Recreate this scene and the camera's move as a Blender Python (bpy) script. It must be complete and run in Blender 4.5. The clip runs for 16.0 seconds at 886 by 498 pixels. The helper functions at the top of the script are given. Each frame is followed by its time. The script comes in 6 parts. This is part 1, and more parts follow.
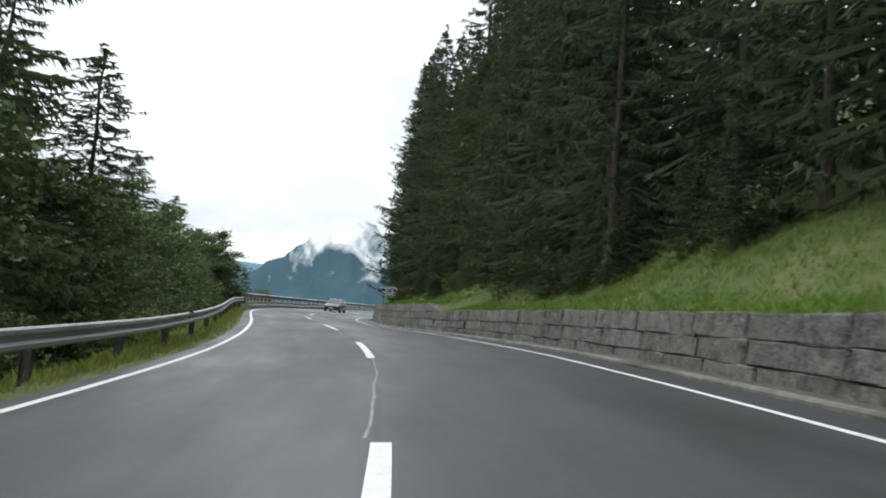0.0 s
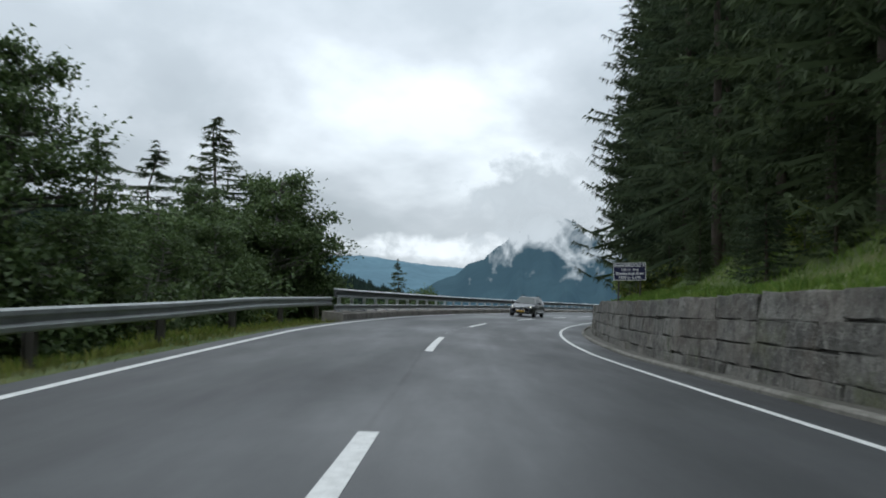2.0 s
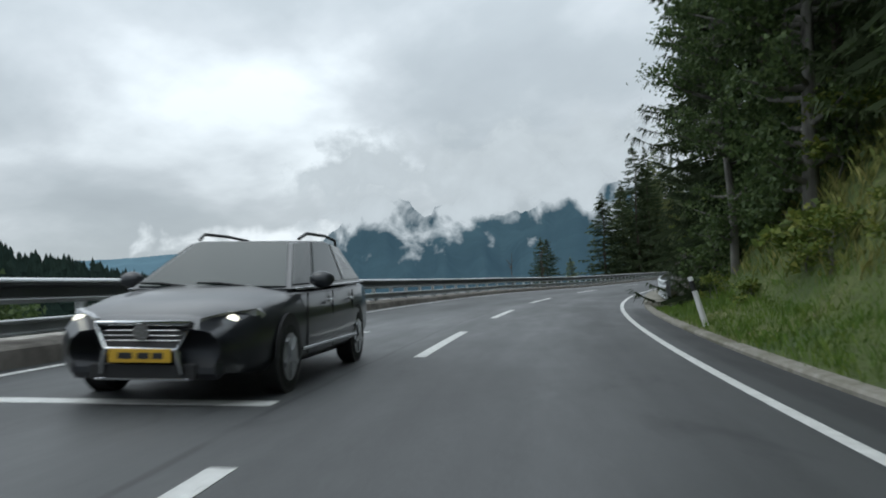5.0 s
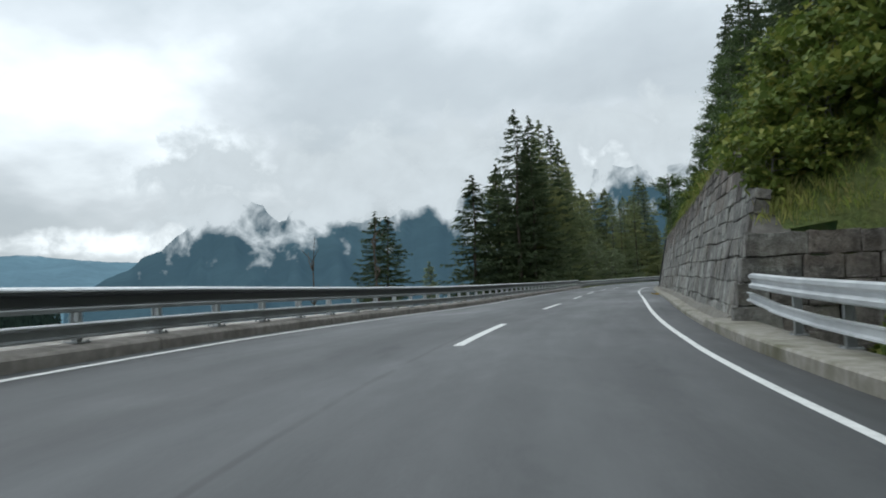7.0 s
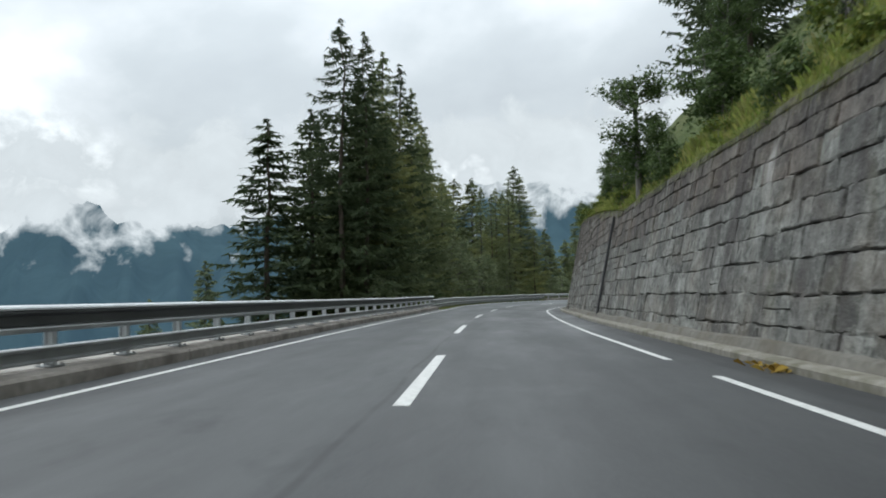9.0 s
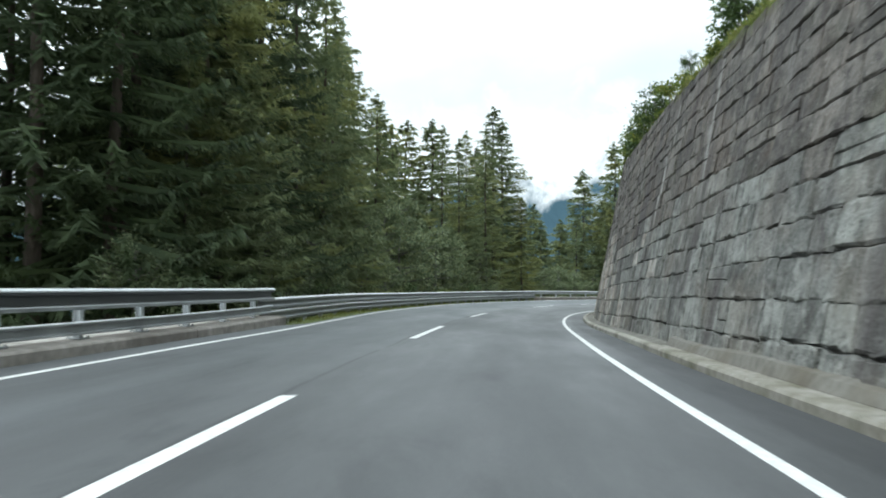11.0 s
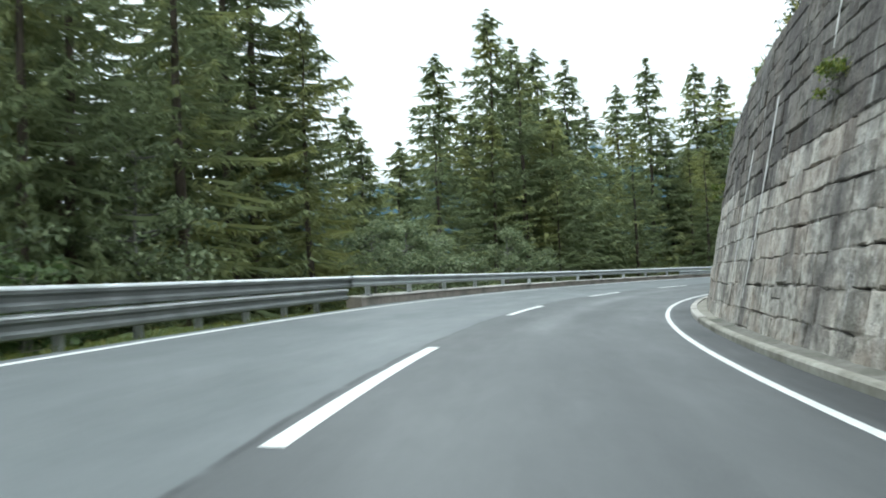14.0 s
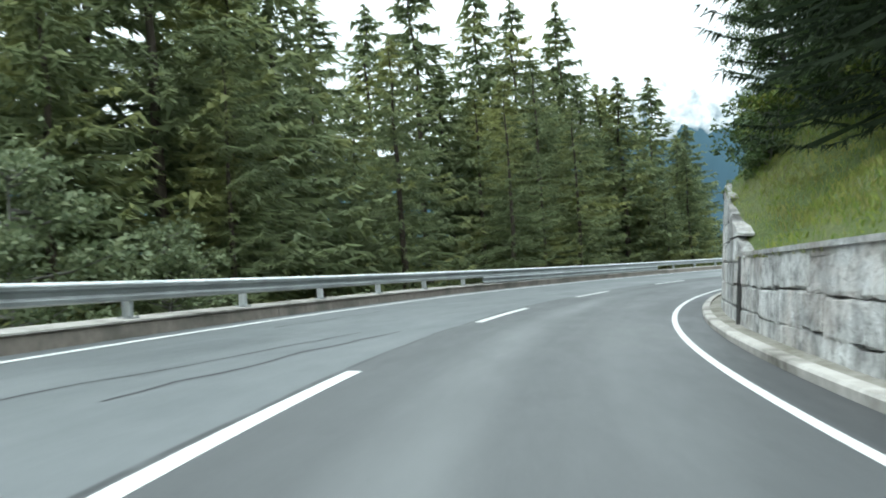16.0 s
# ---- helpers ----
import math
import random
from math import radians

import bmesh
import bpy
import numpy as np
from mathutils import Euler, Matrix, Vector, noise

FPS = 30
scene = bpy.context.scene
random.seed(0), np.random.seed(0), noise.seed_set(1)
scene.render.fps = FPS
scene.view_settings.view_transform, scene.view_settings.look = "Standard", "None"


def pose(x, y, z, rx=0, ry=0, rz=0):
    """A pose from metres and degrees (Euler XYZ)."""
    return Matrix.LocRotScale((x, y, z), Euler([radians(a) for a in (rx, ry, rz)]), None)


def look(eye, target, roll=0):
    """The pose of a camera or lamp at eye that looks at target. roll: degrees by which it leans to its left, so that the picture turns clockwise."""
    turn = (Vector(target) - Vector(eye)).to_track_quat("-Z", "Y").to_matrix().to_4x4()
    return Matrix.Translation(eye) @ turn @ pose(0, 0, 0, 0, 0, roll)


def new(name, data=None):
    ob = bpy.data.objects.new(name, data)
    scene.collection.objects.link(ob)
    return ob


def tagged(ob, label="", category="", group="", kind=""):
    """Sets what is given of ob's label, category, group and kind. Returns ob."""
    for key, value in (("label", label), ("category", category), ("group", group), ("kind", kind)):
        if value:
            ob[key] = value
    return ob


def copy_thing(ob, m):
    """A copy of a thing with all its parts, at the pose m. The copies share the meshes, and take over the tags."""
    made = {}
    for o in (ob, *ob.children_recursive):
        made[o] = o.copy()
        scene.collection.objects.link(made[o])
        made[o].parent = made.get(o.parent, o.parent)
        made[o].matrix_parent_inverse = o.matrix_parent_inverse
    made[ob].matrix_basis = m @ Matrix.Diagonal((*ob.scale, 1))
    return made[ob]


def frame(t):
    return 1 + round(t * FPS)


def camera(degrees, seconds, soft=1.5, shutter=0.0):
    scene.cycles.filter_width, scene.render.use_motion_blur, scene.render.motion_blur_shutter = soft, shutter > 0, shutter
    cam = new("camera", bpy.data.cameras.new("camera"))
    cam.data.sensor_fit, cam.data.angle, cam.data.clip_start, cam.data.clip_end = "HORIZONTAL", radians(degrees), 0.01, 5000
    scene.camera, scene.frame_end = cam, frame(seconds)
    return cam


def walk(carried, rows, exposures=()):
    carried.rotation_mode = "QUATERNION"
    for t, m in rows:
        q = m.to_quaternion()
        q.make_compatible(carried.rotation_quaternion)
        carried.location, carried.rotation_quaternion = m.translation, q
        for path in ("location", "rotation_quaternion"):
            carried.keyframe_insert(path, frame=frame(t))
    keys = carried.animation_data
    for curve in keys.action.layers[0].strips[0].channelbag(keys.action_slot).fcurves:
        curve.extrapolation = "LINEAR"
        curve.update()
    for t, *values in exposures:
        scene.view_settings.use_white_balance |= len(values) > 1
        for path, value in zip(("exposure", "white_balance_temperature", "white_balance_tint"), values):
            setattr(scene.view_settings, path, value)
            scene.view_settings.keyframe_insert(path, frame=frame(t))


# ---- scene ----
cam = camera(56.5, 16.0, soft=1.85, shutter=0.14)
PATH = [
    (0.0, pose(-1.40, -15.50, 1.013, 94.29, -3.85, 0.18)),
    (0.5, pose(-1.48, -7.49, 1.022, 94.06, -3.39, 5.33)),
    (1.0, pose(-2.19, 0.59, 1.024, 93.86, -2.83, 9.51)),
    (1.5, pose(-3.40, 8.81, 1.023, 93.71, -2.25, 12.44)),
    (2.0, pose(-4.93, 17.14, 1.002, 93.64, -1.61, 14.21)),
    (2.5, pose(-6.58, 25.66, 0.970, 93.51, -0.73, 15.12)),
    (3.0, pose(-8.25, 34.25, 0.946, 93.50, 1.35, 15.24)),
    (3.5, pose(-9.60, 42.89, 0.925, 93.44, 3.22, 12.73)),
    (4.0, pose(-10.58, 51.60, 0.914, 93.13, 3.93, 9.24)),
    (4.5, pose(-11.11, 60.34, 0.892, 92.61, 3.54, 6.01)),
    (5.0, pose(-11.25, 69.18, 0.910, 92.49, 3.25, 3.13)),
    (5.5, pose(-10.97, 78.12, 0.922, 92.51, 3.09, 0.52)),
    (6.0, pose(-10.29, 87.15, 0.933, 92.55, 3.00, -1.91)),
    (6.5, pose(-9.21, 96.24, 0.944, 92.57, 2.86, -4.27)),
    (7.0, pose(-7.74, 105.39, 0.953, 92.63, 2.51, -6.70)),
    (7.5, pose(-5.70, 114.55, 0.975, 92.90, 1.73, -9.35)),
    (8.0, pose(-3.23, 123.70, 1.002, 93.27, 1.49, -12.32)),
    (8.5, pose(-0.36, 132.74, 0.994, 93.34, 1.17, -14.79)),
    (9.0, pose(2.72, 141.71, 0.998, 93.33, 0.84, -16.64)),
    (9.5, pose(6.12, 150.54, 1.000, 93.36, 0.39, -18.01)),
    (10.0, pose(9.64, 159.27, 1.000, 93.33, -0.02, -18.62)),
    (10.5, pose(13.19, 167.95, 1.000, 93.21, -0.32, -18.56)),
    (11.0, pose(16.67, 176.58, 1.000, 93.01, -0.43, -18.14)),
    (11.5, pose(20.08, 185.11, 1.000, 92.80, -0.20, -18.34)),
    (12.0, pose(23.31, 193.58, 0.957, 92.71, 0.65, -19.13)),
    (12.5, pose(26.74, 201.86, 0.935, 92.71, 1.51, -20.55)),
    (13.0, pose(30.59, 209.94, 0.930, 92.66, 1.50, -22.19)),
    (13.5, pose(34.69, 217.85, 0.928, 92.66, 1.96, -24.89)),
    (14.0, pose(39.37, 225.40, 0.933, 92.28, 2.43, -30.12)),
    (14.5, pose(44.57, 232.37, 0.918, 92.37, 2.64, -34.97)),
    (15.0, pose(50.18, 239.00, 0.917, 92.24, 3.18, -39.09)),
    (15.5, pose(56.33, 245.09, 0.906, 92.31, 3.71, -42.50)),
    (16.0, pose(62.92, 251.03, 0.900, 92.26, 3.89, -46.85)),
]
walk(cam, PATH, exposures=[(0.0, 0.32, 6300, 8), (0.6, 0.05, 6200, 7), (1.5, -0.29, 6030, 6), (3.5, -0.4, 6000, 6), (4.5, -0.45, 6050, 5), (7.0, -0.26, 6120, 5), (9.0, -0.12, 6240, 6), (11.5, 0.60, 6020, 1), (14.0, 0.70, 6000, 0), (16.0, 0.80, 6000, -1)])

# ---------------------------------------------------------------- world and light
world = bpy.data.worlds.new("overcast_sky")
scene.world = world
world.use_nodes = True


def build_sky():
    nt = world.node_tree
    n, l = nt.nodes, nt.links
    out = n["World Output"]
    bg = n["Background"]
    sky = n.new("ShaderNodeTexSky")
    sky.sky_type = "NISHITA"
    sky.sun_disc = False
    sky.sun_elevation, sky.sun_rotation = radians(48), radians(-35)
    dim = n.new("ShaderNodeVectorMath")
    dim.operation = "SCALE"
    dim.inputs["Scale"].default_value = 0.11
    l.new(sky.outputs[0], dim.inputs[0])
    tc = n.new("ShaderNodeTexCoord")
    sep = n.new("ShaderNodeSeparateXYZ")
    l.new(tc.outputs["Generated"], sep.inputs[0])
    up = n.new("ShaderNodeMath")
    up.operation = "ADD"
    up.inputs[1].default_value = 0.42
    l.new(sep.outputs["Z"], up.inputs[0])
    lift = n.new("ShaderNodeMath")
    lift.operation = "MAXIMUM"
    lift.inputs[1].default_value = 0.30
    l.new(up.outputs[0], lift.inputs[0])
    flat = n.new("ShaderNodeVectorMath")
    flat.operation = "DIVIDE"
    comb = n.new("ShaderNodeCombineXYZ")
    for k in range(3):
        l.new(lift.outputs[0], comb.inputs[k])
    l.new(tc.outputs["Generated"], flat.inputs[0])
    l.new(comb.outputs[0], flat.inputs[1])
    big = n.new("ShaderNodeTexNoise")
    big.inputs["Scale"].default_value = 1.9
    big.inputs["Detail"].default_value = 7
    big.inputs["Roughness"].default_value = 0.50
    big.inputs["Distortion"].default_value = 0.12
    off = n.new("ShaderNodeVectorMath")
    off.inputs[1].default_value = (3.1, 1.4, 0.0)
    turn = n.new("ShaderNodeMapping")
    turn.inputs["Rotation"].default_value = (0, 0, radians(22))
    l.new(flat.outputs[0], turn.inputs[0])
    l.new(turn.outputs[0], off.inputs[0])
    l.new(off.outputs[0], big.inputs["Vector"])
    ramp = n.new("ShaderNodeValToRGB")
    cr = ramp.color_ramp
    cr.elements[0].position, cr.elements[0].color = 0.30, (0.68, 0.715, 0.75, 1)
    cr.elements[1].position, cr.elements[1].color = 0.67, (1.44, 1.47, 1.49, 1)
    for pos, col in ((0.45, (0.80, 0.84, 0.87, 1)), (0.54, (0.98, 1.01, 1.04, 1))):
        e = cr.elements.new(pos)
        e.color = col
    l.new(big.outputs[0], ramp.inputs[0])
    mix = n.new("ShaderNodeMix")
    mix.data_type = "RGBA"
    mix.inputs[0].default_value = 0.93
    l.new(dim.outputs[0], mix.inputs[6])
    l.new(ramp.outputs[0], mix.inputs[7])
    # an overcast sky is brightest overhead
    high = n.new("ShaderNodeMapRange")
    high.inputs["From Min"].default_value, high.inputs["From Max"].default_value = 0.12, 1.0
    high.inputs["To Min"].default_value, high.inputs["To Max"].default_value = 0.75, 1.9
    l.new(sep.outputs["Z"], high.inputs[0])
    shade = n.new("ShaderNodeVectorMath")
    shade.operation = "SCALE"
    l.new(mix.outputs[2], shade.inputs[0])
    l.new(high.outputs[0], shade.inputs["Scale"])
    l.new(shade.outputs[0], bg.inputs["Color"])
    bg.inputs["Strength"].default_value = 1.1
    l.new(bg.outputs[0], out.inputs["Surface"])


build_sky()
sun_data = bpy.data.lights.new("sun", "SUN")
sun_data.energy, sun_data.angle, sun_data.color = 0.8, radians(35), (1.0, 0.97, 0.93)
sun = new("sun", sun_data)
sun.matrix_world = look((-60, 90, 120), (0, 130, 0))


# ---------------------------------------------------------------- materials
class Nodes:
    """Short hand for a material's node tree."""

    def __init__(self, name, rough=0.8, metal=0.0):
        self.mat = bpy.data.materials.new(name)
        self.mat.use_nodes = True
        self.n, self.l = self.mat.node_tree.nodes, self.mat.node_tree.links
        self.bsdf = self.n["Principled BSDF"]
        self.bsdf.inputs["Roughness"].default_value = rough
        self.bsdf.inputs["Metallic"].default_value = metal
        self.tc = self.n.new("ShaderNodeTexCoord")

    def place(self, kind="Object", stretch=(1, 1, 1)):
        m = self.n.new("ShaderNodeMapping")
        m.inputs["Scale"].default_value = stretch
        if kind == "World":
            g = self.n.new("ShaderNodeNewGeometry")
            self.l.new(g.outputs["Position"], m.inputs[0])
        else:
            self.l.new(self.tc.outputs[kind], m.inputs[0])
        return m.outputs[0]

    def noise(self, scale, detail=4.0, where=None, rough=0.55, distort=0.0):
        t = self.n.new("ShaderNodeTexNoise")
        t.inputs["Scale"].default_value = scale
        t.inputs["Detail"].default_value = detail
        t.inputs["Roughness"].default_value = rough
        t.inputs["Distortion"].default_value = distort
        if where is not None:
            self.l.new(where, t.inputs["Vector"])
        return t.outputs[0]

    def ramp(self, fac, *stops):
        r = self.n.new("ShaderNodeValToRGB")
        e = r.color_ramp.elements
        e[0].position, e[0].color = stops[0][0], (*stops[0][1], 1)
        e[1].position, e[1].color = stops[-1][0], (*stops[-1][1], 1)
        for pos, col in stops[1:-1]:
            k = e.new(pos)
            k.color = (*col, 1)
        self.l.new(fac, r.inputs[0])
        return r.outputs[0]

    def fac(self, value, lo, hi):
        r = self.n.new("ShaderNodeMapRange")
        r.inputs["From Min"].default_value, r.inputs["From Max"].default_value = lo, hi
        self.l.new(value, r.inputs[0])
        return r.outputs[0]

    def math(self, op, a, b):
        m = self.n.new("ShaderNodeMath")
        m.operation = op
        for k, v in ((0, a), (1, b)):
            if isinstance(v, (int, float)):
                m.inputs[k].default_value = v
            else:
                self.l.new(v, m.inputs[k])
        return m.outputs[0]

    def mix(self, fac, a, b, blend="MIX"):
        m = self.n.new("ShaderNodeMix")
        m.data_type, m.blend_type = "RGBA", blend
        for k, v in ((0, fac), (6, a), (7, b)):
            if isinstance(v, (int, float)):
                m.inputs[k].default_value = v
            elif isinstance(v, tuple):
                m.inputs[k].default_value = (*v, 1)
            else:
                self.l.new(v, m.inputs[k])
        return m.outputs[2]

    def random(self, island=False):
        if island:
            return self.n.new("ShaderNodeNewGeometry").outputs["Random Per Island"]
        return self.n.new("ShaderNodeObjectInfo").outputs["Random"]

    def colour(self, out):
        self.l.new(out, self.bsdf.inputs["Base Color"])
        return self

    def roughness(self, out):
        self.l.new(out, self.bsdf.inputs["Roughness"])
        return self

    def bump(self, height, strength=0.4, distance=0.02):
        b = self.n.new("ShaderNodeBump")
        b.inputs["Strength"].default_value = strength
        b.inputs["Distance"].default_value = distance
        self.l.new(height, b.inputs["Height"])
        self.l.new(b.outputs[0], self.bsdf.inputs["Normal"])
        return self


def asphalt():
    m = Nodes("asphalt", 0.55)
    uv = m.tc.outputs["UV"]
    sep = m.n.new("ShaderNodeSeparateXYZ")
    m.l.new(uv, sep.inputs[0])
    along, across = sep.outputs["X"], sep.outputs["Y"]
    grain = m.noise(38, 3, m.place("World"))
    patch = m.noise(0.5, 5, m.place("UV", (0.22, 1.0, 1.0)), 0.62)
    blots = m.noise(0.9, 6, m.place("UV", (0.35, 0.9, 1.0)), 0.68, 0.4)
    base = m.mix(m.fac(patch, 0.3, 0.7), (0.0270, 0.0285, 0.0290), (0.050, 0.0525, 0.0530))
    base = m.mix(m.fac(grain, 0.35, 0.7), base, m.mix(0.5, base, (0.080, 0.083, 0.087)))
    bands = m.noise(0.9, 3, m.place("UV", (0.02, 1.0, 1.0)), 0.5)
    base = m.mix(m.math("MULTIPLY", m.fac(bands, 0.45, 0.62), 0.6), base, (0.074, 0.078, 0.079))
    base = m.mix(m.math("MULTIPLY", m.fac(blots, 0.56, 0.70), 0.55), base, (0.088, 0.092, 0.092))
    base = m.mix(m.math("MULTIPLY", m.fac(blots, 0.44, 0.32), 0.6), base, (0.020, 0.021, 0.022))
    # darker at first, paler grey along the second bend
    base = m.mix(m.math("MULTIPLY", m.fac(along, 72, 38), 0.42), base, (0.0185, 0.0198, 0.0205))
    base = m.mix(m.math("MULTIPLY", m.fac(along, 182, 215), 0.42), base, (0.094, 0.100, 0.100))
    # paler, worn surface on the outer lane further along
    wob = m.math("MULTIPLY", m.math("SUBTRACT", m.noise(0.6, 3, m.place("UV", (0.3, 1, 1))), 0.5), 0.25)
    side = m.fac(m.math("ADD", m.math("ADD", across, 0.20), wob), 0.035, -0.035)
    old = m.fac(along, 186, 228)
    pale = m.mix(m.fac(blots, 0.3, 0.7), (0.106, 0.117, 0.120), (0.146, 0.157, 0.160))
    base = m.mix(m.math("MULTIPLY", m.math("MULTIPLY", side, old), 0.9), base, pale)
    # dried, greyer strips along the outer lane before that
    dry = m.fac(m.noise(0.4, 4, m.place("UV", (0.08, 0.9, 1)), 0.6), 0.52, 0.66)
    early = m.math("MULTIPLY", m.math("MULTIPLY", dry, m.fac(across, 0.2, -1.2)), m.math("SUBTRACT", 1.0, old))
    base = m.mix(m.math("MULTIPLY", early, 0.55), base, (0.092, 0.098, 0.102))
    # polished, paler wheel track in the inner lane
    track = m.fac(m.math("ABSOLUTE", m.math("SUBTRACT", m.math("ADD", across, wob), 1.25), 0.0), 0.55, 0.1)
    track2 = m.fac(m.math("ABSOLUTE", m.math("SUBTRACT", m.math("ADD", across, wob), 2.75), 0.0), 0.4, 0.1)
    spots = m.fac(m.noise(0.35, 4, m.place("UV", (0.18, 0.8, 1))), 0.42, 0.62)
    worn = m.math("MULTIPLY", m.math("MULTIPLY", m.math("MAXIMUM", track, m.math("MULTIPLY", track2, 0.3)), old), m.math("ADD", m.math("MULTIPLY", spots, 0.65), 0.2))
    base = m.mix(worn, base, (0.150, 0.156, 0.156))
    # darker strip of newer asphalt along the inner edge
    strip = m.fac(across, 4.02, 4.10)
    base = m.mix(m.math("MULTIPLY", strip, 0.7), base, (0.026, 0.027, 0.028))
    # seam between the lanes
    seam = m.fac(m.math("ABSOLUTE", m.math("ADD", m.math("ADD", across, 0.20), wob), 0.0), 0.045, 0.015)
    seam = m.math("MULTIPLY", seam, m.fac(m.noise(0.8, 3, m.place("UV", (1, 0.01, 1))), 0.36, 0.5))
    base = m.mix(m.math("MULTIPLY", seam, 0.75), base, (0.018, 0.018, 0.019))
    m.colour(base)
    # damp in places: smoother along some stretches
    damp = m.noise(0.45, 4, m.place("UV", (0.06, 0.7, 1)), 0.55)
    m.roughness(m.ramp(m.math("ADD", m.math("MULTIPLY", patch, 0.5), m.math("MULTIPLY", damp, 0.5)), (0.36, (0.38,) * 3), (0.62, (0.72,) * 3)))
    return m.bump(grain, 0.3, 0.005).mat


def paint_white():
    m = Nodes("road_paint", 0.6)
    w = m.noise(9, 5, m.place("World"))
    f = m.noise(60, 2, m.place("World"))
    c = m.mix(m.fac(w, 0.3, 0.72), (0.74, 0.74, 0.72), (0.52, 0.52, 0.50))
    c = m.mix(m.fac(f, 0.62, 0.75), c, (0.28, 0.28, 0.28))
    return m.colour(c).bump(f, 0.2, 0.003).mat


def concrete(name, lo, hi, stain=(0.12, 0.11, 0.09)):
    m = Nodes(name, 0.85)
    big = m.noise(0.7, 5, m.place("World"), 0.6)
    mid = m.noise(6, 5, m.place("World"))
    fine = m.noise(70, 2, m.place("World"))
    c = m.mix(m.fac(mid, 0.3, 0.7), lo, hi)
    c = m.mix(m.fac(big, 0.48, 0.7), c, stain)
    c = m.mix(m.math("MULTIPLY", m.fac(fine, 0.6, 0.8), 0.4), c, (0.1, 0.1, 0.09))
    return m.colour(c).bump(mid, 0.35, 0.02).mat


def stone(name, dark, light, island=False, streak=0.0, moss=0.35):
    m = Nodes(name, 0.9)
    rnd = m.random(island)
    w = m.place("World")
    mid = m.noise(2.6, 6, w, 0.62)
    fine = m.noise(22, 4, w, 0.6)
    veins = m.noise(5.0, 4, m.place("World", (1, 1, 3.5)), 0.6, 1.2)
    c = m.mix(m.fac(rnd, 0.08, 0.92), tuple(v * 0.95 for v in dark), light)
    c = m.mix(m.fac(mid, 0.30, 0.68), m.mix(0.35, c, dark), c)
    c = m.mix(m.math("MULTIPLY", m.fac(fine, 0.45, 0.75), 0.5), c, m.mix(0.5, c, (0.05, 0.045, 0.04)))
    c = m.mix(m.math("MULTIPLY", m.fac(veins, 0.58, 0.72), 0.5), c, (0.46, 0.44, 0.41))
    lichen = m.noise(1.9, 6, m.place("World", (1.0, 1.0, 0.55)), 0.7, 0.4)
    c = m.mix(m.math("MULTIPLY", m.fac(lichen, 0.56, 0.68), 0.42), c, tuple(min(0.7, v * 1.75) for v in light))
    speck = m.noise(4.2, 8, w, 0.74, 0.5)
    c = m.mix(m.math("MULTIPLY", m.fac(speck, 0.51, 0.60), 0.72), c, tuple(v * 0.4 for v in dark))
    c = m.mix(m.math("MULTIPLY", m.fac(speck, 0.47, 0.37), 0.55), c, tuple(min(0.75, v * 1.35) for v in light))
    blotch = m.noise(1.25, 6, m.place("World", (1, 1, 1.6)), 0.68, 0.6)
    c = m.mix(m.math("MULTIPLY", m.fac(blotch, 0.50, 0.66), 0.62), c, tuple(v * 0.42 for v in dark))
    c = m.mix(m.math("MULTIPLY", m.fac(blotch, 0.46, 0.34), 0.35), c, tuple(v * 1.2 for v in light))
    tone = m.noise(0.55, 5, m.place("World", (1, 1, 1.4)), 0.62, 0.5)
    c = m.mix(m.math("MULTIPLY", m.fac(tone, 0.47, 0.62), 0.55), c, m.mix(0.5, c, (light[0] * 0.80, light[1] * 0.64, light[2] * 0.54)))
    c = m.mix(m.math("MULTIPLY", m.fac(tone, 0.45, 0.34), 0.45), c, m.mix(0.5, c, tuple(v * 1.25 for v in light)))
    green = m.noise(0.9, 5, w, 0.65)
    c = m.mix(m.math("MULTIPLY", m.fac(green, 0.56, 0.72), moss), c, (0.075, 0.085, 0.035))
    if streak:
        lime = m.noise(1.0, 4, m.place("World", (1.6, 1.6, 0.07)), 0.6)
        c = m.mix(m.math("MULTIPLY", m.fac(lime, 0.60, 0.70), streak), c, (0.55, 0.54, 0.51))
        soot = m.noise(0.8, 4, m.place("World", (1.1, 1.1, 0.10)), 0.6)
        c = m.mix(m.math("MULTIPLY", m.fac(soot, 0.48, 0.66), 0.75), c, (0.06, 0.052, 0.05))
    m.colour(c)
    h = m.math("ADD", m.math("MULTIPLY", mid, 1.0), m.math("MULTIPLY", fine, 0.35))
    return m.bump(h, 0.9, 0.09).mat


def steel(name, lo, hi, rough=0.45, rust=0.25):
    m = Nodes(name, rough, 0.75)
    w = m.place("World", (1, 1, 1))
    a = m.noise(1.4, 5, w)
    b = m.noise(24, 3, w)
    c = m.mix(m.fac(a, 0.3, 0.7), lo, hi)
    c = m.mix(m.math("MULTIPLY", m.fac(b, 0.58, 0.8), rust), c, (0.16, 0.10, 0.06))
    return m.colour(c).roughness(m.ramp(a, (0.3, (rough - 0.08,) * 3), (0.7, (rough + 0.15,) * 3))).mat


def grass_ground():
    m = Nodes("grass_ground", 0.95)
    w = m.place("World")
    a = m.noise(0.35, 5, w, 0.6)
    b = m.noise(9, 5, w, 0.65)
    c = m.ramp(a, (0.28, (0.070, 0.115, 0.026)), (0.5, (0.115, 0.155, 0.038)), (0.72, (0.185, 0.185, 0.065)))
    c = m.mix(m.fac(b, 0.35, 0.7), m.mix(0.6, c, (0.03, 0.04, 0.012)), c)
    return m.colour(c).bump(b, 0.9, 0.10).mat


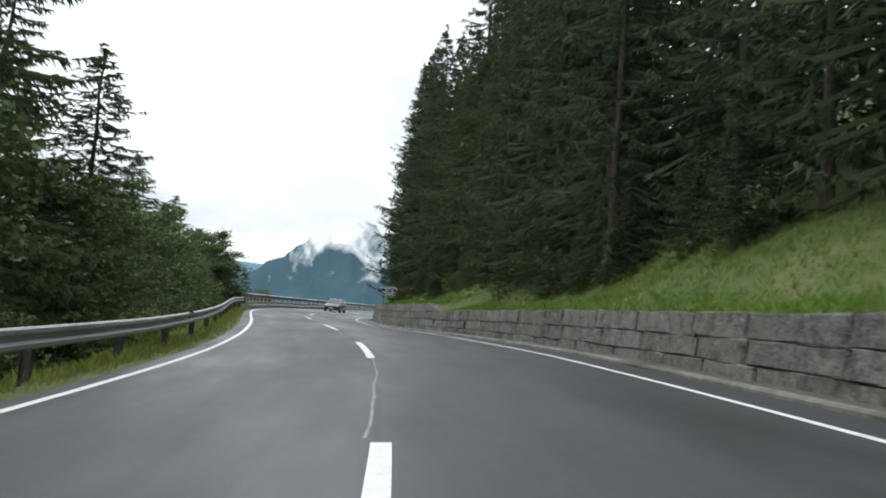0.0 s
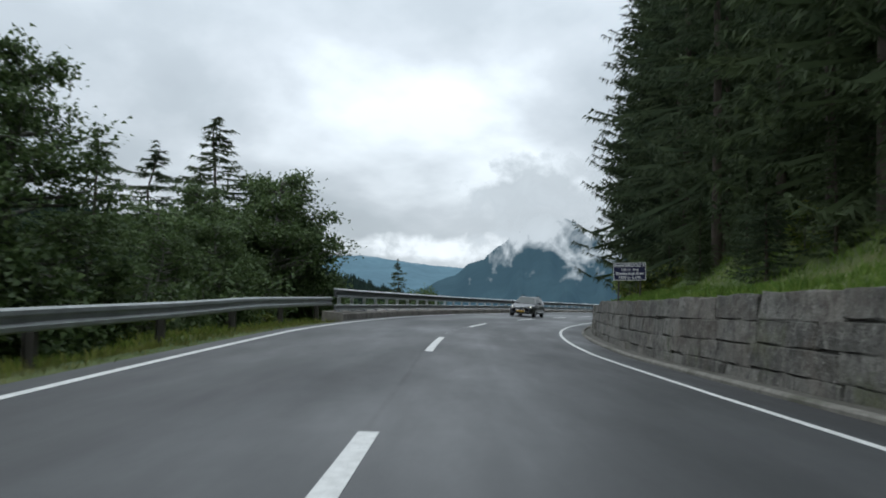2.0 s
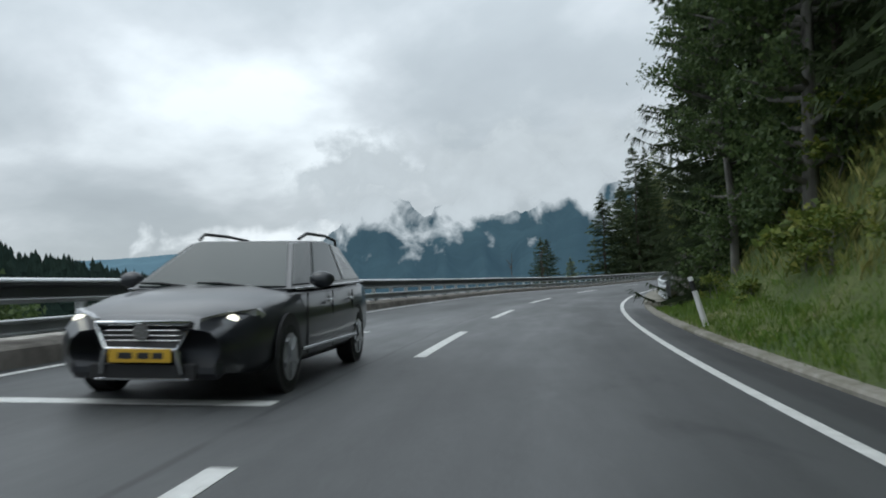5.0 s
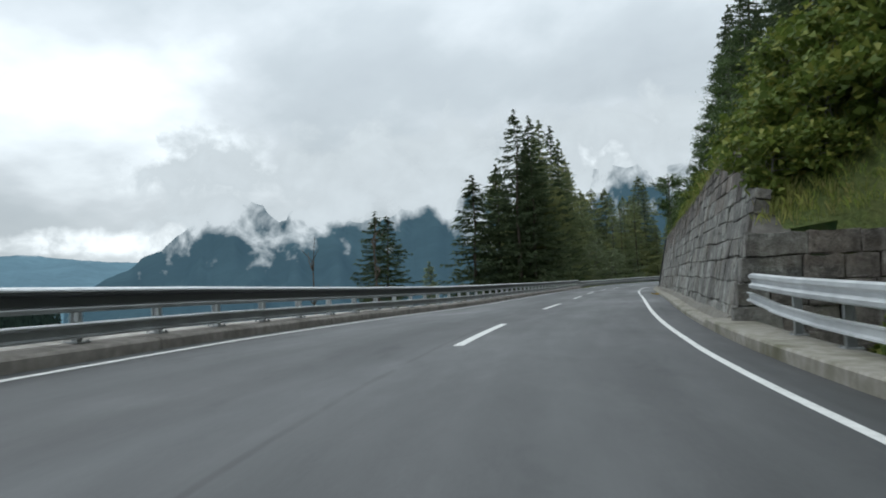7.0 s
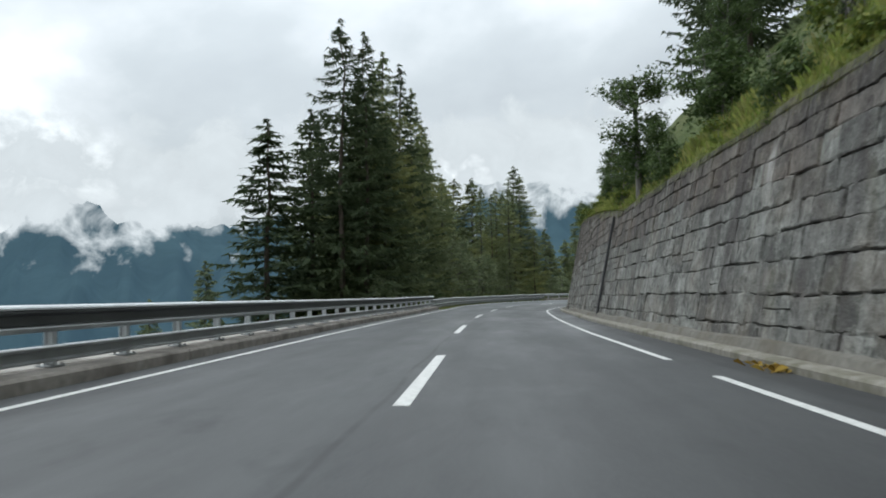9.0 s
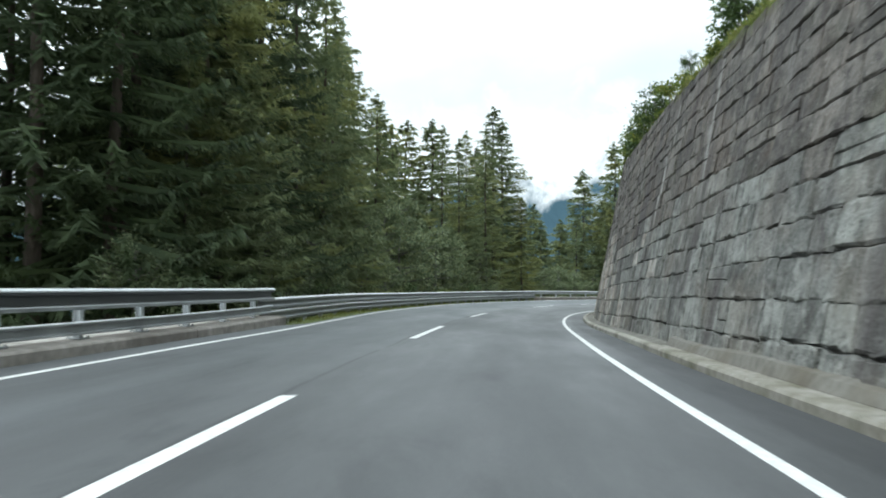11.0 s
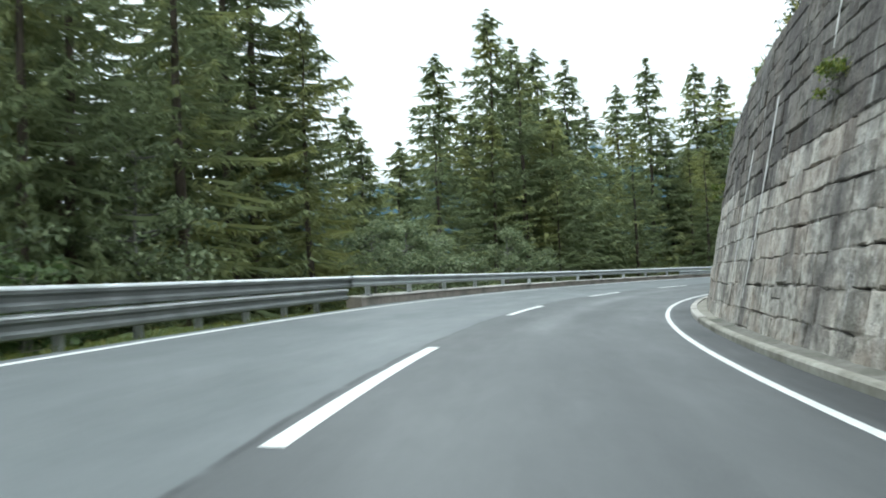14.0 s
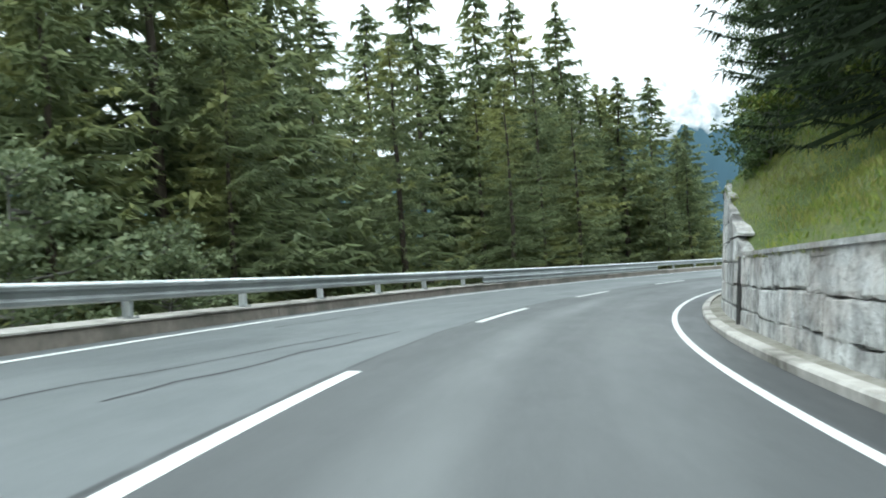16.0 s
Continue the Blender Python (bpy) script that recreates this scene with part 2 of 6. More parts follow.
def blade_mat(name, a, b, c):
    m = Nodes(name, 0.75)
    col = m.ramp(m.random(True), (0.0, a), (0.55, b), (1.0, c))
    patch = m.noise(0.5, 3, m.place("World"))
    col = m.mix(m.math("MULTIPLY", m.fac(patch, 0.45, 0.7), 0.5), col, c)
    m.bsdf.inputs["Specular IOR Level"].default_value = 0.25
    return m.colour(col).mat


def let_through(m, col, share):
    """Thin leaves let part of the light through."""
    thin = m.n.new("ShaderNodeBsdfTranslucent")
    m.l.new(col, thin.inputs[0])
    both = m.n.new("ShaderNodeMixShader")
    both.inputs[0].default_value = share
    m.l.new(m.bsdf.outputs[0], both.inputs[1])
    m.l.new(thin.outputs[0], both.inputs[2])
    m.l.new(both.outputs[0], m.n["Material Output"].inputs["Surface"])
    return m.mat


def needles(name, a, b, yellow=0.15):
    m = Nodes(name, 0.75)
    rnd = m.random()
    isl = m.random(True)
    patch = m.noise(1.1, 4, m.place("World"))
    c = m.mix(m.fac(patch, 0.3, 0.7), a, b)
    c = m.mix(m.math("MULTIPLY", isl, 0.6), c, m.mix(0.5, c, (0.012, 0.018, 0.010)))
    c = m.mix(m.math("MULTIPLY", rnd, 0.4), c, (0.075, 0.10, 0.035))
    young = m.noise(0.22, 4, m.place("World"), 0.6)
    c = m.mix(m.math("MULTIPLY", m.fac(young, 0.50, 0.66), yellow), c, tuple(v * k for v, k in zip(b, (1.30, 1.12, 0.75))))
    m.bsdf.inputs["Specular IOR Level"].default_value = 0.2
    m.colour(c)
    return let_through(m, c, 0.5)


def leaf_mat(name, a, b, c):
    m = Nodes(name, 0.6)
    col = m.ramp(m.random(True), (0.0, a), (0.6, b), (1.0, c))
    m.bsdf.inputs["Specular IOR Level"].default_value = 0.3
    m.colour(col)
    return let_through(m, col, 0.35)


def bark_mat(name, lo, hi):
    m = Nodes(name, 0.95)
    b = m.noise(7, 5, m.place("World", (1, 1, 0.25)))
    return m.colour(m.mix(m.fac(b, 0.3, 0.7), lo, hi)).bump(b, 0.8, 0.04).mat


def plain(name, col, rough=0.5, metal=0.0, vary=0.12):
    m = Nodes(name, rough, metal)
    a = m.noise(3, 4, m.place("World"))
    dark = tuple(v * (1 - vary) for v in col)
    return m.colour(m.mix(m.fac(a, 0.3, 0.7), dark, col)).mat


def glass_dark():
    m = Nodes("car_glass", 0.06)
    m.bsdf.inputs["Base Color"].default_value = (0.022, 0.034, 0.030, 1)
    m.bsdf.inputs["Specular IOR Level"].default_value = 0.45
    return m.mat


def glow(name, col, strength):
    m = Nodes(name, 0.2)
    m.bsdf.inputs["Base Color"].default_value = (*col, 1)
    m.bsdf.inputs["Emission Color"].default_value = (*col, 1)
    m.bsdf.inputs["Emission Strength"].default_value = strength
    return m.mat


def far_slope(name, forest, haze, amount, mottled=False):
    """Far land: woods with the haze of distance put into a softly glowing colour."""
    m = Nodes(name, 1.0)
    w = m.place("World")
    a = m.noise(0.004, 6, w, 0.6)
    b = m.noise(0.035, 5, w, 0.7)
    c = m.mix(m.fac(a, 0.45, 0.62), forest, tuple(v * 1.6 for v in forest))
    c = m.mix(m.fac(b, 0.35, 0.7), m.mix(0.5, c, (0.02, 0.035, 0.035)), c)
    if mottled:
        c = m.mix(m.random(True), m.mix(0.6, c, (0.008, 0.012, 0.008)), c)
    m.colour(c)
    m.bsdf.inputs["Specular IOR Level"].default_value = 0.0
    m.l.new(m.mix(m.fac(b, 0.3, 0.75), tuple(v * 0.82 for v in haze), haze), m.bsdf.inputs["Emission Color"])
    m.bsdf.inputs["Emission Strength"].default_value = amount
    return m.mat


def cloud_mat(name, scale, lo, hi, col, z0, z1, z2, z3, x0=-9000.0, x1=-8000.0, climb=0.0):
    """A bank of cloud: thin and torn where the noise is low and towards its upper and lower rim."""
    m = Nodes(name)
    mat, n, l = m.mat, m.n, m.l
    n.remove(m.bsdf)
    a = m.noise(scale, 6, m.place("World", (1, 1, 1.15)), 0.55, 0.3)
    geo = n.new("ShaderNodeNewGeometry")
    sep = n.new("ShaderNodeSeparateXYZ")
    l.new(geo.outputs["Position"], sep.inputs[0])
    z = sep.outputs["Z"]
    z = m.math("SUBTRACT", z, m.math("MULTIPLY", m.math("MAXIMUM", sep.outputs["X"], 0.0), climb))
    shape = m.math("MULTIPLY", m.math("MULTIPLY", m.fac(z, z0, z1), m.fac(z, z3, z2)), m.fac(sep.outputs["X"], x0, x1))
    edge = m.fac(m.math("ADD", a, m.math("MULTIPLY", m.math("SUBTRACT", shape, 1.0), 0.55)), lo, hi)
    em = n.new("ShaderNodeEmission")
    l.new(m.mix(m.fac(a, 0.4, 0.75), tuple(v * 0.88 for v in col), col), em.inputs[0])
    tr = n.new("ShaderNodeBsdfTransparent")
    mx = n.new("ShaderNodeMixShader")
    l.new(edge, mx.inputs[0])
    l.new(tr.outputs[0], mx.inputs[1])
    l.new(em.outputs[0], mx.inputs[2])
    l.new(mx.outputs[0], n["Material Output"].inputs["Surface"])
    return mat


ASPHALT = asphalt()
PAINT = paint_white()
CONCRETE = concrete("kerb_concrete", (0.36, 0.335, 0.30), (0.50, 0.475, 0.44))
CONCRETE_DARK = concrete("parapet_concrete", (0.20, 0.17, 0.145), (0.29, 0.25, 0.215))
KERB_WORN = concrete("worn_kerb_concrete", (0.24, 0.228, 0.19), (0.36, 0.345, 0.30), (0.13, 0.12, 0.09))
FOOTING = concrete("wall_footing_concrete", (0.105, 0.098, 0.082), (0.19, 0.18, 0.155), (0.10, 0.085, 0.06))
BRIDGE_EDGE = concrete("bridge_edge_concrete", (0.18, 0.162, 0.142), (0.30, 0.275, 0.245), (0.11, 0.095, 0.08))
GUTTER = concrete("gutter_concrete", (0.17, 0.155, 0.12), (0.30, 0.285, 0.25), (0.09, 0.085, 0.045))
STONE_LOW_JOINED = stone("bank_wall_stone_joined", (0.070, 0.067, 0.056), (0.150, 0.144, 0.126), True, moss=0.7)
GUTTER_OLD = concrete("old_gutter_concrete", (0.10, 0.094, 0.078), (0.19, 0.18, 0.155), (0.05, 0.05, 0.03))
GUTTER_DIRT = concrete("dirty_gutter", (0.045, 0.041, 0.033), (0.085, 0.078, 0.064), (0.03, 0.03, 0.018))
STONE_LOW = stone("bank_wall_stone", (0.070, 0.067, 0.057), (0.160, 0.154, 0.136), moss=0.7)
STONE_GREY = stone("retaining_wall_stone", (0.112, 0.113, 0.103), (0.285, 0.290, 0.266), streak=0.22, moss=0.25)
STONE_GREY_JOINED = stone("retaining_wall_stone_joined", (0.109, 0.110, 0.100), (0.280, 0.284, 0.260), True, 0.25, 0.25)
STONE_OLD = stone("old_wall_stone_joined", (0.064, 0.058, 0.050), (0.200, 0.182, 0.160), True, 0.55, 0.25)
STONE_NEWER = stone("newer_wall_stone", (0.21, 0.192, 0.165), (0.54, 0.51, 0.455), streak=0.35, moss=0.2)
STONE_NEWER_JOINED = stone("newer_wall_stone_joined", (0.205, 0.187, 0.161), (0.53, 0.50, 0.446), True, 0.35, 0.2)
STONE_PALE = stone("pale_wall_stone", (0.40, 0.40, 0.385), (0.66, 0.66, 0.64), streak=0.2, moss=0.2)
MORTAR = concrete("wall_core_mortar", (0.085, 0.078, 0.07), (0.15, 0.14, 0.125), (0.04, 0.04, 0.03))
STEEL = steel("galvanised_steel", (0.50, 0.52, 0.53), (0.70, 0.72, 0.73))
# Lit and shaded copies of the rail steel: pale edges, dark beam face.
STEEL_SKYLIT = steel("skylit_galvanised_steel", (0.66, 0.68, 0.69), (0.82, 0.84, 0.85), 0.42, 0.12)
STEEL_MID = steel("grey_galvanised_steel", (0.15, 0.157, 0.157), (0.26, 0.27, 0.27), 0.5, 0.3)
STEEL_SHADED = steel("shaded_galvanised_steel", (0.10, 0.105, 0.108), (0.17, 0.178, 0.18), 0.5, 0.3)
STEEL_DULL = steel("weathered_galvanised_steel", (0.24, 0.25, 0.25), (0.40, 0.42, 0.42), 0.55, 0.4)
POST_DARK = steel("dark_weathered_steel", (0.07, 0.065, 0.06), (0.13, 0.12, 0.11), 0.7, 0.5)
WORN_PAINT = plain("worn_road_paint", (0.30, 0.30, 0.30), 0.7, vary=0.5)
GROUND = grass_ground()
BLADES = blade_mat("grass_blades", (0.096, 0.156, 0.022), (0.165, 0.230, 0.036), (0.30, 0.29, 0.075))
BLADES_GREEN = blade_mat("lush_grass_blades", (0.060, 0.120, 0.014), (0.095, 0.165, 0.022), (0.150, 0.200, 0.038))
BLADES_DRY = blade_mat("dry_grass_blades", (0.10, 0.14, 0.028), (0.165, 0.185, 0.045), (0.26, 0.235, 0.08))
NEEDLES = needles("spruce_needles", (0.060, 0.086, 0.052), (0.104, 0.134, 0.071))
# Darker copy of the needles, with the wood edge's deep shade in its colour.
NEEDLES_SHADED = needles("shaded_spruce_needles", (0.022, 0.033, 0.020), (0.037, 0.052, 0.028))
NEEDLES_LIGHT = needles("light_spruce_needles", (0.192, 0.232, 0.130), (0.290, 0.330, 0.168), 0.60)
LEAVES = leaf_mat("broad_leaves", (0.048, 0.078, 0.028), (0.085, 0.128, 0.044), (0.14, 0.19, 0.072))
LEAVES_BRIGHT = leaf_mat("bright_shrub_leaves", (0.08, 0.12, 0.025), (0.15, 0.20, 0.04), (0.27, 0.27, 0.06))
LEAVES_LIGHT = leaf_mat("pale_broad_leaves", (0.115, 0.148, 0.078), (0.182, 0.222, 0.118), (0.26, 0.29, 0.16))
BARK = bark_mat("spruce_bark", (0.05, 0.038, 0.030), (0.12, 0.095, 0.078))
BARK_GREY = bark_mat("grey_bark", (0.09, 0.085, 0.075), (0.22, 0.21, 0.19))

# ---------------------------------------------------------------- the road's line
STEP = 15.0
BENDS = (0.00508, 0.00589, 0.00536, 0.00023, -0.00674, -0.00824, -0.00504, -0.00368, -0.00586, -0.00682, -0.00256, 0.00064, -0.0007,
         -0.0016, -0.00195, -0.00193, -0.00573, -0.00846, -0.00792, -0.00893, -0.01063, -0.00969, -0.00894, -0.00848, -0.00817, -0.00793)
TILT_AT = (-20, 0, 8, 16, 25, 35, 105, 118, 128, 138, 145, 185, 200, 212, 240, 260, 300, 400)
TILT = (-3.2, -2.6, -1.6, -0.4, 1.4, 3.0, 3.2, 2.8, 1.7, 0.5, 0.2, 0.2, 1.1, 2.8, 3.8, 4.3, 5.0, 5.0)
S0, S1, DS = -70.0, 395.0, 0.5
STATIONS = np.arange(-20.0, S1 + 0.01, DS)


def lay_line():
    bend = np.interp(STATIONS, -20 + STEP * np.arange(len(BENDS)), BENDS)
    head = 0.020608 + np.cumsum(bend) * DS
    x = -1.28089 - np.cumsum(np.sin(head)) * DS
    y = -17.88005 + np.cumsum(np.cos(head)) * DS
    back = np.arange(S0, -20.0, DS)
    h0 = head[0] + (back + 20.0) * 0.005
    bx, by, out = x[0], y[0], []
    for h in h0[::-1]:
        bx, by = bx + np.sin(h) * DS, by - np.cos(h) * DS
        out.append((bx, by))
    out = np.array(out[::-1])
    return np.r_[back, STATIONS], np.r_[out[:, 0], x], np.r_[out[:, 1], y], np.r_[h0, head]


LS, LX, LY, LH = lay_line()


def tilt(s):
    return math.tan(radians(float(np.interp(s, TILT_AT, TILT))))


def on(s, d, h=0.0):
    """The place at station s, d metres to the right of the centre line and h above the tilted road."""
    x, y, a = float(np.interp(s, LS, LX)), float(np.interp(s, LS, LY)), float(np.interp(s, LS, LH))
    return Vector((x + math.cos(a) * d, y + math.sin(a) * d, h - max(-5.5, min(5.5, d)) * tilt(s)))


def heading(s):
    """Degrees, as rz, that turn +y into the road's direction."""
    return math.degrees(float(np.interp(s, LS, LH)))


def stand(s, d, h=0.0, turn=0.0, scale=1.0):
    p = on(s, d, h)
    k = scale if isinstance(scale, tuple) else (scale,) * 3
    return pose(p.x, p.y, p.z, 0, 0, heading(s) + turn) @ Matrix.Diagonal((*k, 1))


# ---------------------------------------------------------------- mesh helpers
def mesh_ob(name, verts, faces, mat, parent=None, smooth=False, label="", uvs=None):
    me = bpy.data.meshes.new(name)
    me.from_pydata([tuple(v) for v in verts], [], faces)
    for m in mat if isinstance(mat, (list, tuple)) else [mat]:
        me.materials.append(m)
    if uvs is not None:
        layer = me.uv_layers.new(name="road")
        idx = np.empty(len(me.loops), dtype=np.int32)
        me.loops.foreach_get("vertex_index", idx)
        layer.data.foreach_set("uv", np.asarray(uvs, dtype=np.float32)[idx].ravel())
    if smooth:
        me.polygons.foreach_set("use_smooth", [True] * len(me.polygons))
    me.update()
    ob = new(name, me)
    if parent is not None:
        ob.parent = parent
    if label:
        tagged(ob, label)
    return ob


def part(name, bm, mat, parent, label="", smooth=False):
    """A bmesh as one mesh object under a thing or part."""
    me = bpy.data.meshes.new(name)
    bm.to_mesh(me)
    bm.free()
    me.materials.append(mat)
    if smooth:
        me.polygons.foreach_set("use_smooth", [True] * len(me.polygons))
    ob = new(name, me)
    if parent is not None:
        ob.parent = parent
    if label:
        tagged(ob, label)
    return ob


def empty(name, m=None):
    ob = new(name)
    ob.empty_display_size = 0.2
    if m is not None:
        ob.matrix_world = m
    return ob


def sweep(profile, s0, s1, step=1.0, closed=True):
    """Verts, faces, uvs of a profile of (d, h), which may be a function of s, drawn along the road."""
    n = max(2, int(round((s1 - s0) / step)) + 1)
    ss = np.linspace(s0, s1, n)
    verts, uvs, faces = [], [], []
    for s in ss:
        pr = profile(s) if callable(profile) else profile
        for d, h in pr:
            verts.append(on(s, d, h))
            uvs.append((s, d))
    k = len(pr)
    for i in range(n - 1):
        for j in range(k if closed else k - 1):
            a, b = i * k + j, i * k + (j + 1) % k
            faces.append((a, b, b + k, a + k))
    if closed:
        faces.append(tuple(range(k))[::-1])
        faces.append(tuple(range((n - 1) * k, n * k)))
    return verts, faces, uvs


def swept(name, profile, s0, s1, mat, parent=None, step=1.0, closed=True, label="", smooth=False):
    v, f, u = sweep(profile, s0, s1, step, closed)
    ob = mesh_ob(name, v, f, mat, parent, smooth, label, u)
    bm = bmesh.new()
    bm.from_mesh(ob.data)
    bmesh.ops.recalc_face_normals(bm, faces=bm.faces)
    bm.to_mesh(ob.data)
    bm.free()
    return ob


def box_bm(bm, sx, sy, sz, m=Matrix(), bevel=0.0):
    r = bmesh.ops.create_cube(bm, size=1.0, matrix=m @ Matrix.Diagonal((sx, sy, sz, 1)))
    if bevel:
        es = list({e for v in r["verts"] for e in v.link_edges})
        bmesh.ops.bevel(bm, geom=es, offset=bevel, segments=1, affect="EDGES")


def box(name, sx, sy, sz, m, mat, parent, bevel=0.004, label=""):
    bm = bmesh.new()
    box_bm(bm, sx, sy, sz, m, bevel)
    return part(name, bm, mat, parent, label)


def tube_np(points, radii, sides=6):
    verts, faces = [], []
    for i, p in enumerate(points):
        p = Vector(p)
        q = Vector(points[min(i + 1, len(points) - 1)]) - Vector(points[max(i - 1, 0)])
        q = q.normalized() if q.length > 1e-6 else Vector((0, 0, 1))
        u = q.orthogonal().normalized()
        v = q.cross(u)
        for k in range(sides):
            a = 2 * math.pi * k / sides
            verts.append(p + (u * math.cos(a) + v * math.sin(a)) * radii[i])
    for i in range(len(points) - 1):
        for k in range(sides):
            a, b = i * sides + k, i * sides + (k + 1) % sides
            faces.append((a, b, b + sides, a + sides))
    return verts, faces


# ---------------------------------------------------------------- road
def road_profile(s):
    left = float(np.interp(s, (43, 45, 201, 203, 215, 230, 248, 256, 258), (-3.98, -4.15, -4.15, -3.74, -3.92, -4.14, -4.24, -4.35, -4.5)))
    return [(left, 0.0), (-2.0, 0.0), (0.0, 0.0), (2.0, 0.0), (3.9, 0.0), (4.62, 0.0)]


road = swept("road", road_profile, S0 + 2, 392, ASPHALT, closed=False)
tagged(road, "grey worn asphalt mountain road with tilted bends", "road", kind="structure")


def marking(name, d, width, s0, s1, parent, label=""):
    return swept(name, [(d - width / 2, 0.004), (d + width / 2, 0.004), (d + width / 2, 0.001), (d - width / 2, 0.001)], s0, s1, PAINT, parent, 0.8, True, label)


EDGE_L = lambda s: float(np.interp(s, (-30, 20, 60, 130, 160, 200, 230, 260, 300), (-3.75, -3.5, -3.85, -3.85, -3.6, -3.45, -3.9, -4.05, -4.1)))
EDGE_R = lambda s: float(np.interp(s, (-30, 0, 40, 60, 120, 165, 200, 225, 260, 300), (3.9, 3.9, 3.72, 3.7, 3.85, 3.5, 3.66, 3.82, 3.94, 3.95)))


def edge_line(name, fn, s0, s1):
    half = (lambda s: float(np.interp(s, (20, 45), (0.05, 0.06)))) if fn(0.0) > 0 else (lambda s: 0.06)
    return swept(name, lambda s: [(fn(s) - half(s), 0.004), (fn(s) + half(s), 0.004), (fn(s) + half(s), 0.001), (fn(s) - half(s), 0.001)], s0, s1, PAINT, road, 0.8, True, "white painted edge line")


edge_line("edge_line", EDGE_L, S0 + 4, 385)
edge_line("edge_line", EDGE_R, S0 + 4, 152.6)
edge_line("edge_line", EDGE_R, 155.2, 385)
DASHES = ((-51.5, -45), (-35, -28.5), (-18.3, -11.8), (-1.7, 4.9), (14.5, 21.0), (31.2, 37.8), (48.2, 54.7), (65.9, 72.0), (78.4, 83.6), (89.0, 94.2),
          (101.0, 107.4), (117.6, 124.3), (134.3, 140.7), (150.0, 156.5), (165.0, 171.3), (181.3, 187.8), (197.8, 204.4), (214.1, 220.4),
          (239.0, 246.0), (255.6, 261.8), (272.0, 278.4), (286.9, 292.9), (300.7, 306.3), (315.5, 321.5), (330.5, 336.5), (346.0, 352.0))
DRIFT = lambda s: float(np.interp(s, (-2, 21, 38, 54, 72, 84, 94, 118, 141, 171, 204, 220, 246, 262, 278, 293, 306), (-0.15, -0.18, -0.08, 0.08, 0.14, 0.35, 0.35, 0.05, 0.1, -0.1, -0.08, -0.02, -0.06, -0.06, -0.06, -0.02, 0.0)))
for a, b in DASHES:
    marking("centre_dash", DRIFT((a + b) / 2), 0.16, a, b, road, "white painted centre dash")

for s, d0, d1 in ((74.3, -3.6, -0.3), (83.3, -3.6, -1.5)):
    swept("cross_mark", [(d0, 0.004), (d1, 0.004), (d1, 0.001), (d0, 0.001)], s - 0.13, s + 0.13, PAINT, road, 0.13, True, "short white mark across the lane")
for a, b, d in ((40.4, 41.5, -0.17), (42.3, 42.9, -0.17)):
    swept("faded_line", [(d - 0.02, 0.004), (d + 0.02, 0.004), (d + 0.02, 0.001), (d - 0.02, 0.001)], a, b, WORN_PAINT, road, 0.8, True, "narrow worn white line")


def crack(s0, s1, d0, d1, width=0.03, seed=0, pale=False):
    """A tarred crack that wanders across the lane."""
    rng = random.Random(seed)
    n = 14
    verts, faces = [], []
    wob = 0.0
    for i in range(n):
        f = i / (n - 1)
        wob = wob * 0.6 + rng.uniform(-0.07, 0.07) * (0.3 if pale else 1.0)
        s, d = s0 + (s1 - s0) * f, d0 + (d1 - d0) * f + wob
        w = width * rng.uniform(0.5, 1.1)
        verts += [on(s, d - w, 0.0035), on(s, d + w, 0.0035)]
        if i:
            k = 2 * i
            faces.append((k - 2, k - 1, k + 1, k))
    return mesh_ob("crack", verts, faces, WORN_PAINT if pale else TAR, road, label="pale filled crack" if pale else "dark tarred crack")


TAR = plain("crack_tar", (0.03, 0.03, 0.032), 0.6)
crack(274, 283.5, -2.5, -1.5, 0.025, 3)
crack(276, 284, -1.5, -0.95, 0.035, 4)
crack(266, 271.5, -2.6, -2.0, 0.02, 5)
crack(284, 290, -3.2, -3.0, 0.02, 8)
crack(-11.6, -2.0, -0.28, -0.12, 0.018, 11, True)
crack(9.5, 14.4, -0.34, -0.20, 0.018, 12, True)
crack(43.6, 47.8, -0.16, 0.0, 0.016, 13, True)
crack(-28, -18.6, -0.3, -0.12, 0.016, 14, True)

# ---------------------------------------------------------------- kerbs and gutters on the inner side
gutter = empty("gutter")
tagged(gutter, "pale weathered concrete kerb along the inner road edge", "kerb", kind="structure")


def kerb_run(s0, s1, h, d0=4.60, d1=5.0, gap=3.0, mat=GUTTER):
    s = s0
    while s < s1 - 0.3:
        e = min(s1, s + gap)
        swept("kerb_stone", lambda q: [(d0, -0.2), (d0, h - 0.03), (d0 + 0.03, h), (d1, h + 0.01), (d1, -0.2)], s + 0.008, e - 0.008, mat, gutter, 0.75)
        s = e




swept("gutter_slab", lambda q: [(4.72, -0.2), (4.72, 0.03), (4.9, 0.035), (5.2, 0.10), (5.2, -0.2)], -60, 62.3, GUTTER_DIRT, gutter, 1.0)
kerb_run(-60, 62.3, 0.075, 4.62, 4.72, 6.0, GUTTER_OLD)
kerb_run(62.4, 97, 0.07, 4.55, 4.75)
kerb_run(97, 123.4, 0.20, 4.60, 5.45, 4.0)
kerb_run(123.4, 196, 0.12, 4.60, 4.80)
kerb_run(196, 256, 0.12, 4.64, 4.78, mat=KERB_WORN)
kerb_run(256, 330, 0.13, 4.62, 4.82, mat=CONCRETE)
swept("gutter_slab", [(4.78, -0.2), (4.78, 0.085), (5.0, 0.10), (5.4, 0.19), (5.4, -0.2)], 196, 256, GUTTER_OLD, gutter, 1.0)
swept("gutter_slab", [(4.82, -0.2), (4.82, 0.09), (5.4, 0.12), (5.4, -0.2)], 256, 330, GUTTER, gutter, 1.0)
